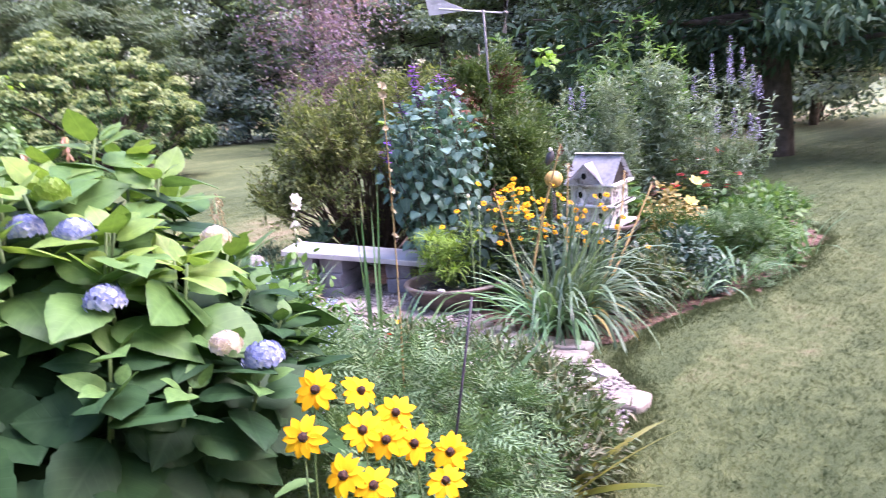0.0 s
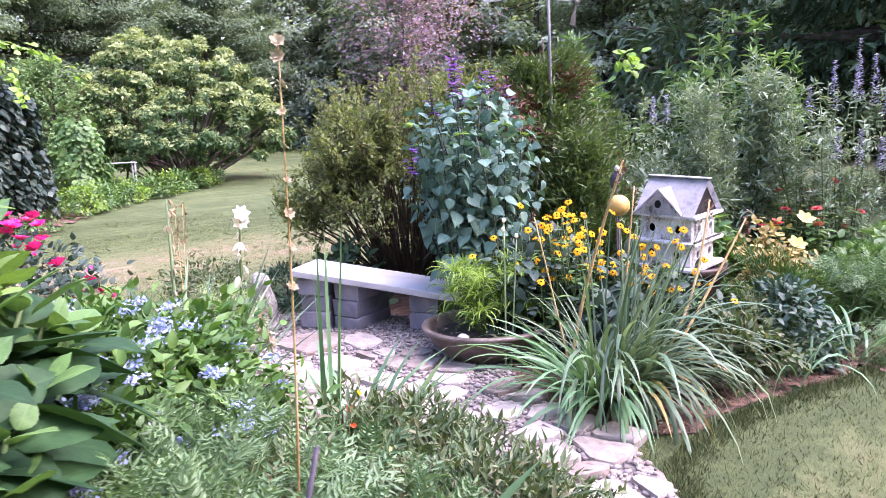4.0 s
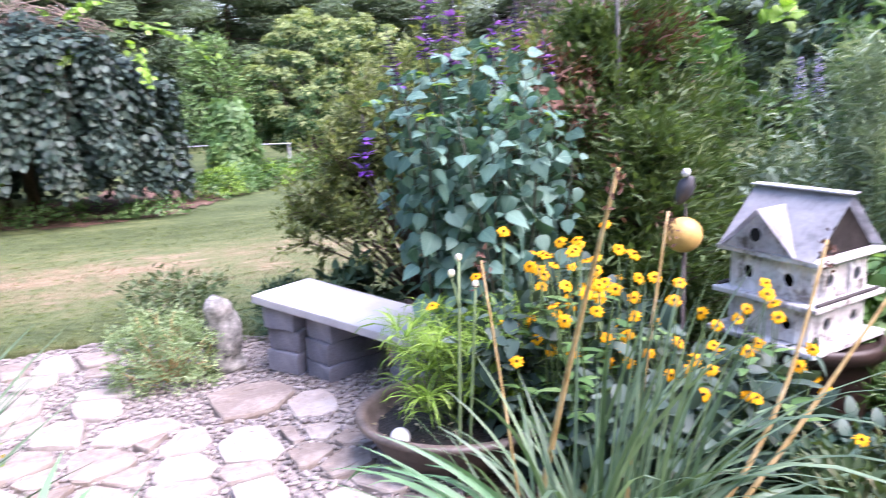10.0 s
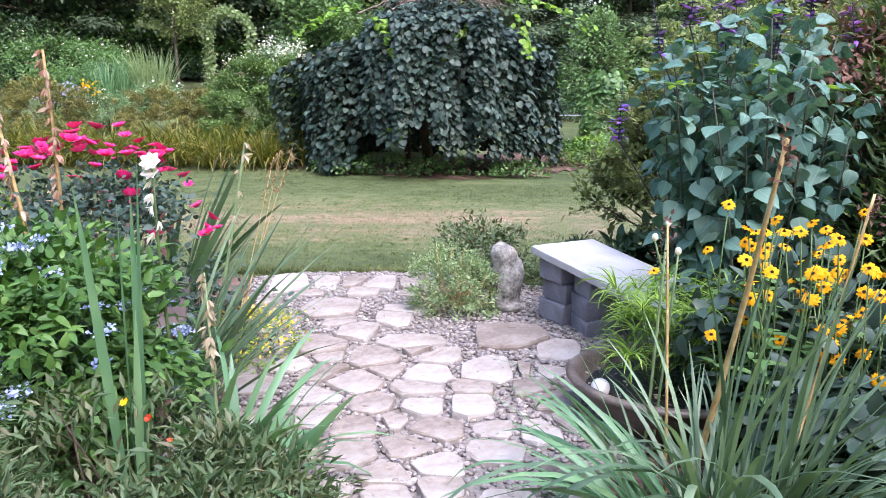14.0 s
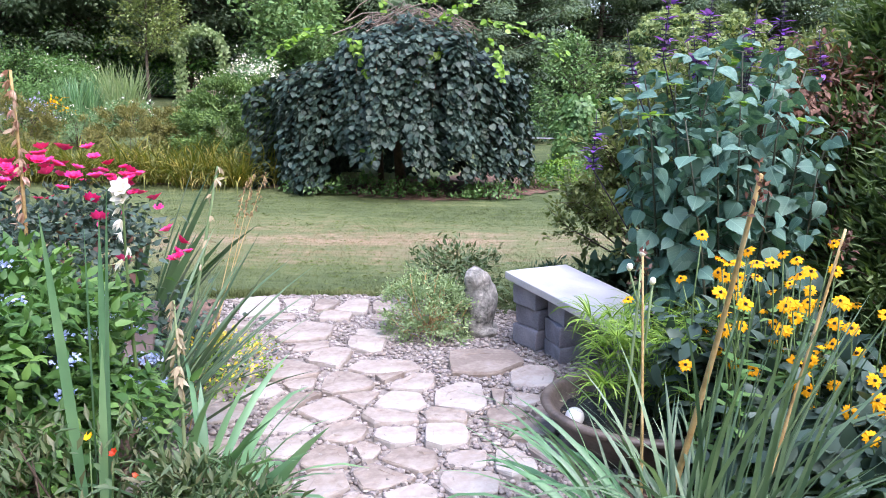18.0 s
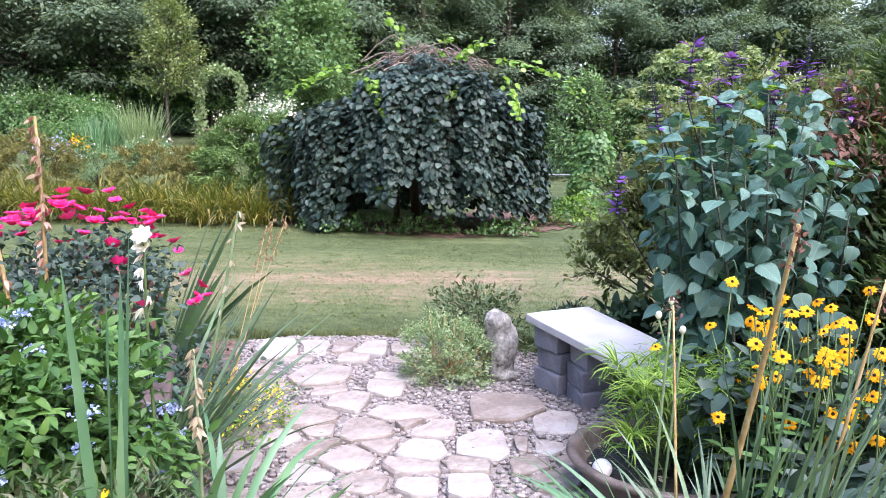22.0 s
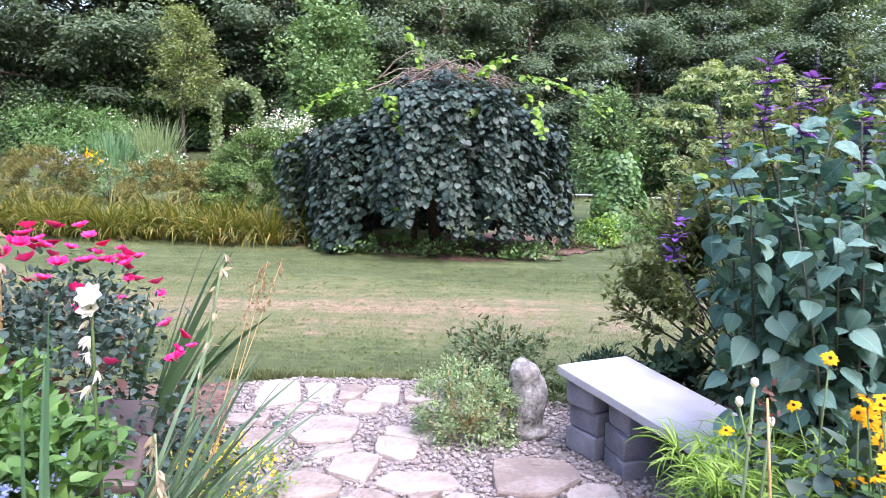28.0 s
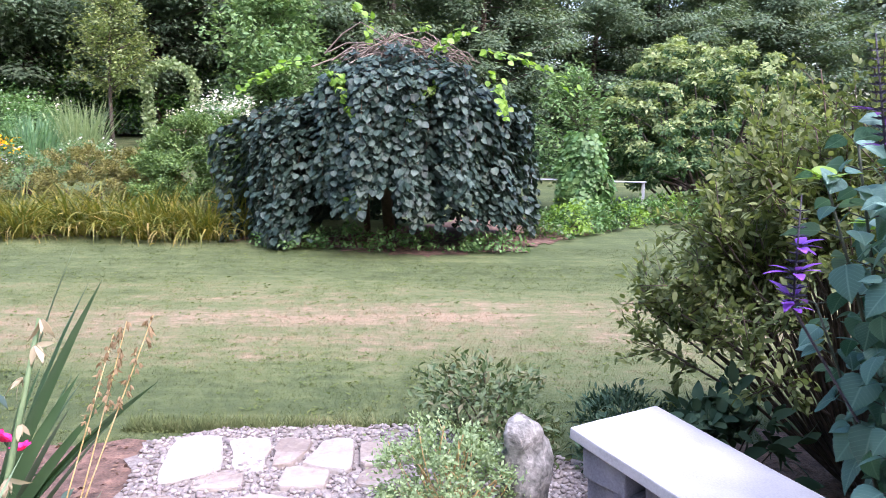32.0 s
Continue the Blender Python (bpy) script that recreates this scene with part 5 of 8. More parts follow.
def large_evergreen():
    """A broad evergreen of several bulging lobes: rosettes of long leaves, pale high up and facing upwards, dark
    elsewhere.
    """
    rng = np.random.default_rng(31)
    p = plant("large_evergreen_shrub", (5.9, 17.9), "large rounded evergreen shrub with pale tops", "shrub")
    lobes = [(np.array([x, y, z]), r) for x, y, z, r in ((-1.35, -0.4, 1.7, 1.05), (-0.6, 0.3, 2.5, 1.15), (0.55, -0.2, 2.3, 1.3), (1.55, 0.2, 1.75, 1.2), (1.9, -0.5, 1.15, 0.95), (-1.75, 0.2, 1.1, 0.9), (0.0, -1.1, 1.35, 1.25), (-1.0, -1.2, 1.0, 1.0), (1.1, -1.2, 1.05, 1.05))]
    knobs = []
    for c, r in lobes:
        o = unit(rng.normal(size=(70, 3)))
        o = o[o[:, 2] > -0.45]
        knobs += [(c + q * r * rng.uniform(0.9, 1.06), rng.uniform(0.16, 0.3), q) for q in o]
    dark, pale, ends = [], [], []
    for c, r, way in knobs:
        if any(np.linalg.norm(c - c2) < r2 * 0.72 for c2, r2 in lobes):
            continue
        ends.append(c)
        for k in range(30):
            o = unit(way * 0.7 + np.array([0, -0.1, 0.35]) + rng.normal(size=3) * 0.75)
            q = c + o * r * np.array([1.15, 1.15, 0.75]) * rng.uniform(0.55, 1.05)
            q[2] = max(0.25, q[2])
            n = int(rng.integers(5, 8))
            th = rng.uniform(0, 6.3, n)
            ax = unit(o + np.array([0, 0, 0.35]) + 0.3 * rng.normal(size=3))
            s1 = unit(np.cross(ax, np.array([0.3, 0.8, 0.2])))
            s2 = np.cross(ax, s1)
            d = s1 * np.cos(th)[:, None] + s2 * np.sin(th)[:, None] + ax * rng.uniform(-0.2, 0.5) + 0.15 * rng.normal(size=(n, 3))
            bit = leaves(KITE, q + d * 0.02, d, ax + 0.25 * rng.normal(size=(n, 3)), 0.122 * rng.uniform(0.65, 1.2, n), 0.45)
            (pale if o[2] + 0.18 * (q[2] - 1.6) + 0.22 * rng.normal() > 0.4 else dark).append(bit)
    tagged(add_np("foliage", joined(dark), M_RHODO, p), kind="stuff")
    tagged(add_np("young_foliage", joined(pale), M_RHODOLIGHT, p, "pale yellow-green leaves facing upwards"), kind="stuff")
    for e in ends[::6]:
        add_np("stem", twigs(rng, [e], 0.05, 0.012, 0.1, 0.3), M_BARK, p)


large_evergreen()
shrub("green_mound_shrub", (-4.0, 13.05), R3(1.2, 1.0, 1.0), 46000, 0.06, M_MOUNDFRESH, "dense dark green mounded shrub", "shrub", KITE, 0.5, seed=32, clumps=210, clump_r=0.065, shell=0.9, droop=-0.2, stems=20)
for k, (x, y, rr, hh) in enumerate(((-6.35, 13.6, 0.85, 0.6), (-8.75, 13.7, 0.85, 0.72), (-5.45, 14.0, 0.6, 0.55), (-10.4, 13.7, 0.9, 0.7))):
    shrub("juniper", (x, y), R3(rr, rr * 0.9, hh), 15000, 0.06, M_JUNIPER, "low olive-bronze spreading juniper", "shrub", KITE, 0.3, seed=40 + k, clumps=120, clump_r=0.07, shell=0.85, droop=-0.2, stems=14, group="low junipers")
for k in range(17):
    rng = np.random.default_rng(60 + k)
    x = -8.7 + k * 0.34 + rng.uniform(-0.1, 0.1)
    y = 11.6 + rng.uniform(-0.15, 0.25)
    c = plant("daylily", (x, y), "yellowing daylily clump with arching blades", "plant", "daylily row")
    each("blade", straps(rng, (0, 0, 0), 74, 0.95, 0.022, (0.08, 0.8), 2.7, 0.18, 6, None, True), M_DAYLILY, c)
    tagged(add_np("inner_blade", joined(straps(rng, (0, 0, 0), 130, 0.72, 0.02, (0.05, 0.9), 2.6, 0.2, 5, None, True)), M_DAYLILY, c), kind="stuff")
    each("dry_blade", straps(rng, (0, 0, 0), 14, 0.75, 0.02, (0.4, 1.1), 2.6, 0.18, 5, None, True), M_STRAPDRY, c)


def tuft_shrub(name, loc, h, r, n, mat, label, seed, width=0.012, group=""):
    rng = np.random.default_rng(seed)
    c = plant(name, loc, label, "plant", group)
    add_np("blades", straps(rng, (0, 0, 0), n, h, width, (0.05, 0.5), 0.8, r, 4), mat, c)
    return c


tuft_shrub("ornamental_grass", (-8.0, 16.9), 1.3, 0.3, 260, M_PALE, "tall pale feathery ornamental grass", 91, 0.022)
tuft_shrub("ornamental_grass", (-8.9, 16.6), 1.1, 0.3, 200, M_IRIS, "tall pale feathery ornamental grass", 92, 0.024)
shrub("grey_green_perennial", (-7.75, 14.2), R3(0.5, 0.45, 0.5), 3200, 0.06, M_MARI, "pale grey-green perennial with small white flowers", "plant", seed=93, width=0.3, clumps=36, light=(M_WHITEPETAL, 60, 0.3))
shrub("grey_green_perennial", (-7.3, 15.6), R3(0.6, 0.45, 0.4), 2200, 0.075, M_MARI, "pale grey-green perennial with small white flowers", "plant", seed=89, clumps=36, light=(M_WHITEPETAL, 70, 0.3))
shrub("tall_border_shrub", (-9.9, 18.0), R3(1.0, 0.8, 0.75), 9000, 0.07, M_ZINNIA, "leafy green border shrub with small white flowers", "shrub", seed=94, clumps=60, light=(M_WHITEPETAL, 60, 0.3))
shrub("flowering_perennial", (-9.4, 15.4), R3(0.5, 0.4, 0.4), 1400, 0.08, M_BUSH, "perennial clump with mauve flowers", "plant", seed=95, clumps=40, light=(M_LAVENDER, 420, 0.2))
shrub("flowering_perennial", (-8.85, 15.6), R3(0.25, 0.25, 0.42), 700, 0.08, M_BUSH, "perennial clump with orange flowers", "plant", seed=88, clumps=24, light=(M_YELLOW, 160, 0.3))
shrub("white_phlox", (-4.75, 16.3), R3(0.6, 0.4, 0.95), 2200, 0.08, M_MARI, "tall phlox with white flower heads", "plant", seed=96, clumps=50, light=(M_WHITEPETAL, 1000, 0.2))
shrub("flowering_perennial", (-11.5, 18.4), R3(1.4, 1.0, 0.9), 8000, 0.08, M_ZINNIA, "tall back border perennials with white flowers", "plant", seed=97, clumps=80, light=(M_WHITEPETAL, 100, 0.4))
shrub("flowering_perennial", (-2.4, 15.0), R3(1.5, 0.8, 0.75), 5000, 0.1, M_BUSH, "fresh green perennials behind the redbud", "plant", seed=98, clumps=80)


def young_tree(loc, h, r, n, mat, leaf, label, seed, bare, trunk=0.04, name="young_tree"):
    rng = np.random.default_rng(seed)
    p = plant(name, loc, label, "tree")
    paths = [bent(rng, (0, 0, -0.05), (0.1, 0, h * 0.95), trunk, 0.01, 0.015, 7)]
    bits = []
    for k in range(60):
        f = bare + (1 - bare) * (k + 0.5) / 60
        a = rng.uniform(0, 6.3)
        L = r * (1.15 - 0.75 * abs(f - 0.45) / 0.55) * rng.uniform(0.6, 1.1)
        s0 = np.array([0.1 * f, 0, h * f * 0.92])
        e = s0 + np.array([L * math.cos(a), L * math.sin(a), L * rng.uniform(0.1, 0.7)])
        paths.append(bent(rng, s0, e, 0.012, 0.003, 0.08, 4))
        m = n // 60
        t = rng.random(m) ** 0.7
        q = s0 + (e - s0) * t[:, None] + rng.normal(size=(m, 3)) * 0.11 * r
        bits.append(leaves(KITE, q, unit(e - s0) + rng.normal(size=(m, 3)) * 0.6 - np.array([0, 0, 0.4]), np.array([0, 0, 1]) + 0.6 * rng.normal(size=(m, 3)), leaf * rng.uniform(0.6, 1.3, m), 0.55))
    add_np("crown", joined(bits), mat, p)
    add_np("trunk", tubes(paths, 6), M_BARK, p)
    return p


young_tree((-7.6, 17.5), 4.0, 0.95, 6500, M_SLENDER, 0.08, "slender young tree with thin olive foliage", 101, 0.36, 0.05)
young_tree((-4.3, 18.4), 4.0, 1.5, 11000, M_WOODS3, 0.135, "fresh green multi-stemmed small tree", 102, 0.08, 0.06)
young_tree((2.6, 16.6), 3.2, 1.0, 3600, M_WOODS3, 0.11, "light green sapling behind the redbud", 103, 0.15, 0.04)
young_tree((15.3, 19.6), 8.5, 2.9, 9000, M_PURPLETREE, 0.14, "purple-leaved tree with thin branches", 104, 0.1, 0.1, "purple_tree")


def vine_arch():
    rng = np.random.default_rng(111)
    p = plant("vine_arch", (-6.55, 18.3), "garden arch overgrown with pale green vine", "arch")
    pts = [np.array([0.55 * math.cos(a), 0.0, 1.45 + 0.5 * math.sin(a)]) for a in np.linspace(0, math.pi, 16)]
    hoop = [np.array([0.55, 0, 0.0])] + pts + [np.array([-0.55, 0, 0.0])]
    add_np("hoop", tubes([[(q, 0.02) for q in hoop]], 6), M_DARKWOOD, p)
    line = np.array(hoop)
    run = np.concatenate([[0], np.cumsum(np.linalg.norm(np.diff(line, axis=0), axis=1))])
    spot = rng.uniform(0, run[-1], 2600)
    base = np.stack([np.interp(spot, run, line[:, i]) for i in range(3)], 1) + rng.normal(size=(2600, 3)) * np.array([0.06, 0.08, 0.06])
    base[:, 2] = np.abs(base[:, 2])
    add_np("vine", leaves(KITE, base, rng.normal(size=(2600, 3)) - np.array([0, 0, 0.5]), rng.normal(size=(2600, 3)) + np.array([0, -0.6, 0.6]), 0.1 * rng.uniform(0.6, 1.3, 2600), 0.7), M_PALE, p)


vine_arch()
sh = plant("potting_bench", (-7.1, 19.6), "old brown plank bench beyond the arch", "bench")
for k in range(3):
    part("plank", box_bm(1.1, 0.14, 0.035, 0.005, 1, (0, -0.15 + 0.15 * k, 0.27)), M_OLDWOOD, sh)
for x in (-0.48, 0.48):
    part("leg", box_bm(0.07, 0.4, 0.26, 0.006, 1, (x, 0, 0.125)), M_OLDWOOD, sh)


def metal_table(loc, w, rz, label):
    t = plant("garden_table", loc, label, "table", rz=rz)
    for k in range(5):
        part("slat", box_bm(w, 0.08, 0.02, 0.004, 1, (0, -0.2 + 0.1 * k, 0.72)), M_TABLE, t)
    for x in (-w / 2 + 0.05, w / 2 - 0.05):
        for y in (-0.2, 0.2):
            part("leg", box_bm(0.035, 0.035, 0.71, 0.004, 1, (x, y, 0.355)), M_TABLE, t)
    return t


metal_table((3.35, 15.6), 1.15, -12, "pale grey slatted garden table by the shrubs")
metal_table((2.0, 15.9), 0.9, 8, "pale grey slatted garden table behind the redbud")


def vine_obelisk():
    rng = np.random.default_rng(121)
    p = plant("vine_obelisk", (2.45, 14.5), "garden obelisk smothered in dark green vine", "plant")
    c = [(np.array([0.3 * sx, 0.3 * sy, 0.0]), np.array([0.06 * sx, 0.06 * sy, 1.55])) for sx in (-1, 1) for sy in (-1, 1)]
    add_np("frame", tubes([[(a, 0.02), (b, 0.015)] for a, b in c], 5), M_DARKWOOD, p)
    n = 3000
    z = rng.random(n) ** 0.9 * 1.65
    a = rng.uniform(0, 6.3, n)
    r = (0.5 - 0.2 * (z / 1.6) ** 3) * (0.75 + 0.16 * np.sin(3 * a + 4 * z) + 0.14 * np.sin(7 * a - 9 * z) + 0.25 * rng.random(n))
    q = np.stack([r * np.cos(a), r * np.sin(a), z + 0.08 * np.sin(4 * a)], 1)
    q[:, 2] = np.maximum(q[:, 2], 0.02)
    out = np.stack([np.cos(a), np.sin(a), 0 * a], 1)
    add_np("vine", leaves(ovate(0.8), q, out * 0.4 + rng.normal(size=(n, 3)) * 0.4 - np.array([0, 0, 0.7]), out + np.array([0, 0, 0.5]), 0.11 * rng.uniform(0.6, 1.3, n)), M_ZINNIA, p)


vine_obelisk()
for k in range(12):
    rng = np.random.default_rng(130 + k)
    x, y = 1.5 + 0.42 * k, 12.7 + 0.36 * k + rng.uniform(-0.1, 0.1)
    shrub("border_perennial", (x, y), R3(0.38, 0.35, 0.3), 800, 0.07, (M_BUSH, M_LIME, M_ZINNIA)[k % 3], "low leafy perennial along the lawn edge", "plant", seed=140 + k, clumps=24, clump_r=0.2, stems=8, group="border perennials")
for k in range(5):
    shrub("ground_cover", (-2.4 + 0.75 * k, 11.1 + 0.12 * (k % 2)), R3(0.4, 0.25, 0.16), 420, 0.07, M_ZINNIA, "low green ground cover under the redbud", "plant", seed=150 + k, clumps=18, clump_r=0.25, stems=5, group="ground cover under the redbud")


def big_conifer():
    """A great dark pine with low sweeping boughs over a bare trunk."""
    rng = np.random.default_rng(161)
    p = plant("pine_tree", (12.4, 2.9), "large dark pine with sweeping boughs and bare trunk", "tree")
    paths = [bent(rng, (0, 0, -0.1), (0.2, 0, 11.5), 0.36, 0.1, 0.01, 8)]
    bits = []
    for k in range(64):
        z = 1.9 + 9.3 * (k / 64) ** 1.1
        a = rng.uniform(0, 6.3)
        L = rng.uniform(2.6, 4.9) * (1.1 - 0.5 * k / 64)
        s0 = np.array([0, 0, z])
        e = s0 + np.array([L * math.cos(a), L * math.sin(a), rng.uniform(-0.8, 0.6)])
        paths.append(bent(rng, s0, e, 0.07, 0.015, 0.05, 5))
        m = 420
        t = rng.random(m) ** 0.75
        q = s0 + (e - s0) * t[:, None] + rng.normal(size=(m, 3)) * np.array([0.5, 0.5, 0.2]) * (0.3 + 0.6 * t[:, None]) - np.array([0, 0, 0.15])
        bits.append(leaves(KITE, q, unit(e - s0) * 0.6 + rng.normal(size=(m, 3)) * 0.5 - np.array([0, 0, 0.4]), np.array([0, 0, 1]) + 0.4 * rng.normal(size=(m, 3)), 0.3 * rng.uniform(0.6, 1.3, m), 0.3))
    add_np("crown", joined(bits), M_CONIFER, p)
    add_np("trunk", tubes(paths, 10), M_BARK, p, smooth=True)
    return p


pine = big_conifer()
copy_thing(pine, pose(25.5, 6.5, -0.05, 0, 0, 130))
copy_thing(pine, pose(22.0, -1.5, -0.05, 0, 0, 230))



# ---- the right-hand bed ----
def sage():
    """A tall sage: dark branching stems, long-stalked heart-shaped leaves in pairs and dark flower spikes."""
    rng = np.random.default_rng(171)
    p = plant("sage_bush", (1.06, 2.27), "tall blue-green sage bush with purple flower spikes", "plant")
    paths, pts, dirs, ups, sz, tips = [], [], [], [], [], []
    for k in range(36):
        a = k * 2.39996
        r = 0.48 * math.sqrt((k + 0.6) / 36)
        hgt = 1.56 - 0.62 * (r / 0.48) ** 2 * rng.uniform(0.35, 1.0)
        e = np.array([r * math.cos(a), 0.85 * r * math.sin(a), hgt])
        path = bent(rng, (0.1 * math.cos(a), 0.1 * math.sin(a), 0), e, 0.009, 0.003, 0.05, 7)
        paths.append(path)
        n = int(hgt / 0.06)
        for q in range(3, n + 1):
            f = q / n
            c = np.array([np.interp(f, np.linspace(0, 1, 7), [w[i] for w, _ in path]) for i in range(3)])
            if c[2] < 0.36 or (c[2] < 0.6 and rng.random() < 0.3):
                continue
            tw = q * 1.57 + k * 0.7 + 0.3 * rng.normal()
            for s0 in (0, math.pi):
                o = np.array([math.cos(tw + s0), math.sin(tw + s0), 0])
                stalk = rng.uniform(0.04, 0.1) * (1.15 - 0.75 * f)
                tip = c + o * stalk + np.array([0, 0, 0.35 * stalk])
                paths.append([(c, 0.0022), (tip, 0.0016)])
                pts.append(tip)
                dirs.append(o * 0.6 + np.array([0, 0, -0.85 + 0.7 * max(0.0, f - 0.8) / 0.2]) + rng.normal(size=3) * 0.42)
                ups.append(np.array([0, 0, 0.7]) + o * 0.95 + rng.normal(size=3) * 0.22)
                sz.append((0.124 - 0.05 * f**4) * rng.uniform(0.42, 1.08))
                # a side shoot with a pair of smaller leaves in the axil
                if rng.random() < 0.55:
                    for w in (-1, 1):
                        pts.append(c + o * 0.03 + np.array([-o[1], o[0], 0]) * 0.02 * w + np.array([0, 0, 0.02]))
                        dirs.append(o * 0.7 + np.array([-o[1], o[0], 0]) * w + np.array([0, 0, -0.3]) + rng.normal(size=3) * 0.3)
                        ups.append(np.array([0, 0, 0.9]) + o * 0.6 + rng.normal(size=3) * 0.3)
                        sz.append(0.058 * rng.uniform(0.6, 1.2))
        # pale young leaves at the stem's end
        n = 7
        a2 = np.arange(n) * 1.57 + rng.uniform(0, 6)
        o = np.stack([np.cos(a2), np.sin(a2), 0.25 + 0.2 * rng.normal(size=n)], 1)
        if k % 3 == 0:
            tips.append(leaves(broad_leaf(0.8, 0.3, 0.6, 0.16), e + 0.012 * o, o, np.array([0, 0, 1.0]) + 0.4 * o, 0.062 * rng.uniform(0.6, 1.2, n)))
    each("young_leaf_tuft", tips, M_LIME, p, "pale lime young leaves")
    pts = np.array(pts)
    leaf_parts("leaf", broad_leaf(0.9, 0.3, 0.6, 0.16), M_SALVIA, p, pts, dirs, ups, np.array(sz))
    each("stem", [tubes([q], 5) for q in paths if len(q) > 2], M_SAGESTEM, p)
    tagged(add_np("leaf_stalk", tubes([q for q in paths if len(q) == 2], 4), M_SAGESTEM, p), kind="stuff")
    for x, y, z0, z1 in ((-0.53, 0.0, 1.06, 1.28), (-0.3, -0.12, 1.5, 1.74), (-0.39, -0.05, 1.4, 1.6), (-0.13, -0.02, 1.44, 1.64), (0.1, 0.02, 1.5, 1.7), (0.05, -0.05, 1.36, 1.56), (0.22, 0.05, 1.55, 1.78), (0.41, 0.05, 1.42, 1.62), (-0.06, 0.1, 1.6, 1.78)):
        lean = rng.normal(size=2) * 0.02
        for whorl in range(12):
            f = whorl / 12
            z = z0 + (z1 - z0) * f
            mid = np.array([x + lean[0] * f, y + lean[1] * f, z])
            n = 9
            a = np.arange(n) * 0.7 + rng.uniform(0, 6)
            d = np.stack([np.cos(a), np.sin(a), 0.5 + 0 * a], 1)
            add_np("calyx", leaves(KITE, mid + 0.006 * d, d, np.array([0, 0, 1.0]) + 0 * d, (0.026 - 0.0012 * whorl) * rng.uniform(0.8, 1.2, n), 0.45), M_CALYX, p)
            if whorl % 3 < 2 and rng.random() < 0.8 - 0.05 * whorl:
                n = int(rng.integers(4, 9))
                a = rng.uniform(0, 6.3, n)
                d = np.stack([np.cos(a), np.sin(a), 0.25 + 0.3 * rng.normal(size=n)], 1)
                add_np("floret", leaves(ovate(0.5, 0.25), mid + 0.01 * d, d, np.array([0, 0, 1.0]) + 0 * d, 0.05 * rng.uniform(0.7, 1.2, n), 0.85), M_PURPLE, p, "purple tubular floret")
        add_np("spike_stem", tubes([[(np.array([x * 0.7, y * 0.7, z0 - 0.25]), 0.003), (np.array([x, y, z0]), 0.003), (np.array([x + lean[0], y + lean[1], z1 + 0.02]), 0.0015)]], 4), M_DARKSTEM, p)


sage()


def arching_shrub():
    """Many thin stems fanning from the ground, bare inside, ending in sprays of small olive leaves."""
    rng = np.random.default_rng(181)
    p = plant("arching_shrub", (1.66, 3.7), "arching olive-green shrub with bare twiggy base", "shrub")
    mains, fine, bits = [], [], []
    for k in range(165):
        a = rng.uniform(0, 6.3)
        r = 1.08 * math.sqrt(rng.uniform(0.02, 1.0))
        top = 2.0 + 0.06 * math.cos(a + 0.2)
        z = top * math.sqrt(max(0.06, 1 - (r / 1.17) ** 2)) * rng.uniform(0.6, 0.97)
        e = np.array([r * math.cos(a), 0.9 * r * math.sin(a), max(0.6, z)])
        b0 = np.array([0.12 * math.cos(a), 0.12 * math.sin(a), 0])
        mid = b0 + (e - b0) * 0.5 + np.array([0, 0, 0.05 + 0.12 * rng.random()]) + rng.normal(size=3) * 0.05
        mains.append([(b0, 0.013), (b0 + (mid - b0) * 0.5 + rng.normal(size=3) * 0.02, 0.010), (mid, 0.007), (e, 0.003)])
        for t in range(9):
            f = rng.uniform(0.38, 1.0)
            s0 = mid + (e - mid) * f
            q = s0 + rng.normal(size=3) * 0.09 + np.array([0.07 * math.cos(a), 0.07 * math.sin(a), 0.09])
            fine.append([(s0, 0.003), (q, 0.0012)])
            m = 30
            g = np.arange(m) / m
            w = s0 + (q - s0) * g[:, None] * 1.15 + rng.normal(size=(m, 3)) * 0.014
            bits.append(leaves(ovate(0.42, 0.2), w, unit(q - s0) * 0.8 + rng.normal(size=(m, 3)) * 0.55, np.array([0, 0, 1]) + 0.4 * rng.normal(size=(m, 3)), 0.043 * rng.uniform(0.6, 1.25, m)))
    tagged(add_np("foliage", joined(bits), M_BROOM, p), kind="stuff")
    each("stem", [tubes([q], 5) for q in mains], M_TWIG, p)
    tagged(add_np("twig", tubes(fine, 4), M_TWIG, p), kind="stuff")


arching_shrub()


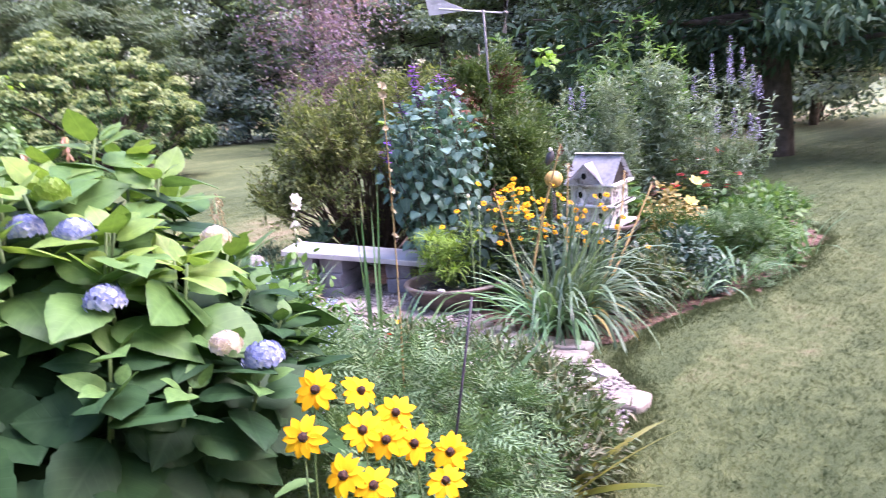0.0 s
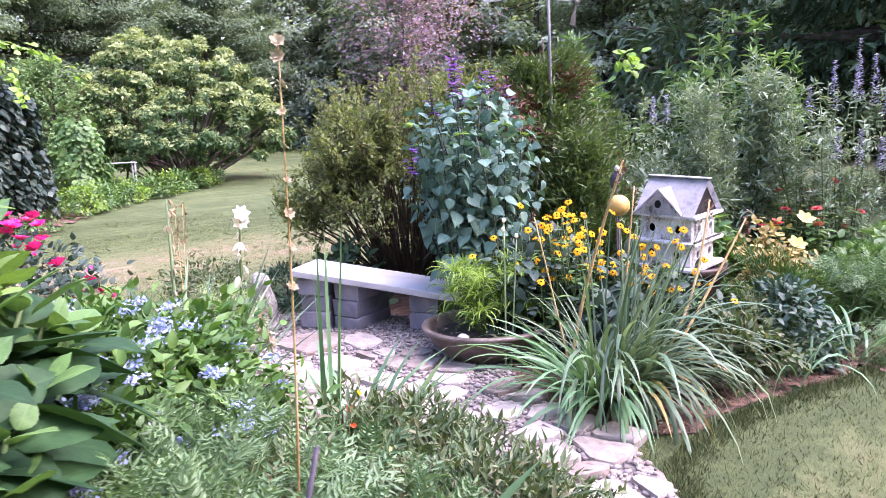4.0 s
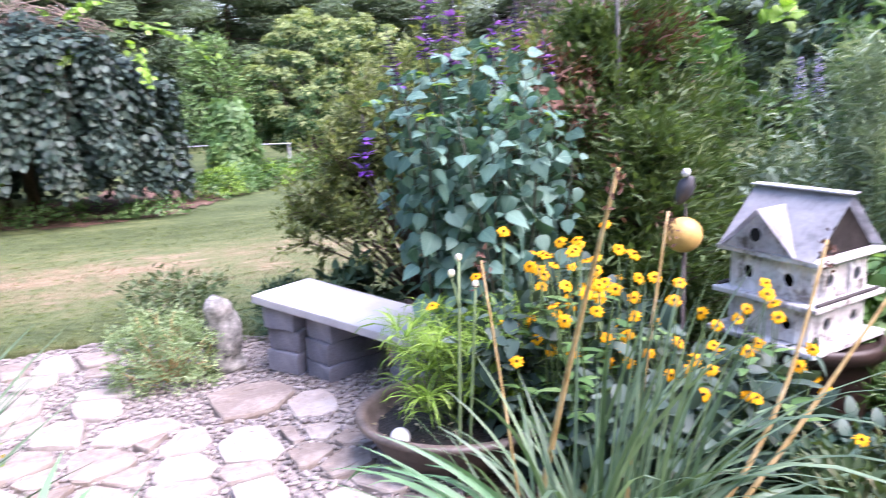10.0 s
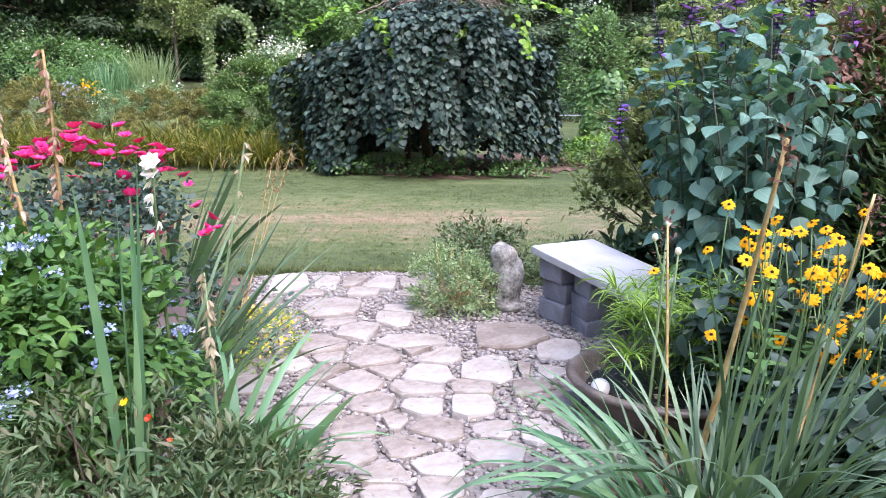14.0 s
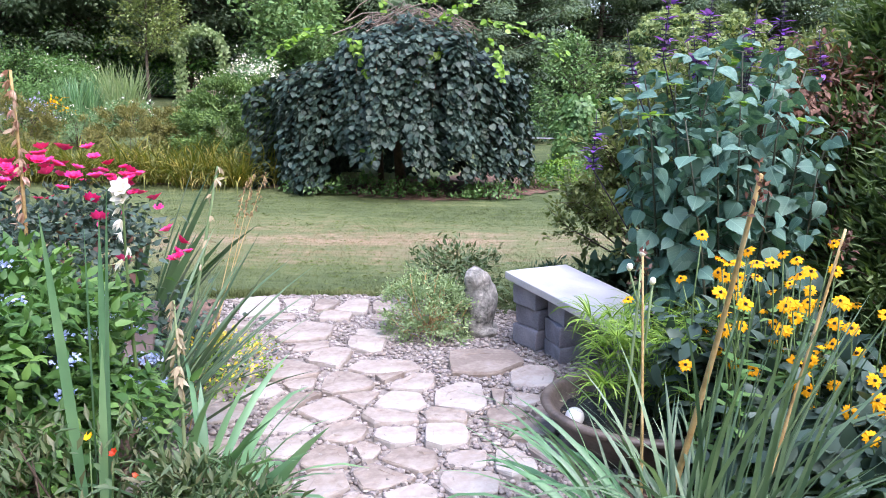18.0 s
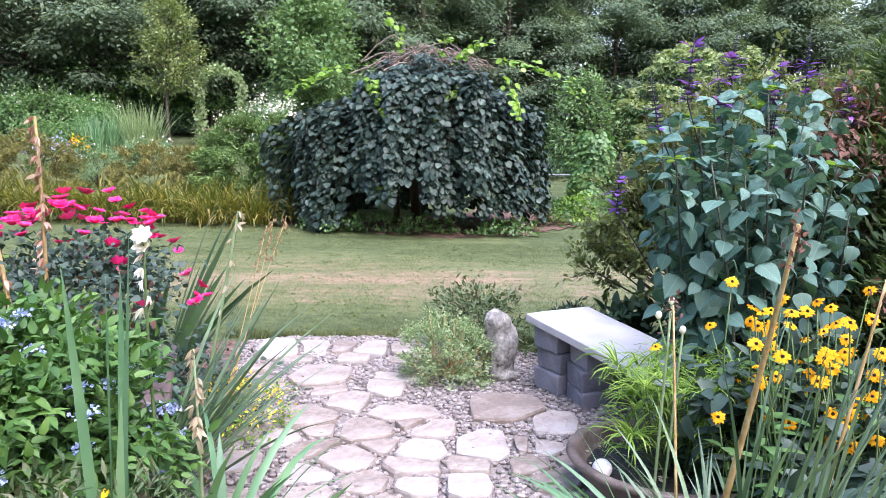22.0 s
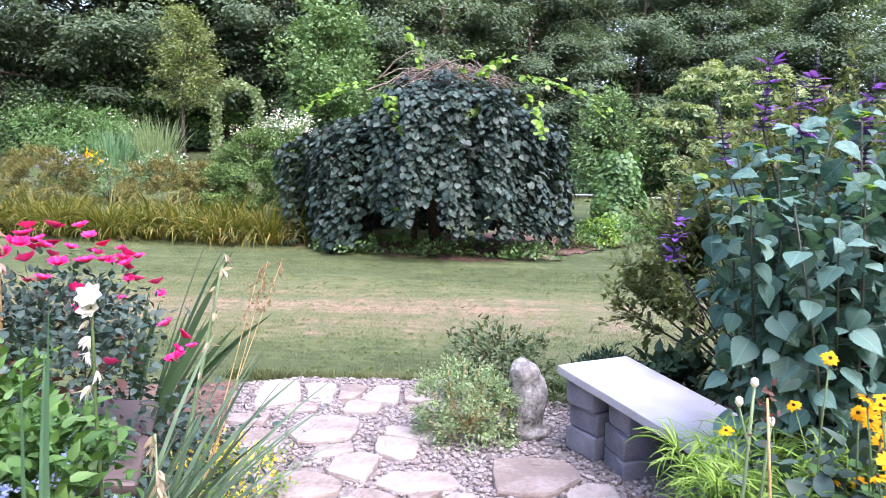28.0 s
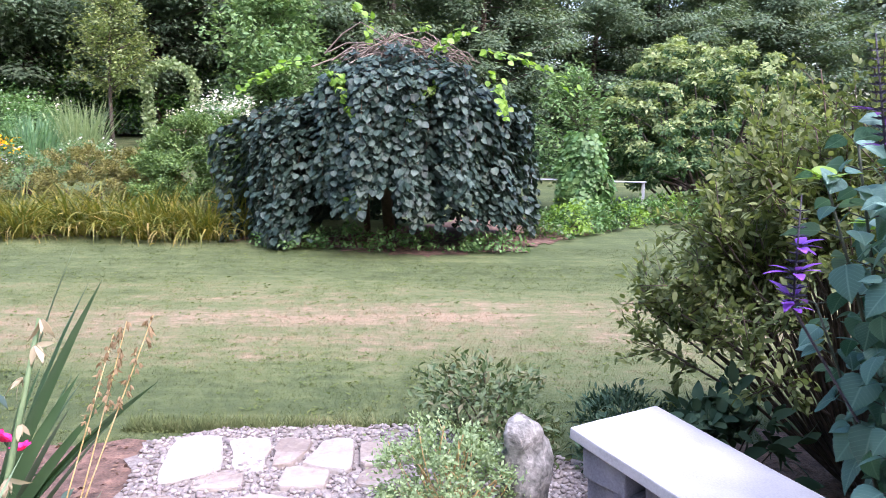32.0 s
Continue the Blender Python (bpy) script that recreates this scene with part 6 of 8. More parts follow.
def feathery(name, loc, h, r, n, mat, label, seed, leaf=0.06, width=0.25, dead=None):
    """An upright evergreen of feathery sprays."""
    rng = np.random.default_rng(seed)
    p = plant(name, loc, label, "shrub")
    paths = [bent(rng, (0, 0, 0), (0.03, 0, h * 0.9), 0.03, 0.005, 0.02, 6)]
    bits, dbits = [], []
    nb = 130
    for k in range(nb):
        f = 0.04 + 0.92 * (k + rng.random()) / nb
        a = rng.uniform(0, 6.3)
        L = r * (1.05 - 0.75 * f**1.6) * rng.uniform(0.7, 1.15)
        s0 = np.array([0, 0, h * f * 0.82])
        e = s0 + np.array([L * math.cos(a), L * math.sin(a), L * rng.uniform(0.2, 0.7)])
        paths.append([(s0, 0.006), (e, 0.002)])
        m = n // nb
        t = rng.random(m) ** 0.6
        q = s0 + (e - s0) * t[:, None] + rng.normal(size=(m, 3)) * 0.05
        d = unit(e - s0) + rng.normal(size=(m, 3)) * 0.55 + np.array([0, 0, 0.25])
        bit = leaves(KITE, q, d, np.array([0, 0, 1]) + 0.7 * rng.normal(size=(m, 3)), leaf * rng.uniform(0.6, 1.3, m), width)
        (dbits if dead and rng.random() < dead and f > 0.45 else bits).append(bit)
    add_np("foliage", joined(bits), mat, p)
    if dbits:
        add_np("dead_sprays", joined(dbits), M_DEADLEAF, p, "rust-brown dead sprays")
    each("branch", [tubes([q], 4) for q in paths], M_TWIG, p)
    return p


feathery("cypress_shrub", (1.95, 2.45), 2.15, 0.66, 30000, M_CYPRESS, "dark feathery evergreen with rust-brown dead sprays", 191, dead=0.1)
feathery("cypress_shrub", (2.35, 3.5), 2.1, 0.75, 12000, M_BROOM, "tall olive feathery evergreen", 192, 0.075)
feathery("cypress_shrub", (1.72, 1.95), 1.5, 0.36, 11000, M_CYPRESS, "dark green feathery evergreen beside the sage", 194)
shrub("dead_branch_bush", (1.5, 2.38), R3(0.26, 0.18, 0.22), 1500, 0.045, M_RUST, "rust-brown dead leafy branches above the sage", "shrub", ovate(0.3, 0.3), 1.0, M_TWIG, 193, 22, 0.22, 0.8, 0.6, stems=6, lift=1.3, sr=0.006)


def wand_plant(name, loc, h, count, mat, label, seed, leaf=0.09, width=0.22, r=0.2, gap=0.03, category="plant", droop=0.15, group=""):
    """Upright leafy stems with side shoots near the top."""
    rng = np.random.default_rng(seed)
    p = plant(name, loc, label, category, group)
    paths, shoots, pts, dirs = [], [], [], []
    for k in range(count):
        a, q = rng.uniform(0, 6.3), r * math.sqrt(rng.random())
        e = np.array([1.5 * q * math.cos(a), 1.5 * q * math.sin(a), h * rng.uniform(0.62, 1.03)])
        b0 = np.array([0.6 * q * math.cos(a), 0.6 * q * math.sin(a), 0])
        path = bent(rng, b0, e, 0.006, 0.002, 0.03, 6)
        paths.append(path)
        n = int(e[2] / gap)
        for j in range(int(n * 0.1), n):
            f = j / n
            c = np.array([np.interp(f, np.linspace(0, 1, 6), [w[i] for w, _ in path]) for i in range(3)])
            th = rng.uniform(0, 6.3)
            for s0 in range(rng.integers(2, 4)):
                pts.append(c + rng.normal(size=3) * 0.012)
                dirs.append(np.array([math.cos(th + 2.1 * s0), math.sin(th + 2.1 * s0), 0.45 - droop]) + rng.normal(size=3) * 0.35)
            if rng.random() < 0.22:
                L = rng.uniform(0.1, 0.26)
                s1 = c + np.array([math.cos(th), math.sin(th), 0.9]) * L * 0.7
                shoots.append([(c, 0.003), (s1, 0.0015)])
                for s0 in range(14):
                    pts.append(c + (s1 - c) * rng.uniform(0.3, 1.05))
                    dirs.append(unit(s1 - c) * 0.4 + rng.normal(size=3) * 0.6)
    pts, dirs = np.array(pts), np.array(dirs)
    size = leaf * rng.uniform(0.5, 1.25, len(pts))
    add_np("foliage", leaves(KITE, pts, dirs, np.array([0, 0, 1.0]) + 0.4 * rng.normal(size=dirs.shape), size, width), mat, p)
    each("stem", [tubes([q], 5) for q in paths], M_GREENSTEM, p)
    if shoots:
        tagged(add_np("side_shoot", tubes(shoots, 4), M_GREENSTEM, p), kind="stuff")
    return p


def spikes_on(p, rng, spots, mat, name="flower_spike", n=150, fat=0.021, leaf=0.02):
    for x, y, z0, z1 in spots:
        f = rng.random(n)
        a = rng.uniform(0, 6.3, n)
        rr = fat * (1.05 - f)
        q = np.stack([x + rr * np.cos(a), y + rr * np.sin(a), z0 + (z1 - z0) * f], 1)
        d = np.stack([np.cos(a), np.sin(a), 0.4 + 0 * a], 1)
        add_np(name, leaves(KITE, q, d, np.array([0, 0, 1.0]) + 0 * d, leaf * rng.uniform(0.7, 1.3, n), 0.8), mat, p, "lavender-blue flower spike")
        add_np("spike_stem", tubes([[(np.array([x * 0.85, y * 0.85, z0 - 0.3]), 0.003), (np.array([x, y, z1]), 0.0015)]], 4), M_GREENSTEM, p)


srng = np.random.default_rng(201)
vx = wand_plant("chaste_bush", (3.2, 0.88), 1.5, 28, M_VITEX, "tall grey-green bush with lavender flower spikes", 202, 0.066, 0.26, 0.34)
spikes_on(vx, srng, ((0.0, -0.14, 1.42, 1.8), (-0.1, -0.02, 1.35, 1.66), (0.12, -0.2, 1.35, 1.7), (0.2, -0.26, 1.3, 1.55), (0.1, -0.1, 1.4, 1.62), (-0.2, 0.1, 1.3, 1.5), (-0.12, -0.2, 0.95, 1.2), (0.05, -0.28, 0.92, 1.15), (0.18, -0.3, 0.9, 1.1), (-0.25, -0.1, 1.0, 1.22), (0.25, -0.3, 1.25, 1.45)), M_LAVENDER)
v2 = wand_plant("chaste_bush", (2.85, 1.9), 1.5, 26, M_VITEX, "tall grey-green bush with lavender flower spikes", 203, 0.066, 0.24, 0.34)
spikes_on(v2, srng, ((-0.2, -0.05, 1.3, 1.5), (-0.1, 0.12, 1.3, 1.5), (0.25, -0.2, 1.3, 1.5)), M_LAVENDER)
wand_plant("tall_perennial", (2.95, 1.35), 1.85, 7, M_VITEX, "tall perennial with whorls of narrow leaves", 204, 0.1, 0.2, 0.14, 0.022)
wand_plant("tall_perennial", (2.55, 1.55), 1.6, 5, M_VITEX, "tall perennial with whorls of narrow leaves", 205, 0.1, 0.1, 0.12, 0.012)
wand_plant("tall_perennial", (3.4, 2.0), 2.15, 8, M_MARI, "tall leafy perennial with fresh green tops", 206, 0.12, 0.3, 0.2, 0.04)
wand_plant("tall_perennial", (3.8, 1.5), 2.1, 7, M_ZINNIA, "tall leafy perennial with fresh green tops", 207, 0.11, 0.25, 0.2, 0.035)
wand_plant("tall_perennial", (3.0, 2.6), 2.0, 7, M_ZINNIA, "tall leafy perennial with fresh green tops", 208, 0.11, 0.3, 0.2, 0.04)
wand_plant("tall_perennial", (2.4, 2.2), 1.45, 9, M_CYPRESS, "leafy perennial behind the birdhouse", 209, 0.075, 0.3, 0.22, 0.03)
wand_plant("tall_perennial", (2.6, 2.9), 1.7, 9, M_ZINNIA, "leafy perennial behind the birdhouse", 219, 0.085, 0.3, 0.25, 0.035)
yl = wand_plant("yellow_top_plant", (3.2, 2.55), 1.9, 1, M_BUSH, "tall single stem topped with yellow-green leaves", 211, 0.13, 0.5, 0.02, 0.06)
yr = np.random.default_rng(212)
add_np("top_leaves", leaves(ovate(0.8, 0.3), np.array([0.02, 0, 1.85]) + yr.normal(size=(22, 3)) * 0.06, yr.normal(size=(22, 3)) - np.array([0, 0, 0.3]), np.array([0, -0.4, 1]) + yr.normal(size=(22, 3)) * 0.3, 0.1), M_REDBUDNEW, yl, "yellow-green top leaves")


def round_flower(rng, petals, size, curve, rows=2):
    """A ruffled flower head of overlapping petals."""
    bits = []
    for row in range(rows):
        n = petals - 2 * row
        a = np.linspace(0, 2 * math.pi, n, endpoint=False) + row * 0.4
        d = np.stack([np.cos(a), np.sin(a), curve + 0.5 * row + 0 * a], 1)
        bits.append(leaves(ovate(0.7, 0.1), 0 * d, d, np.array([0, 0, 1.0]) - 0.3 * d, size * (1 - 0.25 * row) * rng.uniform(0.85, 1.1, n)))
    v, f, u = joined(bits)
    # all petals grow from one point
    near = np.linalg.norm(v, axis=1) < 1e-5
    remap = np.where(near, 0, np.arange(len(v)))
    f = remap[f]
    return v, f[(f[:, 0] != f[:, 1]) & (f[:, 1] != f[:, 2]) & (f[:, 0] != f[:, 2])], u


def zinnias():
    rng = np.random.default_rng(221)
    fl = round_flower(rng, 12, 0.04, 0.15, 3)
    me = mesh_np("zinnia_head", *fl[:2], M_CORAL, fl[2])
    spots = ((2.88, 1.12, 0.8), (2.92, 0.92, 0.8), (2.82, 1.05, 0.68), (3.05, 0.9, 0.66), (3.1, 0.84, 0.86), (2.75, 0.82, 0.7), (3.2, 0.7, 0.64), (2.6, 1.02, 0.62))
    for x, y, h in spots:
        p = plant("zinnia", (x, y), "leafy zinnia with coral-red flower heads", "flower", "zinnias")
        paths, pts, dirs = [], [], []
        for s0 in range(rng.integers(2, 5)):
            e = np.array([rng.normal() * 0.05 * s0, rng.normal() * 0.05 * s0, h * (1.0 if s0 == 0 else rng.uniform(0.75, 1.0))])
            path = bent(rng, (0, 0, 0), e, 0.005, 0.003, 0.03, 5)
            paths.append(path)
            if s0 < 2:
                part("flower", me, None, p, at=Matrix.Translation(e) @ pose(0, 0, 0, rng.normal() * 18, rng.normal() * 18, 0))
            for j in range(3, 14):
                f = j / 14
                c = np.array([np.interp(f, np.linspace(0, 1, 5), [w[i] for w, _ in path]) for i in range(3)])
                for t in (0, math.pi):
                    th = j * 1.57 + t
                    pts.append(c)
                    dirs.append((math.cos(th), math.sin(th), 0.2))
        dirs = np.array(dirs) + rng.normal(size=(len(dirs), 3)) * 0.2
        add_np("foliage", leaves(ovate(0.5, 0.3), np.array(pts), dirs, np.array([0, 0, 1.0]) + 0 * dirs, 0.11 * rng.uniform(0.6, 1.2, len(pts))), M_ZINNIA, p)
        each("stem", [tubes([q], 4) for q in paths], M_GREENSTEM, p)


zinnias()
for k, (x, y, rx, rz2, mt, sz, wd) in enumerate(((2.15, 0.42, 0.4, 0.27, M_MARI, 0.085, 0.9), (2.7, 0.42, 0.36, 0.3, M_ZINNIA, 0.065, 0.5), (1.62, 0.55, 0.3, 0.25, M_BLUELEAF, 0.055, 0.7), (1.2, 0.62, 0.26, 0.22, M_LOWDARK, 0.055, 0.4), (3.1, 0.45, 0.34, 0.32, M_MARI, 0.085, 0.9))):
    shrub("edging_perennial", (x, y), R3(rx, rx * 0.75, rz2), 900 if mt is M_MARI else 2100, sz, mt, {M_BLUELEAF: "blue-green broad-leaved", M_MARI: "ferny grey-green", M_LOWDARK: "olive and reddish leafy"}.get(mt, "mid-green leafy") + " perennial at the lawn edge", "plant", PINNATE if mt is M_MARI else ovate(0.6, 0.3) if mt is M_BLUELEAF else KITE, wd, M_GREENSTEM, 231 + k, 40, 0.16, 0.8, 0.1, stems=14, group="edging perennials")
shrub("feathery_herb", (2.0, 0.75), R3(0.3, 0.28, 0.32), 3800, 0.05, M_BUSH, "soft feathery bright green herb", "plant", KITE, 0.12, M_GREENSTEM, 234, 34, 0.16, 0.75, -0.2, stems=12)
shrub("leafy_perennial", (3.05, 0.5), R3(0.36, 0.34, 0.36), 2000, 0.07, M_ZINNIA, "fresh green leafy perennial in the bed", "plant", ovate(0.55, 0.25), 1.0, M_GREENSTEM, 235, 44, 0.18, stems=12)
shrub("leafy_perennial", (2.3, 1.45), R3(0.35, 0.35, 0.4), 1700, 0.09, M_ZINNIA, "fresh green leafy perennial in the bed", "plant", ovate(0.55, 0.25), 1.0, M_GREENSTEM, 236, 40, 0.18, stems=12)
shrub("dried_plant", (2.38, 1.0), R3(0.22, 0.2, 0.3), 1100, 0.055, M_STRAPDRY, "dried yellow-tan leaves and seed heads", "plant", ovate(0.6, 0.3), 1.0, M_TANSTALK, 238, 26, 0.2, stems=12, lift=0.32)
shrub("dark_leafy_plant", (1.1, 1.75), R3(0.34, 0.3, 0.36), 1700, 0.09, M_ROSE, "dark foliage at the foot of the coneflowers", "plant", ovate(0.5, 0.3), 1.0, M_GREENSTEM, 229, 44, 0.22, stems=14)
shrub("dark_leafy_plant", (1.2, 1.35), R3(0.4, 0.42, 0.34), 1500, 0.1, M_ROSE, "dark foliage at the foot of the coneflowers", "plant", ovate(0.5, 0.3), 1.0, M_GREENSTEM, 239, 40, 0.2, stems=14)
shrub("dark_leafy_plant", (1.45, 0.9), R3(0.24, 0.24, 0.16), 700, 0.07, M_BLUELEAF, "dark foliage under the birdhouse", "plant", ovate(0.5, 0.3), 1.0, M_GREENSTEM, 240, 30, 0.2, stems=10)
for k, (x, y) in enumerate(((2.3, 0.12), (2.75, 0.05), (1.7, 0.24), (1.25, 0.36))):
    rng = np.random.default_rng(245 + k)
    c = plant("arching_grass", (x, y), "grassy clump of pale arching blades", "plant")
    add_np("blades", straps(rng, (0, 0, 0.05), 14, 0.5, 0.015, (0.3, 0.9), 2.4, 0.08, 7), M_IRIS, c)
ly = plant("yellow_lily", (2.5, 0.8), "pale yellow lily flowers on green stems", "flower")
lr = np.random.default_rng(250)
add_np("stem", tubes([bent(lr, (0, 0, 0), (-0.05, 0.03, 0.47), 0.005, 0.003), bent(lr, (0, 0, 0), (0.12, 0.05, 0.62), 0.005, 0.003)], 4), M_GREENSTEM, ly)
for x, y, z in ((-0.05, 0.03, 0.49), (0.12, 0.05, 0.63)):
    rf = round_flower(lr, 6, 0.085, 0.7, 1)
    part("flower", mesh_np("lily_head", rf[0], rf[1], M_PALEYELLOW, rf[2]), None, ly, at=pose(x, y, z, 30, -25, 0))


for k, (x, y, rx, rz2, mt) in enumerate(((2.6, 1.9, 0.5, 0.55, M_VITEX), (3.5, 2.3, 0.6, 0.7, M_BUSH), (3.9, 1.6, 0.55, 0.6, M_VITEX), (2.7, 2.7, 0.5, 0.65, M_VITEX))):
    shrub("leafy_bed_shrub", (x, y), R3(rx, rx, rz2), 2600, 0.085, mt, "grey-green leafy shrub filling the bed", "shrub", KITE, 0.42, M_TWIG, 255 + k, 50, 0.2, 0.8, 0.1, stems=16, group="bed shrubs")

# ---- coneflowers ----
def coneflower_meshes(rng, size, count):
    """Drooping golden petals round a raised dark cone."""
    out = []
    for k in range(count):
        n = int(rng.integers(11, 15))
        a = np.linspace(0, 2 * math.pi, n, endpoint=False) + rng.normal(size=n) * 0.07
        d = np.stack([np.cos(a), np.sin(a), -0.12 + 0.12 * rng.normal(size=n)], 1)
        v, f, u = leaves(ovate(0.56, 0.25, tip=0.16), d * np.array([0.18, 0.18, 0]) * size, d, np.array([0, 0, 1.0]) + 0.15 * rng.normal(size=(n, 3)), size * 0.85 * rng.uniform(0.85, 1.1, n))
        out.append(mesh_np("petals", v, f, M_YELLOW if size > 0.04 else M_GOLD, u))
    cone = lathe_bm([(q * size * (0.85 if size > 0.04 else 0.62), z * size) for q, z in ((0.22, 0.0), (0.24, 0.06), (0.2, 0.2), (0.1, 0.28))], 14)
    cm = bpy.data.meshes.new("cone")
    cone.to_mesh(cm)
    cone.free()
    cm.materials.append(M_CONE)
    return out, cm


def coneflowers(loc, heads, size, label, seed, leaf, view):
    rng = np.random.default_rng(seed)
    p = plant("coneflower_plant", loc, label, "flower", "coneflowers")
    petals, cone = coneflower_meshes(rng, size, 4)
    paths, pts, dirs = [], [], []
    for x, y, z in heads:
        e = np.array([x, y, z])
        path = bent(rng, (x * 0.45, y * 0.45, 0), e, 0.0035, 0.0022, 0.04, 5)
        paths.append(path)
        tilt = Vector((view[0] + 0.35 * rng.normal(), view[1] + 0.35 * rng.normal(), view[2])).normalized()
        m = Matrix.Translation(e) @ Vector((0, 0, 1)).rotation_difference(tilt).to_matrix().to_4x4() @ pose(0, 0, 0, 0, 0, rng.uniform(0, 360))
        fl = part("flower", petals[int(rng.integers(0, 4))], None, p, at=m)
        part("cone", cone, None, fl, "dark brown cone")
        for j in range(7):
            f = rng.uniform(0.05, 0.8)
            c = np.array([np.interp(f, np.linspace(0, 1, 5), [w[i] for w, _ in path]) for i in range(3)])
            pts.append(c)
            th = rng.uniform(0, 6.3)
            dirs.append((math.cos(th), math.sin(th), 0.3))
    each("stem", [tubes([q], 4) for q in paths], M_GREENSTEM, p)
    add_np("foliage", leaves(ovate(0.35, 0.35), np.array(pts), np.array(dirs), np.array([0, 0, 1.0]) + 0 * np.array(dirs), leaf * rng.uniform(0.6, 1.2, len(pts))), M_ZINNIA, p)


crng = np.random.default_rng(260)
for bx, by, n, zlo, zhi, sp in ((0.92, 1.5, 26, 0.45, 0.9, 0.15), (1.12, 1.55, 22, 0.5, 0.86, 0.15), (1.28, 1.12, 20, 0.36, 0.62, 0.16), (1.08, 1.2, 18, 0.36, 0.8, 0.15), (0.98, 1.62, 12, 0.45, 0.82, 0.13), (1.45, 1.2, 8, 0.4, 0.7, 0.1)):
    coneflowers((bx, by), [(crng.normal() * sp, crng.normal() * sp, crng.uniform(zlo, zhi)) for k in range(n)], 0.025, "black-eyed golden coneflowers on thin stems", int(crng.integers(1, 9999)), 0.1, (-0.45, -0.55, 0.7))


# ---- the blue-green clump, its stalks and the bowl plants ----
def blade_clump():
    """Thin upright blades in the middle, long ones that flop outwards all round."""
    rng = np.random.default_rng(271)
    p = plant("blade_clump", (0.63, 0.98), "large clump of blue-green arching strap leaves", "plant")
    each("blade", straps(rng, (0, 0, 0), 48, 0.9, 0.012, (0.02, 0.5), 0.9, 0.13, 8, (-2.2, 1.0), True), M_STRAP, p)
    each("blade", straps(rng, (0, 0, 0), 170, 0.9, 0.021, (0.25, 1.0), 3.0, 0.15, 9, (-2.75, 0.35), True), M_STRAP, p)
    each("blade", straps(rng, (0, 0, 0), 20, 0.5, 0.024, (0.5, 1.0), 2.0, 0.12, 7, (0.75, 2.4), True), M_STRAP, p)
    each("broad_blade", straps(rng, (-0.12, -0.02, 0), 70, 0.68, 0.024, (0.45, 1.05), 1.7, 0.12, 8, (1.95, 4.3), True), M_IRIS, p)
    each("blade", straps(rng, (0, 0, 0), 26, 0.62, 0.014, (0.2, 0.65), 1.3, 0.14, 8, (1.1, 2.5), True), M_STRAP, p)
    each("blade", straps(rng, (0, 0, 0), 70, 0.55, 0.02, (0.85, 1.35), 1.3, 0.14, 7, (-2.9, 0.9), True), M_STRAP, p)
    each("dry_blade", straps(rng, (0, 0, 0), 18, 0.7, 0.02, (0.7, 1.3), 1.7, 0.14, 6, (-2.7, 0.8), True), M_STRAPDRY, p, "straw-coloured dry blade")


blade_clump()
for k, (x, y, tx, ty, tz, r) in enumerate(((0.57, 1.2, 0.68, 0.94, 1.12, 0.011), (0.72, 1.0, 0.95, 1.05, 0.98, 0.007), (0.78, 0.9, 1.35, 0.85, 0.88, 0.009), (0.8, 0.85, 1.45, 0.7, 0.78, 0.009), (0.5, 1.1, 0.52, 1.35, 0.85, 0.006))):
    rng = np.random.default_rng(280 + k)
    s0 = plant("seed_stalk", (x, y), "tall tan dried seed stalk rising from the blades", "plant", "seed stalks")
    e = np.array([tx - x, ty - y, tz])
    add_np("stalk", tubes([bent(rng, (0, 0, 0), e, r, r * 0.5, 0.03, 9)], 7), M_TANSTALK, s0, smooth=True)
    q = e + rng.normal(size=(30, 3)) * np.array([0.012, 0.012, 0.03]) - np.array([0, 0, 0.04])
    tagged(add_np("seed_head", leaves(KITE, q, rng.normal(size=(30, 3)) + np.array([0, 0, 0.5]), rng.normal(size=(30, 3)), 0.022, 0.5), M_DEADLEAF, s0, "brown seed head"), kind="stuff")


def umbrella_grass():
    rng = np.random.default_rng(290)
    p = plant("umbrella_grass", (0.72, 1.88, 0.14), "bright green umbrella grass growing in the bowl", "plant")
    paths, bits = [], []
    for k in range(72):
        a = rng.uniform(0, 6.3)
        r = 0.27 * math.sqrt(rng.random())
        e = np.array([r * math.cos(a), r * math.sin(a), rng.uniform(0.1, 0.4)])
        paths.append(bent(rng, (0.3 * e[0], 0.3 * e[1], 0), e, 0.003, 0.002, 0.04, 4))
        v, f, u = straps(rng, tuple(e), 18, 0.17, 0.0065, (0.6, 1.35), 1.7, 0.004, 4)
        bits.append((v, f, u))
    add_np("blades", joined(bits), M_PAPYRUS, p)
    add_np("stems", tubes(paths, 4), M_GREENSTEM, p)


umbrella_grass()
kn = plant("white_bud_stems", (0.55, 1.6), "pale felted stems with small white buds", "plant")
kr = np.random.default_rng(300)
each("stem", [tubes([q], 6) for q in (bent(kr, (0, 0, 0), (0.04, 0.02, 0.8), 0.006, 0.004, 0.01), [(np.array([0.04, 0.02, 0.62]), 0.004), (np.array([-0.01, -0.02, 0.76]), 0.003)], bent(kr, (0.02, -0.02, 0), (0.06, -0.05, 0.72), 0.005, 0.004, 0.02))], M_PALE, kn)
for e in ((0.04, 0.02, 0.81), (-0.01, -0.02, 0.77), (0.06, -0.05, 0.73)):
    part("bud", lathe_bm([(0.004, -0.01), (0.011, 0.0), (0.009, 0.012), (0.003, 0.016)], 10), M_WHITEPETAL, kn, at=pose(*e))

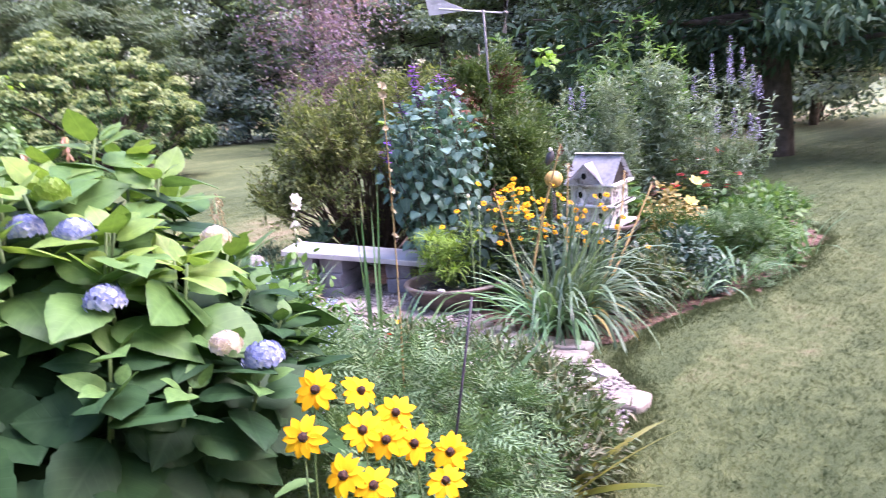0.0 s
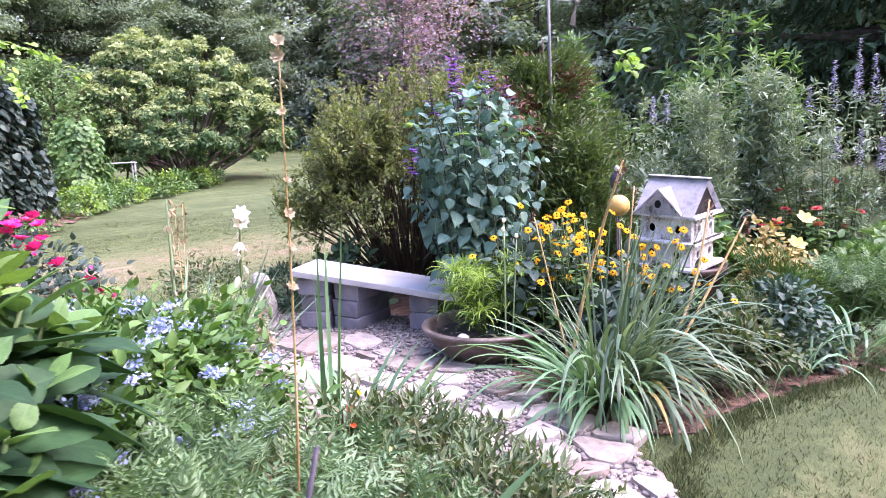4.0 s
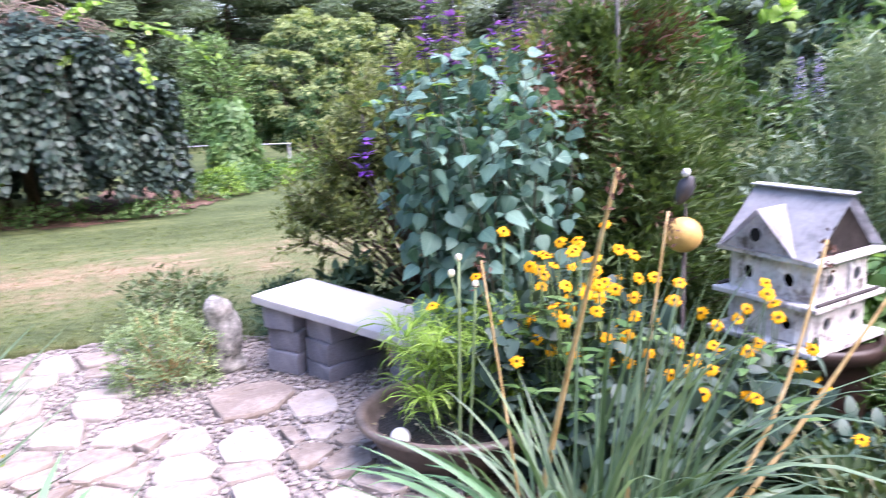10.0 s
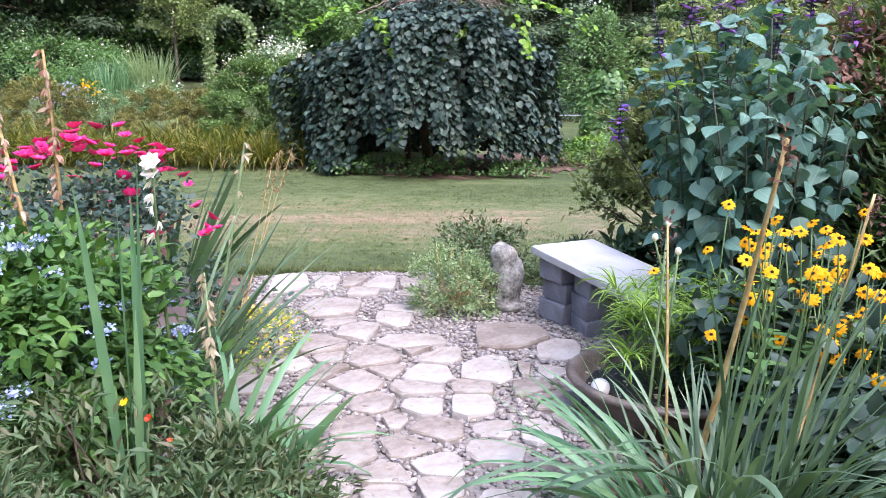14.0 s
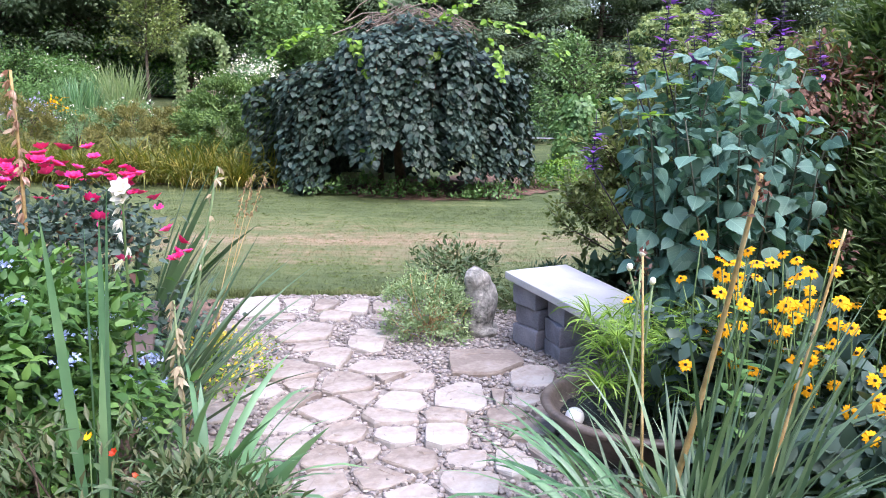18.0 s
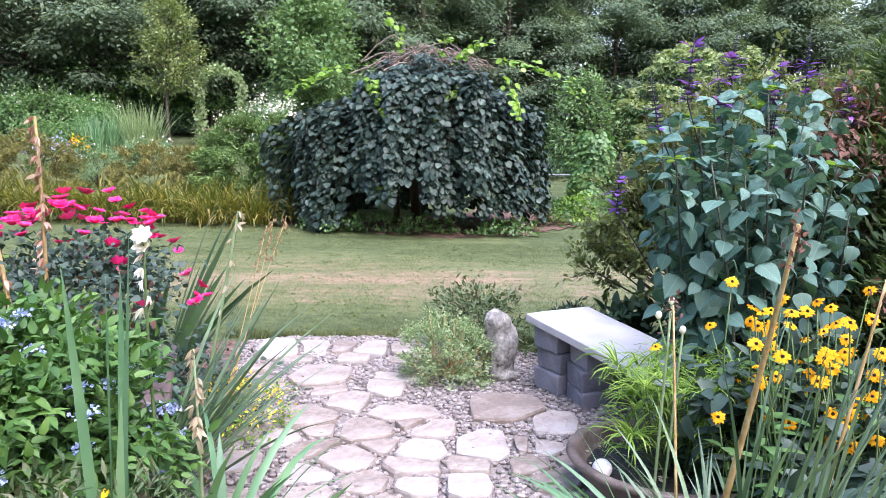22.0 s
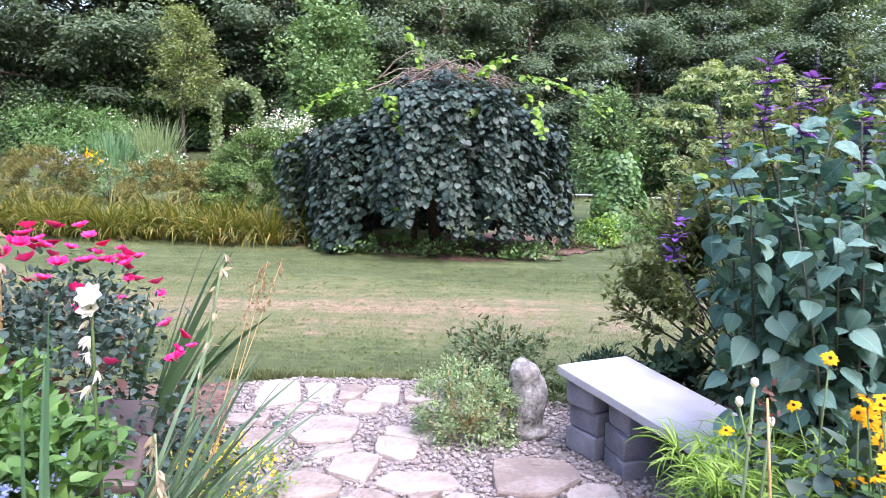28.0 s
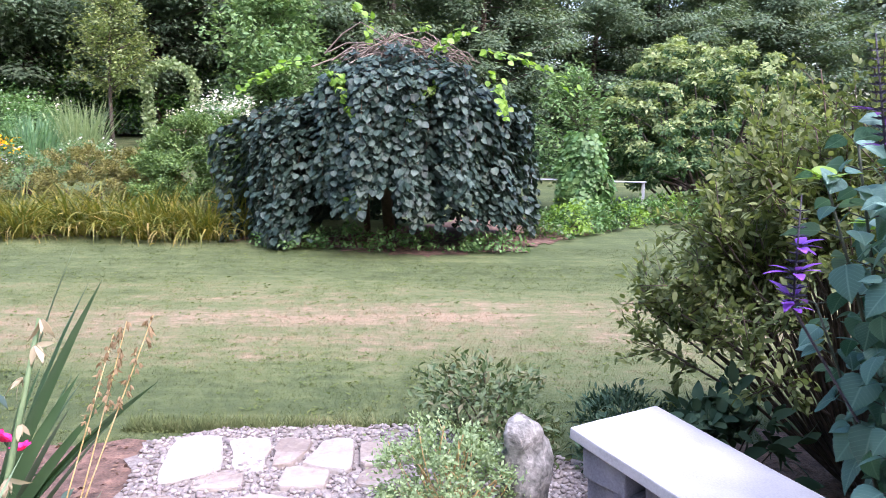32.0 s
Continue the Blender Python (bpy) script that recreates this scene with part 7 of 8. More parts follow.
# ---- beside the bench ----
shrub("pale_herb", (-0.18, 3.36), R3(0.27, 0.26, 0.27), 6500, 0.02, M_PALE, "airy pale green herb with tiny leaves", "plant", KITE, 0.6, M_TANSTALK, 311, 110, 0.1, 0.62, -0.3, stems=60, sr=0.003)
shrub("small_twiggy_shrub", (-0.02, 3.95), R3(0.27, 0.22, 0.3), 2100, 0.045, M_LOWDARK, "small twiggy dark-leaved shrub behind the statue", "shrub", KITE, 0.4, M_TWIG, 312, 36, 0.2, 0.8, 0.0, stems=18, sr=0.005)
shrub("small_evergreen", (0.62, 3.85), R3(0.2, 0.2, 0.22), 1500, 0.05, M_CONIFER, "small dark evergreen beside the bench", "shrub", KITE, 0.3, M_TWIG, 313, 30, 0.18, 0.8, -0.3, stems=10, sr=0.005)
shrub("dark_leaf_shrub", (0.95, 3.55), R3(0.22, 0.25, 0.28), 420, 0.1, M_CONIFER, "dark broad-leaved shrub behind the bench", "shrub", ovate(0.5), 1.0, M_TWIG, 314, 20, 0.2, 0.8, 0.1, stems=10, sr=0.005)

# ---- the left-hand bed ----
BLOOM_SIDE = unit(np.array([-0.4, -0.85, 0.3]))


def hydrangea():
    """A mophead hydrangea: stout stems that end in whorls of young leaves over big drooping ones."""
    rng = np.random.default_rng(321)
    p = plant("hydrangea", (-2.46, 0.74), "large hydrangea with broad leaves and blue mophead flowers", "shrub")
    paths = []
    # leaves part round the flower heads on the side towards the lawn
    heads = ((-0.06, -0.37, 1.16, 0.043, M_HYDBLUE), (-0.13, -0.29, 1.18, 0.04, M_HYDBLUE), (0.27, -0.43, 1.09, 0.036, M_HYDFADE), (-0.09, -0.53, 1.02, 0.042, M_HYDBLUE), (0.18, -0.7, 0.83, 0.046, M_HYDBLUE), (-0.09, -0.36, 1.26, 0.038, M_LIME), (0.09, -0.69, 0.885, 0.034, M_HYDFADE))
    blooms = [np.array(q[:3]) for q in heads]
    old, mid, young = ([], [], [], []), ([], [], [], []), ([], [], [], [])
    for k in range(80):
        a = k * 2.4 + rng.normal() * 0.15
        r = 0.7 * math.sqrt((k + 0.5) / 80)
        g = r / 0.7
        h = 1.31 - 0.62 * g**2.2 + 0.045 * rng.normal()
        out = np.array([math.cos(a), math.sin(a), 0])
        e = out * r + np.array([0, 0, h])
        path = bent(rng, (0.3 * e[0], 0.3 * e[1], 0), e, 0.008, 0.004, 0.04, 6)
        paths.append(path)
        spin = rng.uniform(0, 6.3)
        back = unit(np.array([0.35 * e[0] - e[0], 0.35 * e[1] - e[1], -h]))
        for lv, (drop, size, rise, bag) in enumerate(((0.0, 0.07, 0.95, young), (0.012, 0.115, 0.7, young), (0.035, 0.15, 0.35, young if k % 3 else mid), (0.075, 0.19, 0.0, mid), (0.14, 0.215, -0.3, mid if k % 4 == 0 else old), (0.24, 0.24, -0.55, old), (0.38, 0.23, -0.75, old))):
            # low rim stems take the darker leaves, whose colour holds the shade
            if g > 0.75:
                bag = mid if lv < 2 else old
            c = e + back * drop
            if c[2] < 0.12:
                continue
            for s0 in (0, math.pi):
                th = spin + lv * 1.57 + s0 + rng.normal() * 0.2
                o = np.array([math.cos(th), math.sin(th), 0])
                seat = c + o * (0.02 + 0.5 * size)
                if any(np.dot(seat - b, BLOOM_SIDE) > -0.05 and np.linalg.norm((seat - b) - np.dot(seat - b, BLOOM_SIDE) * BLOOM_SIDE) < 0.03 + 0.1 * size for b in blooms):
                    continue
                bag[0].append(c + o * 0.02)
                bag[1].append(o + out * g * (0.25 if lv < 3 else 0.55) + np.array([0, 0, rise]) + rng.normal(size=3) * 0.14)
                bag[2].append(np.array([0, 0, 1.0]) + out * g * (0.3 if lv < 3 else 1.0) + rng.normal(size=3) * 0.26)
                bag[3].append(size * rng.uniform(0.75, 1.12))
    for bag, name, mat, limit, label in ((old, "leaf", M_HYDSHADE, 300, ""), (mid, "middle_leaf", M_HYDMID, 200, ""), (young, "young_leaf", M_HYDNEW, 300, "bright green young leaf")):
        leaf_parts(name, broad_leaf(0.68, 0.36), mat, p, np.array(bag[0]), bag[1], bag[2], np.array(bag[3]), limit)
    each("stem", [tubes([q], 6) for q in paths], M_GREENSTEM, p)
    for x, y, z, rad, mat in heads:
        n = 200
        o = unit(rng.normal(size=(n, 3)))
        o[:, 2] = np.abs(o[:, 2]) * 0.95 - 0.35
        rough = rng.uniform(0.82, 1.08, (n, 1))
        bits = []
        for t in range(4):
            th = t * 1.57 + rng.uniform(0, 0.4, n)
            s1 = unit(np.cross(o, np.array([0.3, 0.5, 0.8])))
            s2 = np.cross(o, s1)
            bits.append(leaves(KITE, o * rad * rough, s1 * np.cos(th)[:, None] + s2 * np.sin(th)[:, None] + 0.3 * o, o, 0.0125 * rng.uniform(0.7, 1.2, n), 0.85))
        add_np("flower_head", joined(bits), mat, p, "blue mophead flower" if mat is M_HYDBLUE else "faded mophead flower", at=pose(x, y, z))


hydrangea()
coneflowers((-2.245, -0.215), [(x, y, z - 0.15) for x, y, z in [(-0.13, 0.02, 0.86), (-0.05, 0.06, 0.93), (-0.1, -0.06, 0.78), (0.02, 0.0, 0.82), (0.07, -0.02, 0.78), (0.1, 0.08, 0.87), (0.15, -0.03, 0.74), (0.02, -0.13, 0.62), (0.16, -0.11, 0.66), (0.22, -0.08, 0.7), (0.1, -0.18, 0.58), (-0.02, -0.06, 0.72), (0.13, 0.0, 0.82)]], 0.051, "large golden black-eyed coneflowers in full bloom", 331, 0.13, (-0.55, -0.55, 0.62))


def fine_plant(loc, radii, n, label, seed, mat=M_MARI, name="fine_leaved_plant", leaf=0.085, width=0.9, group="", light=None):
    return shrub(name, loc, radii, n // 3, leaf, mat, label, "plant", PINNATE, width, M_GREENSTEM, seed, 60, 0.14, 0.8, -0.1, stems=20, sr=0.004, group=group, light=light)


fine_plant((-1.72, 0.28), R3(0.36, 0.3, 0.36), 4200, "ferny-leaved marigold plant before it flowers", 341, group="marigold plants")
fine_plant((-1.42, 0.2), R3(0.34, 0.3, 0.3), 3600, "ferny-leaved marigold plant before it flowers", 342, group="marigold plants")
fine_plant((-1.5, 0.62), R3(0.36, 0.34, 0.36), 4200, "ferny-leaved marigold plant before it flowers", 343, group="marigold plants")
fine_plant((-1.8, -0.08), R3(0.28, 0.24, 0.28), 2400, "ferny-leaved marigold plant before it flowers", 344, group="marigold plants")
for k, (x, y, r, h) in enumerate(((-0.72, 0.62, 0.24, 0.2), (-0.82, 0.25, 0.24, 0.2), (-0.66, 0.95, 0.2, 0.2), (-1.05, -0.02, 0.2, 0.15), (-1.15, 0.45, 0.32, 0.22), (-1.0, 0.95, 0.3, 0.26), (-1.35, 0.65, 0.3, 0.25), (-1.25, 0.15, 0.26, 0.18), (-0.98, 0.3, 0.3, 0.24), (-1.28, -0.02, 0.24, 0.2))):
    shrub("low_reddish_plant", (x, y), R3(r, r * 0.9, h), 2200, 0.05, M_LOWDARK, "low bushy plant with olive and reddish leaves", "plant", KITE, 0.27, M_TWIG, 350 + k, 36, 0.18, 0.8, -0.1, stems=16, sr=0.004, group="low reddish plants")
rf_rng = np.random.default_rng(360)
for k, (x, y, z, mat, nm) in enumerate(((-0.92, 0.98, 0.36, M_REDFL, "scarlet"), (-0.88, 1.02, 0.28, M_REDFL, "scarlet"), (-1.1, 0.55, 0.40, M_PALEYELLOW, "yellow"), (-0.94, 0.9, 0.44, M_YELLOW, "orange"))):
    w = plant("small_flower", (x, y), nm + " blossom on a thin stem in the low plants", "flower")
    rf = round_flower(rf_rng, 7, 0.016, 0.6, 1)
    part("flower", mesh_np("blossom", rf[0], rf[1], mat, rf[2]), None, w, at=pose(0, 0, z, 40, -20, 0))
    add_np("stem", tubes([bent(rf_rng, (0, 0, 0), (0, 0, z), 0.003, 0.002)], 4), M_GREENSTEM, w)


def mist_bush(loc, radii, n, seed, label, group):
    """Fresh green leaves in whorls with flat heads of small blue flowers on top."""
    rng = np.random.default_rng(seed)
    p = shrub("blue_mist_bush", loc, radii, int(n * 1.5), 0.064, M_MISTLEAF, label, "plant", ovate(0.5, 0.3, tip=0.01), 0.8, M_GREENSTEM, seed, 90, 0.14, 0.82, 0.15, stems=26, sr=0.005, group=group)
    h = radii[2] * 0.6
    for k in range(80):
        o = unit(rng.normal(size=3))
        o[2] = abs(o[2]) * 0.9
        c = o * radii * rng.uniform(1.12, 1.26) + np.array([0, 0, h])
        m = 46
        q = c + rng.normal(size=(m, 3)) * np.array([0.017, 0.017, 0.006])
        tagged(add_np("flower_head", leaves(KITE, q, rng.normal(size=(m, 3)) + np.array([0, 0, 0.6]), np.array([0, 0, 1]) + rng.normal(size=(m, 3)) * 0.4, 0.0145, 0.9), M_MISTBLUE, p, "powder-blue flower head"), kind="stuff")


mist_bush((-1.6, 1.35), R3(0.5, 0.48, 0.47), 6200, 371, "bright green bush dotted with powder-blue flowers", "mist bushes")
mist_bush((-1.95, 1.05), R3(0.4, 0.4, 0.42), 3800, 372, "bright green bush dotted with powder-blue flowers", "mist bushes")


def rose_bush():
    rng = np.random.default_rng(381)
    p = shrub("rose_bush", (-1.78, 2.35), R3(0.55, 0.5, 0.58), 8500, 0.04, M_ROSE, "rose bush covered in bright pink blooms", "shrub", ovate(0.6, 0.2, tip=0.06), 1.0, M_TWIG, 381, 70, 0.17, 0.8, 0.1, stems=24, sr=0.006)
    tagged(add_np("bronze_shoot", fill_leaves(rng, ovate(0.6), 260, R3(0.5, 0.45, 0.45), 0.05, 30, 0.2, 0.9, 0.0)[0:3], M_DEADLEAF, p, "bronze young shoots", at=pose(0, 0, 0.34)), kind="stuff")
    fl = round_flower(rng, 9, 0.042, 0.6, 4)
    me = mesh_np("rose_head", fl[0], fl[1], M_PINK, fl[2])
    for k in range(84):
        a = rng.uniform(0, 6.3)
        rr = math.sqrt(rng.random()) * (1 if k % 3 else 0.6)
        z = 0.42 + 0.6 * math.sqrt(max(0.05, 1 - rr * rr)) + 0.1 * rng.random()
        s0 = rng.uniform(0.7, 1.15)
        part("rose", me, None, p, at=Matrix.Translation((0.56 * rr * math.cos(a), 0.5 * rr * math.sin(a), z)) @ pose(0, 0, 0, rng.normal() * 20, rng.normal() * 20, 0) @ Matrix.Scale(s0, 4))


rose_bush()


def sword_fan(loc, n, length, width, label, seed, lean=(0.0, 0.25), az=(0, 6.28), mat=None, arch=0.3, spread=0.05):
    rng = np.random.default_rng(seed)
    p = plant("sword_leaf_plant", loc, label, "plant")
    each("blade", straps(rng, (0, 0, 0), n, length, width, lean, arch, spread, 6, az, True), mat or M_IRIS, p)
    return p


sword_fan((-0.98, 1.0), 5, 1.02, 0.024, "upright fan of sword-shaped leaves", 391, (0.0, 0.08), arch=0.08, spread=0.03)
sword_fan((-0.8, 1.2), 38, 0.6, 0.036, "clump of sword leaves leaning over the stones", 392, (0.15, 0.95), (-3.0, 2.2), arch=1.5, spread=0.1)
sword_fan((-1.72, 2.95), 12, 1.05, 0.06, "fan of broad dark sword leaves", 393, (0.22, 0.7), (-0.35, 0.45), M_SWORDDARK, 0.3, 0.05)
sword_fan((-1.8, 3.0), 5, 0.75, 0.06, "fan of broad dark sword leaves", 398, (0.0, 0.35), (-0.9, 0.9), M_SWORDDARK, 0.3, 0.05)
sword_fan((-1.2, 1.72), 46, 0.86, 0.018, "sheaf of narrow grassy leaves", 394, (0.25, 0.85), (-0.5, 0.9), M_STRAP, 0.45, 0.07)
sword_fan((-1.9, 0.75), 6, 0.85, 0.03, "upright fan of sword-shaped leaves", 395, (0.0, 0.2), arch=0.15)
sword_fan((-1.25, 0.35), 7, 0.6, 0.03, "clump of sword leaves leaning over the stones", 396, (0.1, 0.7), arch=0.5)
sword_fan((-1.3, -0.1), 8, 0.5, 0.032, "clump of sword leaves lying over the path", 397, (0.7, 1.2), (-1.6, 0.6), M_DAYLILY, 0.6, 0.05)


def flower_stalk(loc, top, mat, label, seed, blooms, bloom_mat, size=0.05, name="gladiolus_stalk", stem_r=0.008, wilt=0.0):
    """An upright stalk with florets up one side, the lower ones folded and hanging."""
    rng = np.random.default_rng(seed)
    p = plant(name, loc, label, "flower")
    e = np.array(top) - np.array([loc[0], loc[1], 0.012])
    path = bent(rng, (0, 0, 0), e, stem_r, stem_r * 0.4, 0.03, 8)
    add_np("stem", tubes([path], 6), mat, p, smooth=True)
    for k, f in enumerate(blooms):
        c = np.array([np.interp(f, np.linspace(0, 1, 8), [w[i] for w, _ in path]) for i in range(3)])
        shut = (k >= 2 or bloom_mat is not M_WHITEPETAL) and rng.random() < wilt
        if shut:
            L = size * (1.5 if bloom_mat is M_WHITEPETAL else 1.1) * rng.uniform(0.75, 1.2)
            way = unit(np.array([rng.normal(), -abs(rng.normal()) - 0.3, 0]))
            d = way * 0.55 + np.array([0, 0, -0.75]) + 0.28 * rng.normal(size=(6, 3))
            bits = leaves(ovate(0.3, 0.4, tip=0.12), np.tile(c + way * 0.008, (6, 1)), d, way + 0.6 * rng.normal(size=(6, 3)), L * rng.uniform(0.6, 1.0, 6))
            tagged(add_np("floret", bits, bloom_mat, p, "wilted hanging floret"), kind="stuff")
            continue
        rf = round_flower(rng, 7, size * (1.15 if k < 2 else rng.uniform(0.7, 1.0)), 0.55, 2)
        m = pose(0, 0, 0, rng.uniform(45, 70), 0, 0)
        part("floret", mesh_np("floret", rf[0], rf[1], bloom_mat, rf[2]), None, p, at=Matrix.Translation(c) @ pose(0, 0, 0, 0, 0, rng.uniform(-70, 70)) @ m)
    return p


flower_stalk((-1.02, 1.46), (-1.05, 1.39, 1.03), M_GREENSTEM, "white gladiolus with wilting lower blooms", 401, (1.0, 0.97, 0.94, 0.9, 0.86, 0.81, 0.77), M_WHITEPETAL, 0.034, wilt=1.0)
flower_stalk((-1.15, 1.9), (-1.0, 2.14, 1.06), M_PALE, "withered cream gladiolus stalk", 402, (1.0, 0.96, 0.91, 0.84, 0.76, 0.68), M_TAN, 0.04, stem_r=0.012, wilt=1.1)
for k, (tx, ty, tz) in enumerate(((-0.9, 2.3, 1.02), (-0.85, 2.32, 1.03), (-0.93, 2.3, 0.99))):
    flower_stalk((-1.1 + 0.02 * k, 1.85), (tx, ty, tz), M_TANSTALK, "thin dried flower stalk with seed tips", 403 + 60 * k, tuple(0.84 + 0.01 * q for q in range(17)), M_TANSEED, 0.018, stem_r=0.003, wilt=1.1)
flower_stalk((-0.9, 1.42), (-0.95, 1.5, 0.66), M_PALE, "short withered tan gladiolus stalk", 404, (1.0, 0.95, 0.9, 0.86, 0.82, 0.77, 0.72, 0.67, 0.62, 0.57), M_TAN, 0.05, wilt=0.95)
flower_stalk((-1.85, 2.05), (-1.76, 2.05, 1.42), M_TANSTALK, "tall withered reddish gladiolus stalk", 405, tuple(0.6 + 0.025 * k for k in range(17)), M_SALMON, 0.052, wilt=1.1, stem_r=0.013)
flower_stalk((-1.75, 1.9), (-1.98, 2.0, 1.36), M_TANSTALK, "tall withered reddish gladiolus stalk", 406, tuple(0.6 + 0.025 * k for k in range(17)), M_SALMON, 0.052, wilt=1.1, stem_r=0.013)
flower_stalk((-1.55, 0.34), (-1.5, 0.31, 1.47), M_TANSTALK, "thin bare dried stalk", 407, (1.0, 0.98, 0.94, 0.9, 0.85, 0.8, 0.75, 0.7, 0.64), M_TAN, 0.018, stem_r=0.004)
shrub("yellow_coreopsis", (-1.1, 2.42), R3(0.22, 0.2, 0.16), 900, 0.024, M_LIME, "small mound of yellow star flowers", "flower", KITE, 0.5, M_GREENSTEM, 411, 24, 0.2, 0.8, 0.0, stems=10, sr=0.003, light=(M_COREOPSIS, 480, -0.1))
shrub("bright_border_plant", (-2.5, 2.2), R3(0.6, 0.6, 0.5), 2600, 0.085, M_LIME, "bright lime-green leafy border plant", "plant", ovate(0.5), 1.0, M_GREENSTEM, 412, 50, 0.17, stems=16)
shrub("bright_border_plant", (-3.2, 1.4), R3(0.6, 0.6, 0.5), 2200, 0.085, M_BUSH, "bright green leafy border plant", "plant", ovate(0.5), 1.0, M_GREENSTEM, 413, 50, 0.17, stems=16)

# ---- flagstones, pebbles and grass ----
frng = np.random.default_rng(421)
stones = FLAGS_FAR + [q for q in FLAGS_NEAR if q[1] > 0.7] + [(-0.3, 0.36, 0.3, 0.24), (-0.6, 0.16, 0.28, 0.2), (-0.02, 0.6, 0.26, 0.24), (-0.9, 0.05, 0.22, 0.14), (-0.42, 0.56, 0.24, 0.22)]
for k in range(260):
    x, y = frng.uniform(-1.35, 0.4), frng.uniform(-0.1, 4.15)
    far = y > 2.6
    gap = 0.17 if far else 0.12
    if inside(x, y, PATIO) and not (far and x > -0.4) and not any(abs(x - a) < gap and abs(y - b) < gap for a, b, *_ in stones):
        stones.append((x, y, frng.uniform(0.15, 0.24), frng.uniform(0.14, 0.22)))
for x, y, outline in stone_outlines(stones):
    part("flagstone", flag_bm(frng, [(a - x, b - y) for a, b in outline], frng.uniform(0.01, 0.026)), M_FLAG, patio, at=pose(x, y, 0.03))


def pebbles():
    """River pebbles filling the joints."""
    rng = np.random.default_rng(431)
    ico = bmesh.new()
    bmesh.ops.create_icosphere(ico, subdivisions=1, radius=1.0)
    iv = np.array([v.co for v in ico.verts])
    it = np.array([[v.index for v in f.verts] for f in ico.faces])
    ico.free()
    pts = []
    while len(pts) < 14000:
        x, y = rng.uniform(-1.8, 1.0), rng.uniform(-0.25, 4.4)
        if inside(x, y, PATIO):
            pts.append((x, y))
    n = len(pts)
    s = rng.uniform(0.007, 0.0165, (n, 1)) * np.array([1, 1, 0.6]) * rng.uniform(0.7, 1.4, (n, 3))
    a = rng.uniform(0, 6.3, n)
    c, sn = np.cos(a), np.sin(a)
    v = iv[None] * s[:, None]
    v = v + 0.12 * s.mean(1)[:, None, None] * rng.normal(size=(n, len(iv), 3))
    vx = v[..., 0] * c[:, None] - v[..., 1] * sn[:, None]
    vy = v[..., 0] * sn[:, None] + v[..., 1] * c[:, None]
    P0 = np.array(pts)
    V = np.stack([vx + P0[:, :1], vy + P0[:, 1:], v[..., 2] + 0.028 + 0.004 * rng.random((n, 1))], -1)
    T = it[None] + (np.arange(n) * len(iv))[:, None, None]
    single("pebbles", mesh_np("pebbles", V.reshape(-1, 3), T.reshape(-1, 3), M_PEBBLE, smooth=True), None, "grey and buff river pebbles between the flagstones", "pebbles", "stuff")


pebbles()


def grass():
    """Short blades over the lawn, thickest near the beds, with longer tufts along their edges."""
    rng = np.random.default_rng(441)
    n = 520000
    k = n * 2 // 5
    far, across = -3.2 + 19 * rng.random(k) ** 2.0, rng.random(k)
    x = np.concatenate([rng.uniform(-6.5, 6.5, n - k), far])
    y = np.concatenate([4.1 + 7.5 * rng.random(n - k) ** 1.5, -1.8 + 3.4 * across + np.maximum(0, far - 3.5) * (across - 0.3) * 1.1])
    # the blades thin out gradually at the margins
    x[n - k :] += rng.normal(size=k) * 0.6
    y[n - k :] += rng.normal(size=k) * 0.4
    # tufts: blades gather round chosen spots
    tx, ty = rng.integers(0, len(x), 5200), rng.integers(0, 5200, 60000)
    cx, cy = x[tx][ty] + rng.normal(size=60000) * 0.02, y[tx][ty] + rng.normal(size=60000) * 0.02
    ex = rng.uniform(-1.8, 0.4, 9000)
    ey = 4.3 + np.abs(rng.normal(size=9000)) * 0.07
    # longer blades along the front of the mulched bed
    line = np.array([(-1.3, -0.22), (-0.66, -0.1), (-0.27, 0.03), (0.1, 0.36), (0.55, 0.4), (1.0, 0.34), (1.75, 0.18), (2.6, 0.05), (3.8, 0.11), (5.0, 0.75)])
    seg = rng.integers(0, len(line) - 1, 15000)
    lf = rng.random((15000, 1))
    lp = line[seg] * (1 - lf) + line[seg + 1] * lf + np.stack([rng.normal(size=15000) * 0.03, -np.abs(rng.normal(size=15000)) * 0.06 + 0.03], 1)
    size = np.concatenate([np.concatenate([rng.uniform(0.01, 0.024, n - k), rng.uniform(0.013, 0.034, k)]), rng.uniform(0.018, 0.032, 60000), rng.uniform(0.03, 0.075, 9000), rng.uniform(0.02, 0.045, 15000)])
    x, y = np.concatenate([x, cx, ex, lp[:, 0]]), np.concatenate([y, cy, ey, lp[:, 1]])
    ok = np.array([not (inside(a, b, BED_LEFT) or inside(a, b, BED_RIGHT) or inside(a, b, PATIO) or inside(a, b, BED_BACK)) for a, b in zip(x, y)])
    ok[-15000:] = True
    x, y, size = x[ok], y[ok], size[ok]
    z = np.array([ground_z(a, b) for a, b in zip(x, y)])
    m = len(x)
    p = np.stack([x, y, z], 1)
    d = np.stack([rng.normal(size=m) * 0.6, rng.normal(size=m) * 0.6, np.ones(m)], 1)
    tmpl = (np.array([[0, 0.5, 0], [0, -0.5, 0], [1, 0, 0.15]]), np.array([[0, 1, 2]]))
    v, f, u = leaves(tmpl, p, d, rng.normal(size=(m, 3)), size, 0.16)
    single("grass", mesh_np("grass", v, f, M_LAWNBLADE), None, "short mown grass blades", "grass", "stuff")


grass()


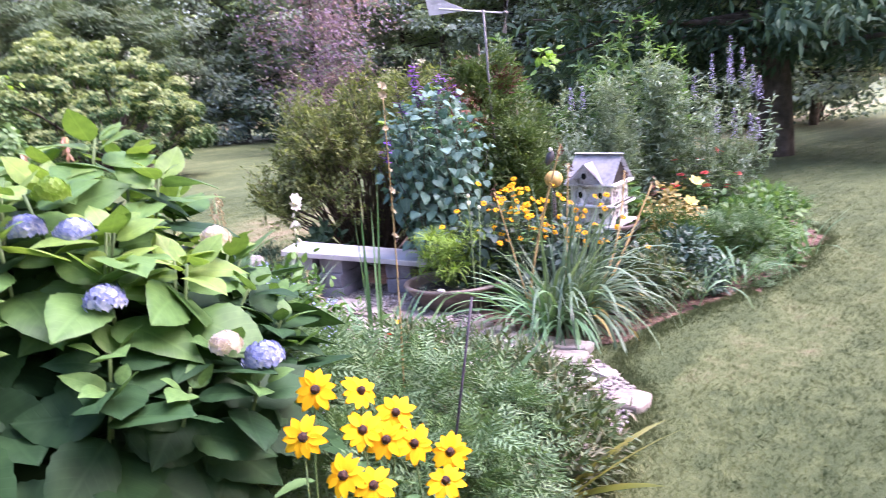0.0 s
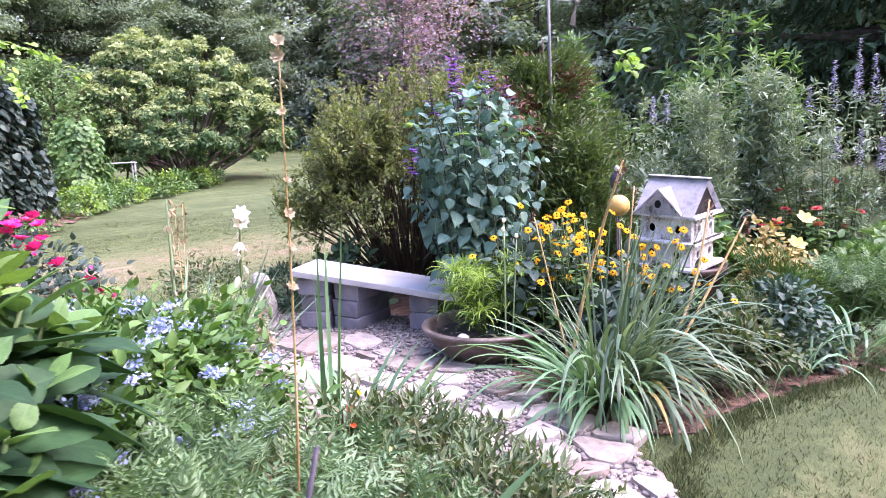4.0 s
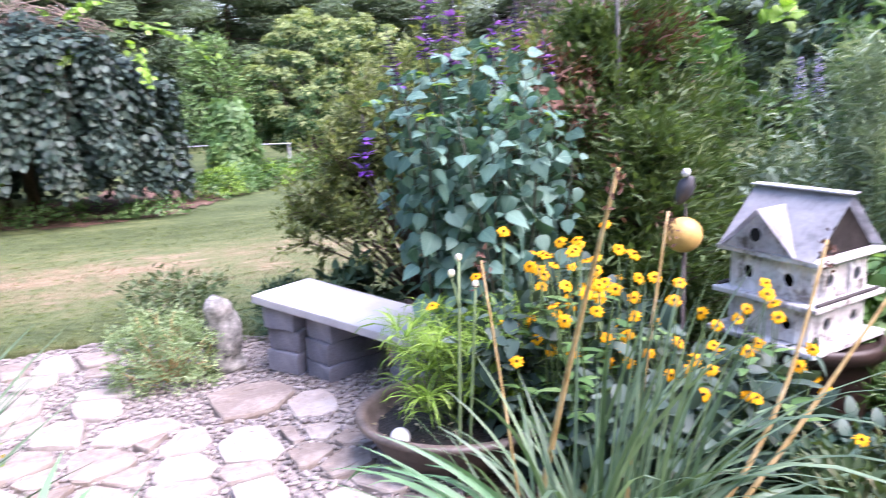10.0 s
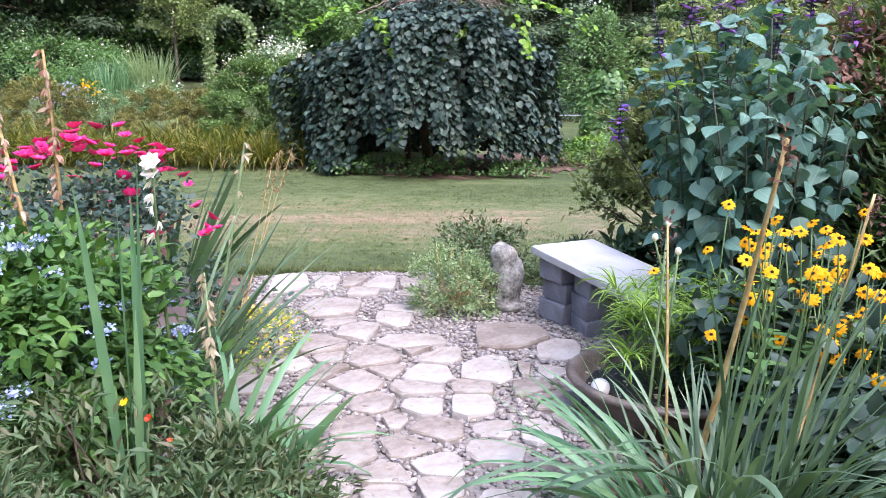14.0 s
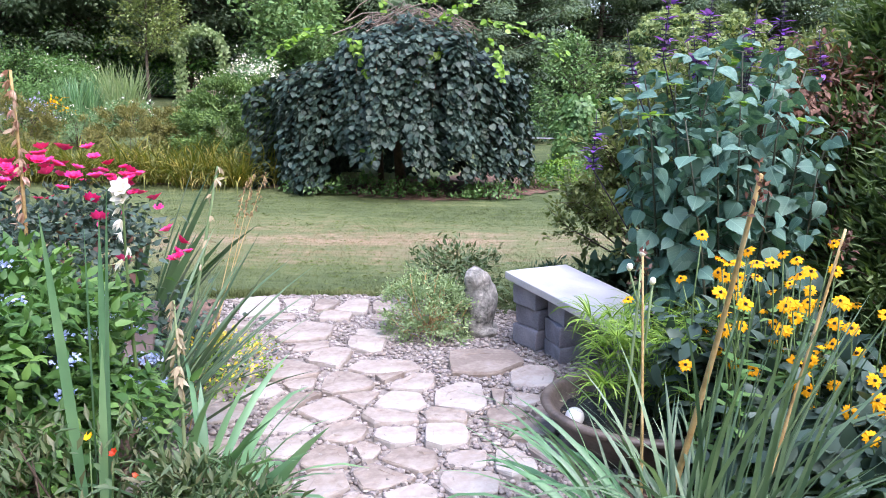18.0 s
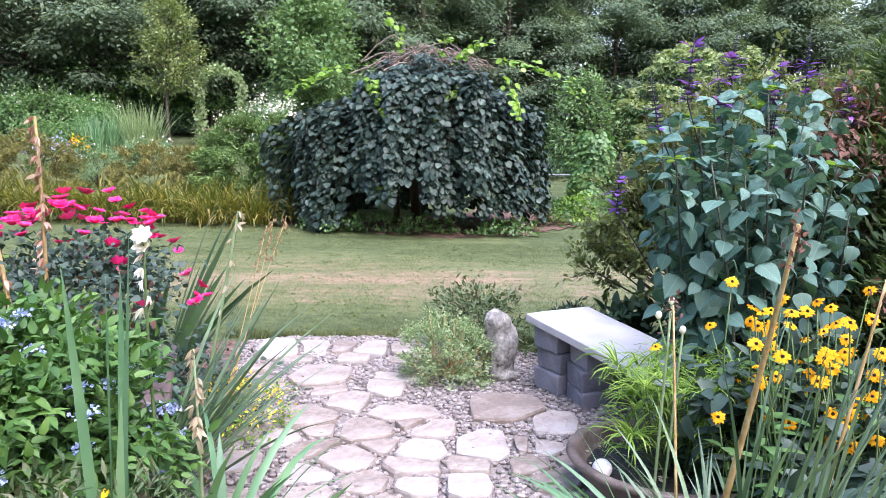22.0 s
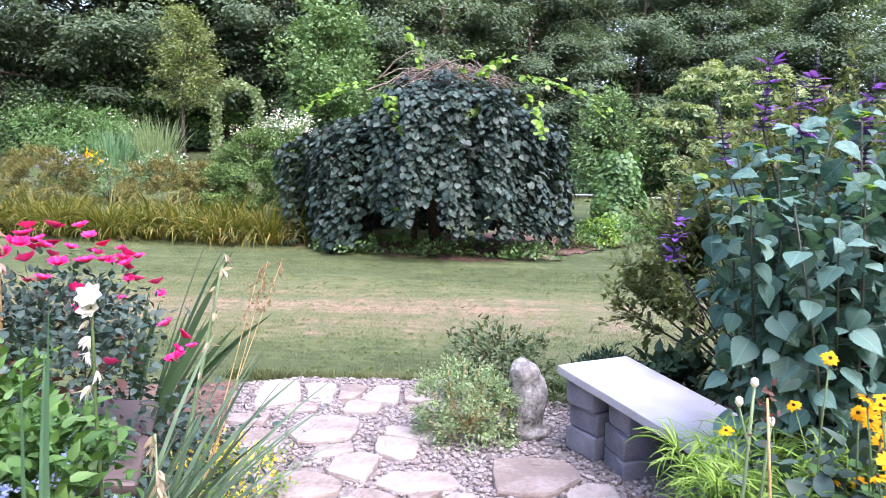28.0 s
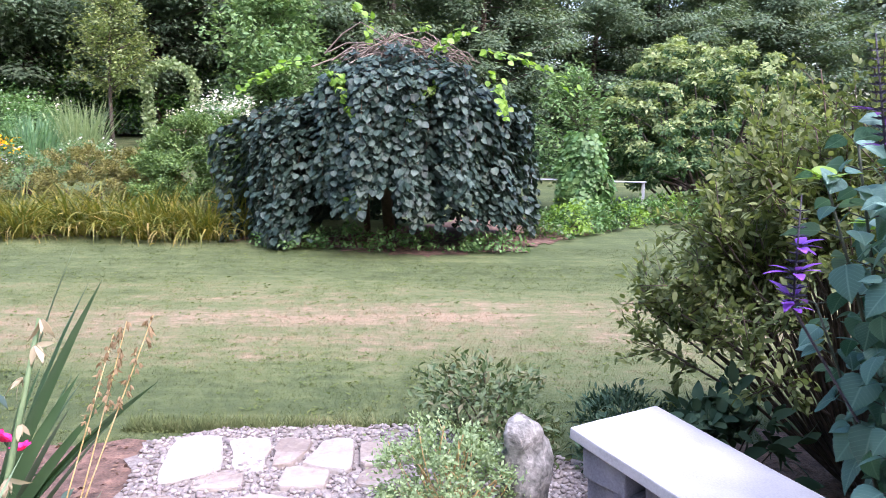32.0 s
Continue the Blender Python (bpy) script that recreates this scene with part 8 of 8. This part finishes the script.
def lawn_weeds():
    """Low broad-leaved rosettes that mottle the mown grass, in loose drifts."""
    rng = np.random.default_rng(447)
    drift = np.stack([rng.uniform(-6.0, 4.5, 150), 4.2 + 6.6 * rng.random(150) ** 1.3], 1)
    q = drift[rng.integers(0, 150, 2600)] + rng.normal(size=(2600, 2)) * np.array([0.5, 0.24])
    q = [(a, b) for a, b in q if b > 4.2 and not (6.4 < b < 7.7 and rng.random() < 0.7) and not any(inside(a, b, o) for o in (BED_LEFT, BED_RIGHT, PATIO, BED_BACK))]
    c = np.array([(a, b, ground_z(a, b) + 0.008) for a, b in q]).repeat(6, axis=0)
    m = len(c)
    a = rng.uniform(0, 6.3, m)
    d = np.stack([np.cos(a), np.sin(a), rng.uniform(0.15, 0.7, m)], 1)
    v, f, u = leaves(KITE, c + 0.012 * rng.normal(size=(m, 3)) * np.array([1, 1, 0]), d, np.array([0, 0, 1.0]) + 0.3 * rng.normal(size=(m, 3)), rng.uniform(0.012, 0.03, m), 0.6)
    single("lawn_weeds", mesh_np("lawn_weeds", v, f, M_WEED, u), None, "low green broad-leaved weeds in the mown lawn", "weed", "stuff")


lawn_weeds()


def mulch():
    """Bark chips and dead leaves lying on the mulched beds."""
    rng = np.random.default_rng(451)
    pts = []
    for poly, (x0, x1, y0, y1), n in ((BED_RIGHT, (0.2, 5.0, -0.05, 1.6), 3600), (BED_LEFT, (-2.2, -0.8, -0.4, 4.1), 1800)):
        q = rng.uniform((x0, y0), (x1, y1), (n, 2))
        pts += [(a, b) for a, b in q if inside(a, b, poly) and not inside(a, b, PATIO)]
    n = len(pts)
    p = np.array([(a, b, 0.02 + 0.012 * rng.random()) for a, b in pts])
    d = rng.normal(size=(n, 3)) * np.array([1, 1, 0.25])
    v, f, u = leaves(KITE, p, d, np.array([0, 0, 1]) + 0.5 * rng.normal(size=(n, 3)), rng.uniform(0.015, 0.05, n), 0.5)
    single("mulch_chips", mesh_np("mulch_chips", v, f, M_CHIP), None, "brown bark chips and fallen leaves on the bed", "mulch", "stuff")


mulch()
rs = np.random.default_rng(461)
stake = plant("plant_stake", (-2.02, -0.16), "thin black plant stake among the low plants", "stake")
add_np("rod", tubes([bent(rs, (0, 0, 0), (0.2, -0.08, 0.88), 0.004, 0.004, 0.004, 4)], 6), M_DARKSTEM, stake)

lit = np.random.default_rng(471)
ang, rr = lit.uniform(0, 6.3, 90), 0.3 * np.sqrt(lit.random(90))
q = np.stack([0.68 + rr * np.cos(ang), 1.86 + rr * np.sin(ang), 0.162 + 0.006 * lit.random(90)], 1)
single("leaf_litter", mesh_np("leaf_litter", *leaves(KITE, q, lit.normal(size=(90, 3)) * np.array([1, 1, 0.3]), np.array([0, 0, 1]) + 0.4 * lit.normal(size=(90, 3)), lit.uniform(0.01, 0.035, 90), 0.4)[:2], M_TAN), None, "pale dry leaf litter on the bowl's soil", "leaf litter", "stuff")
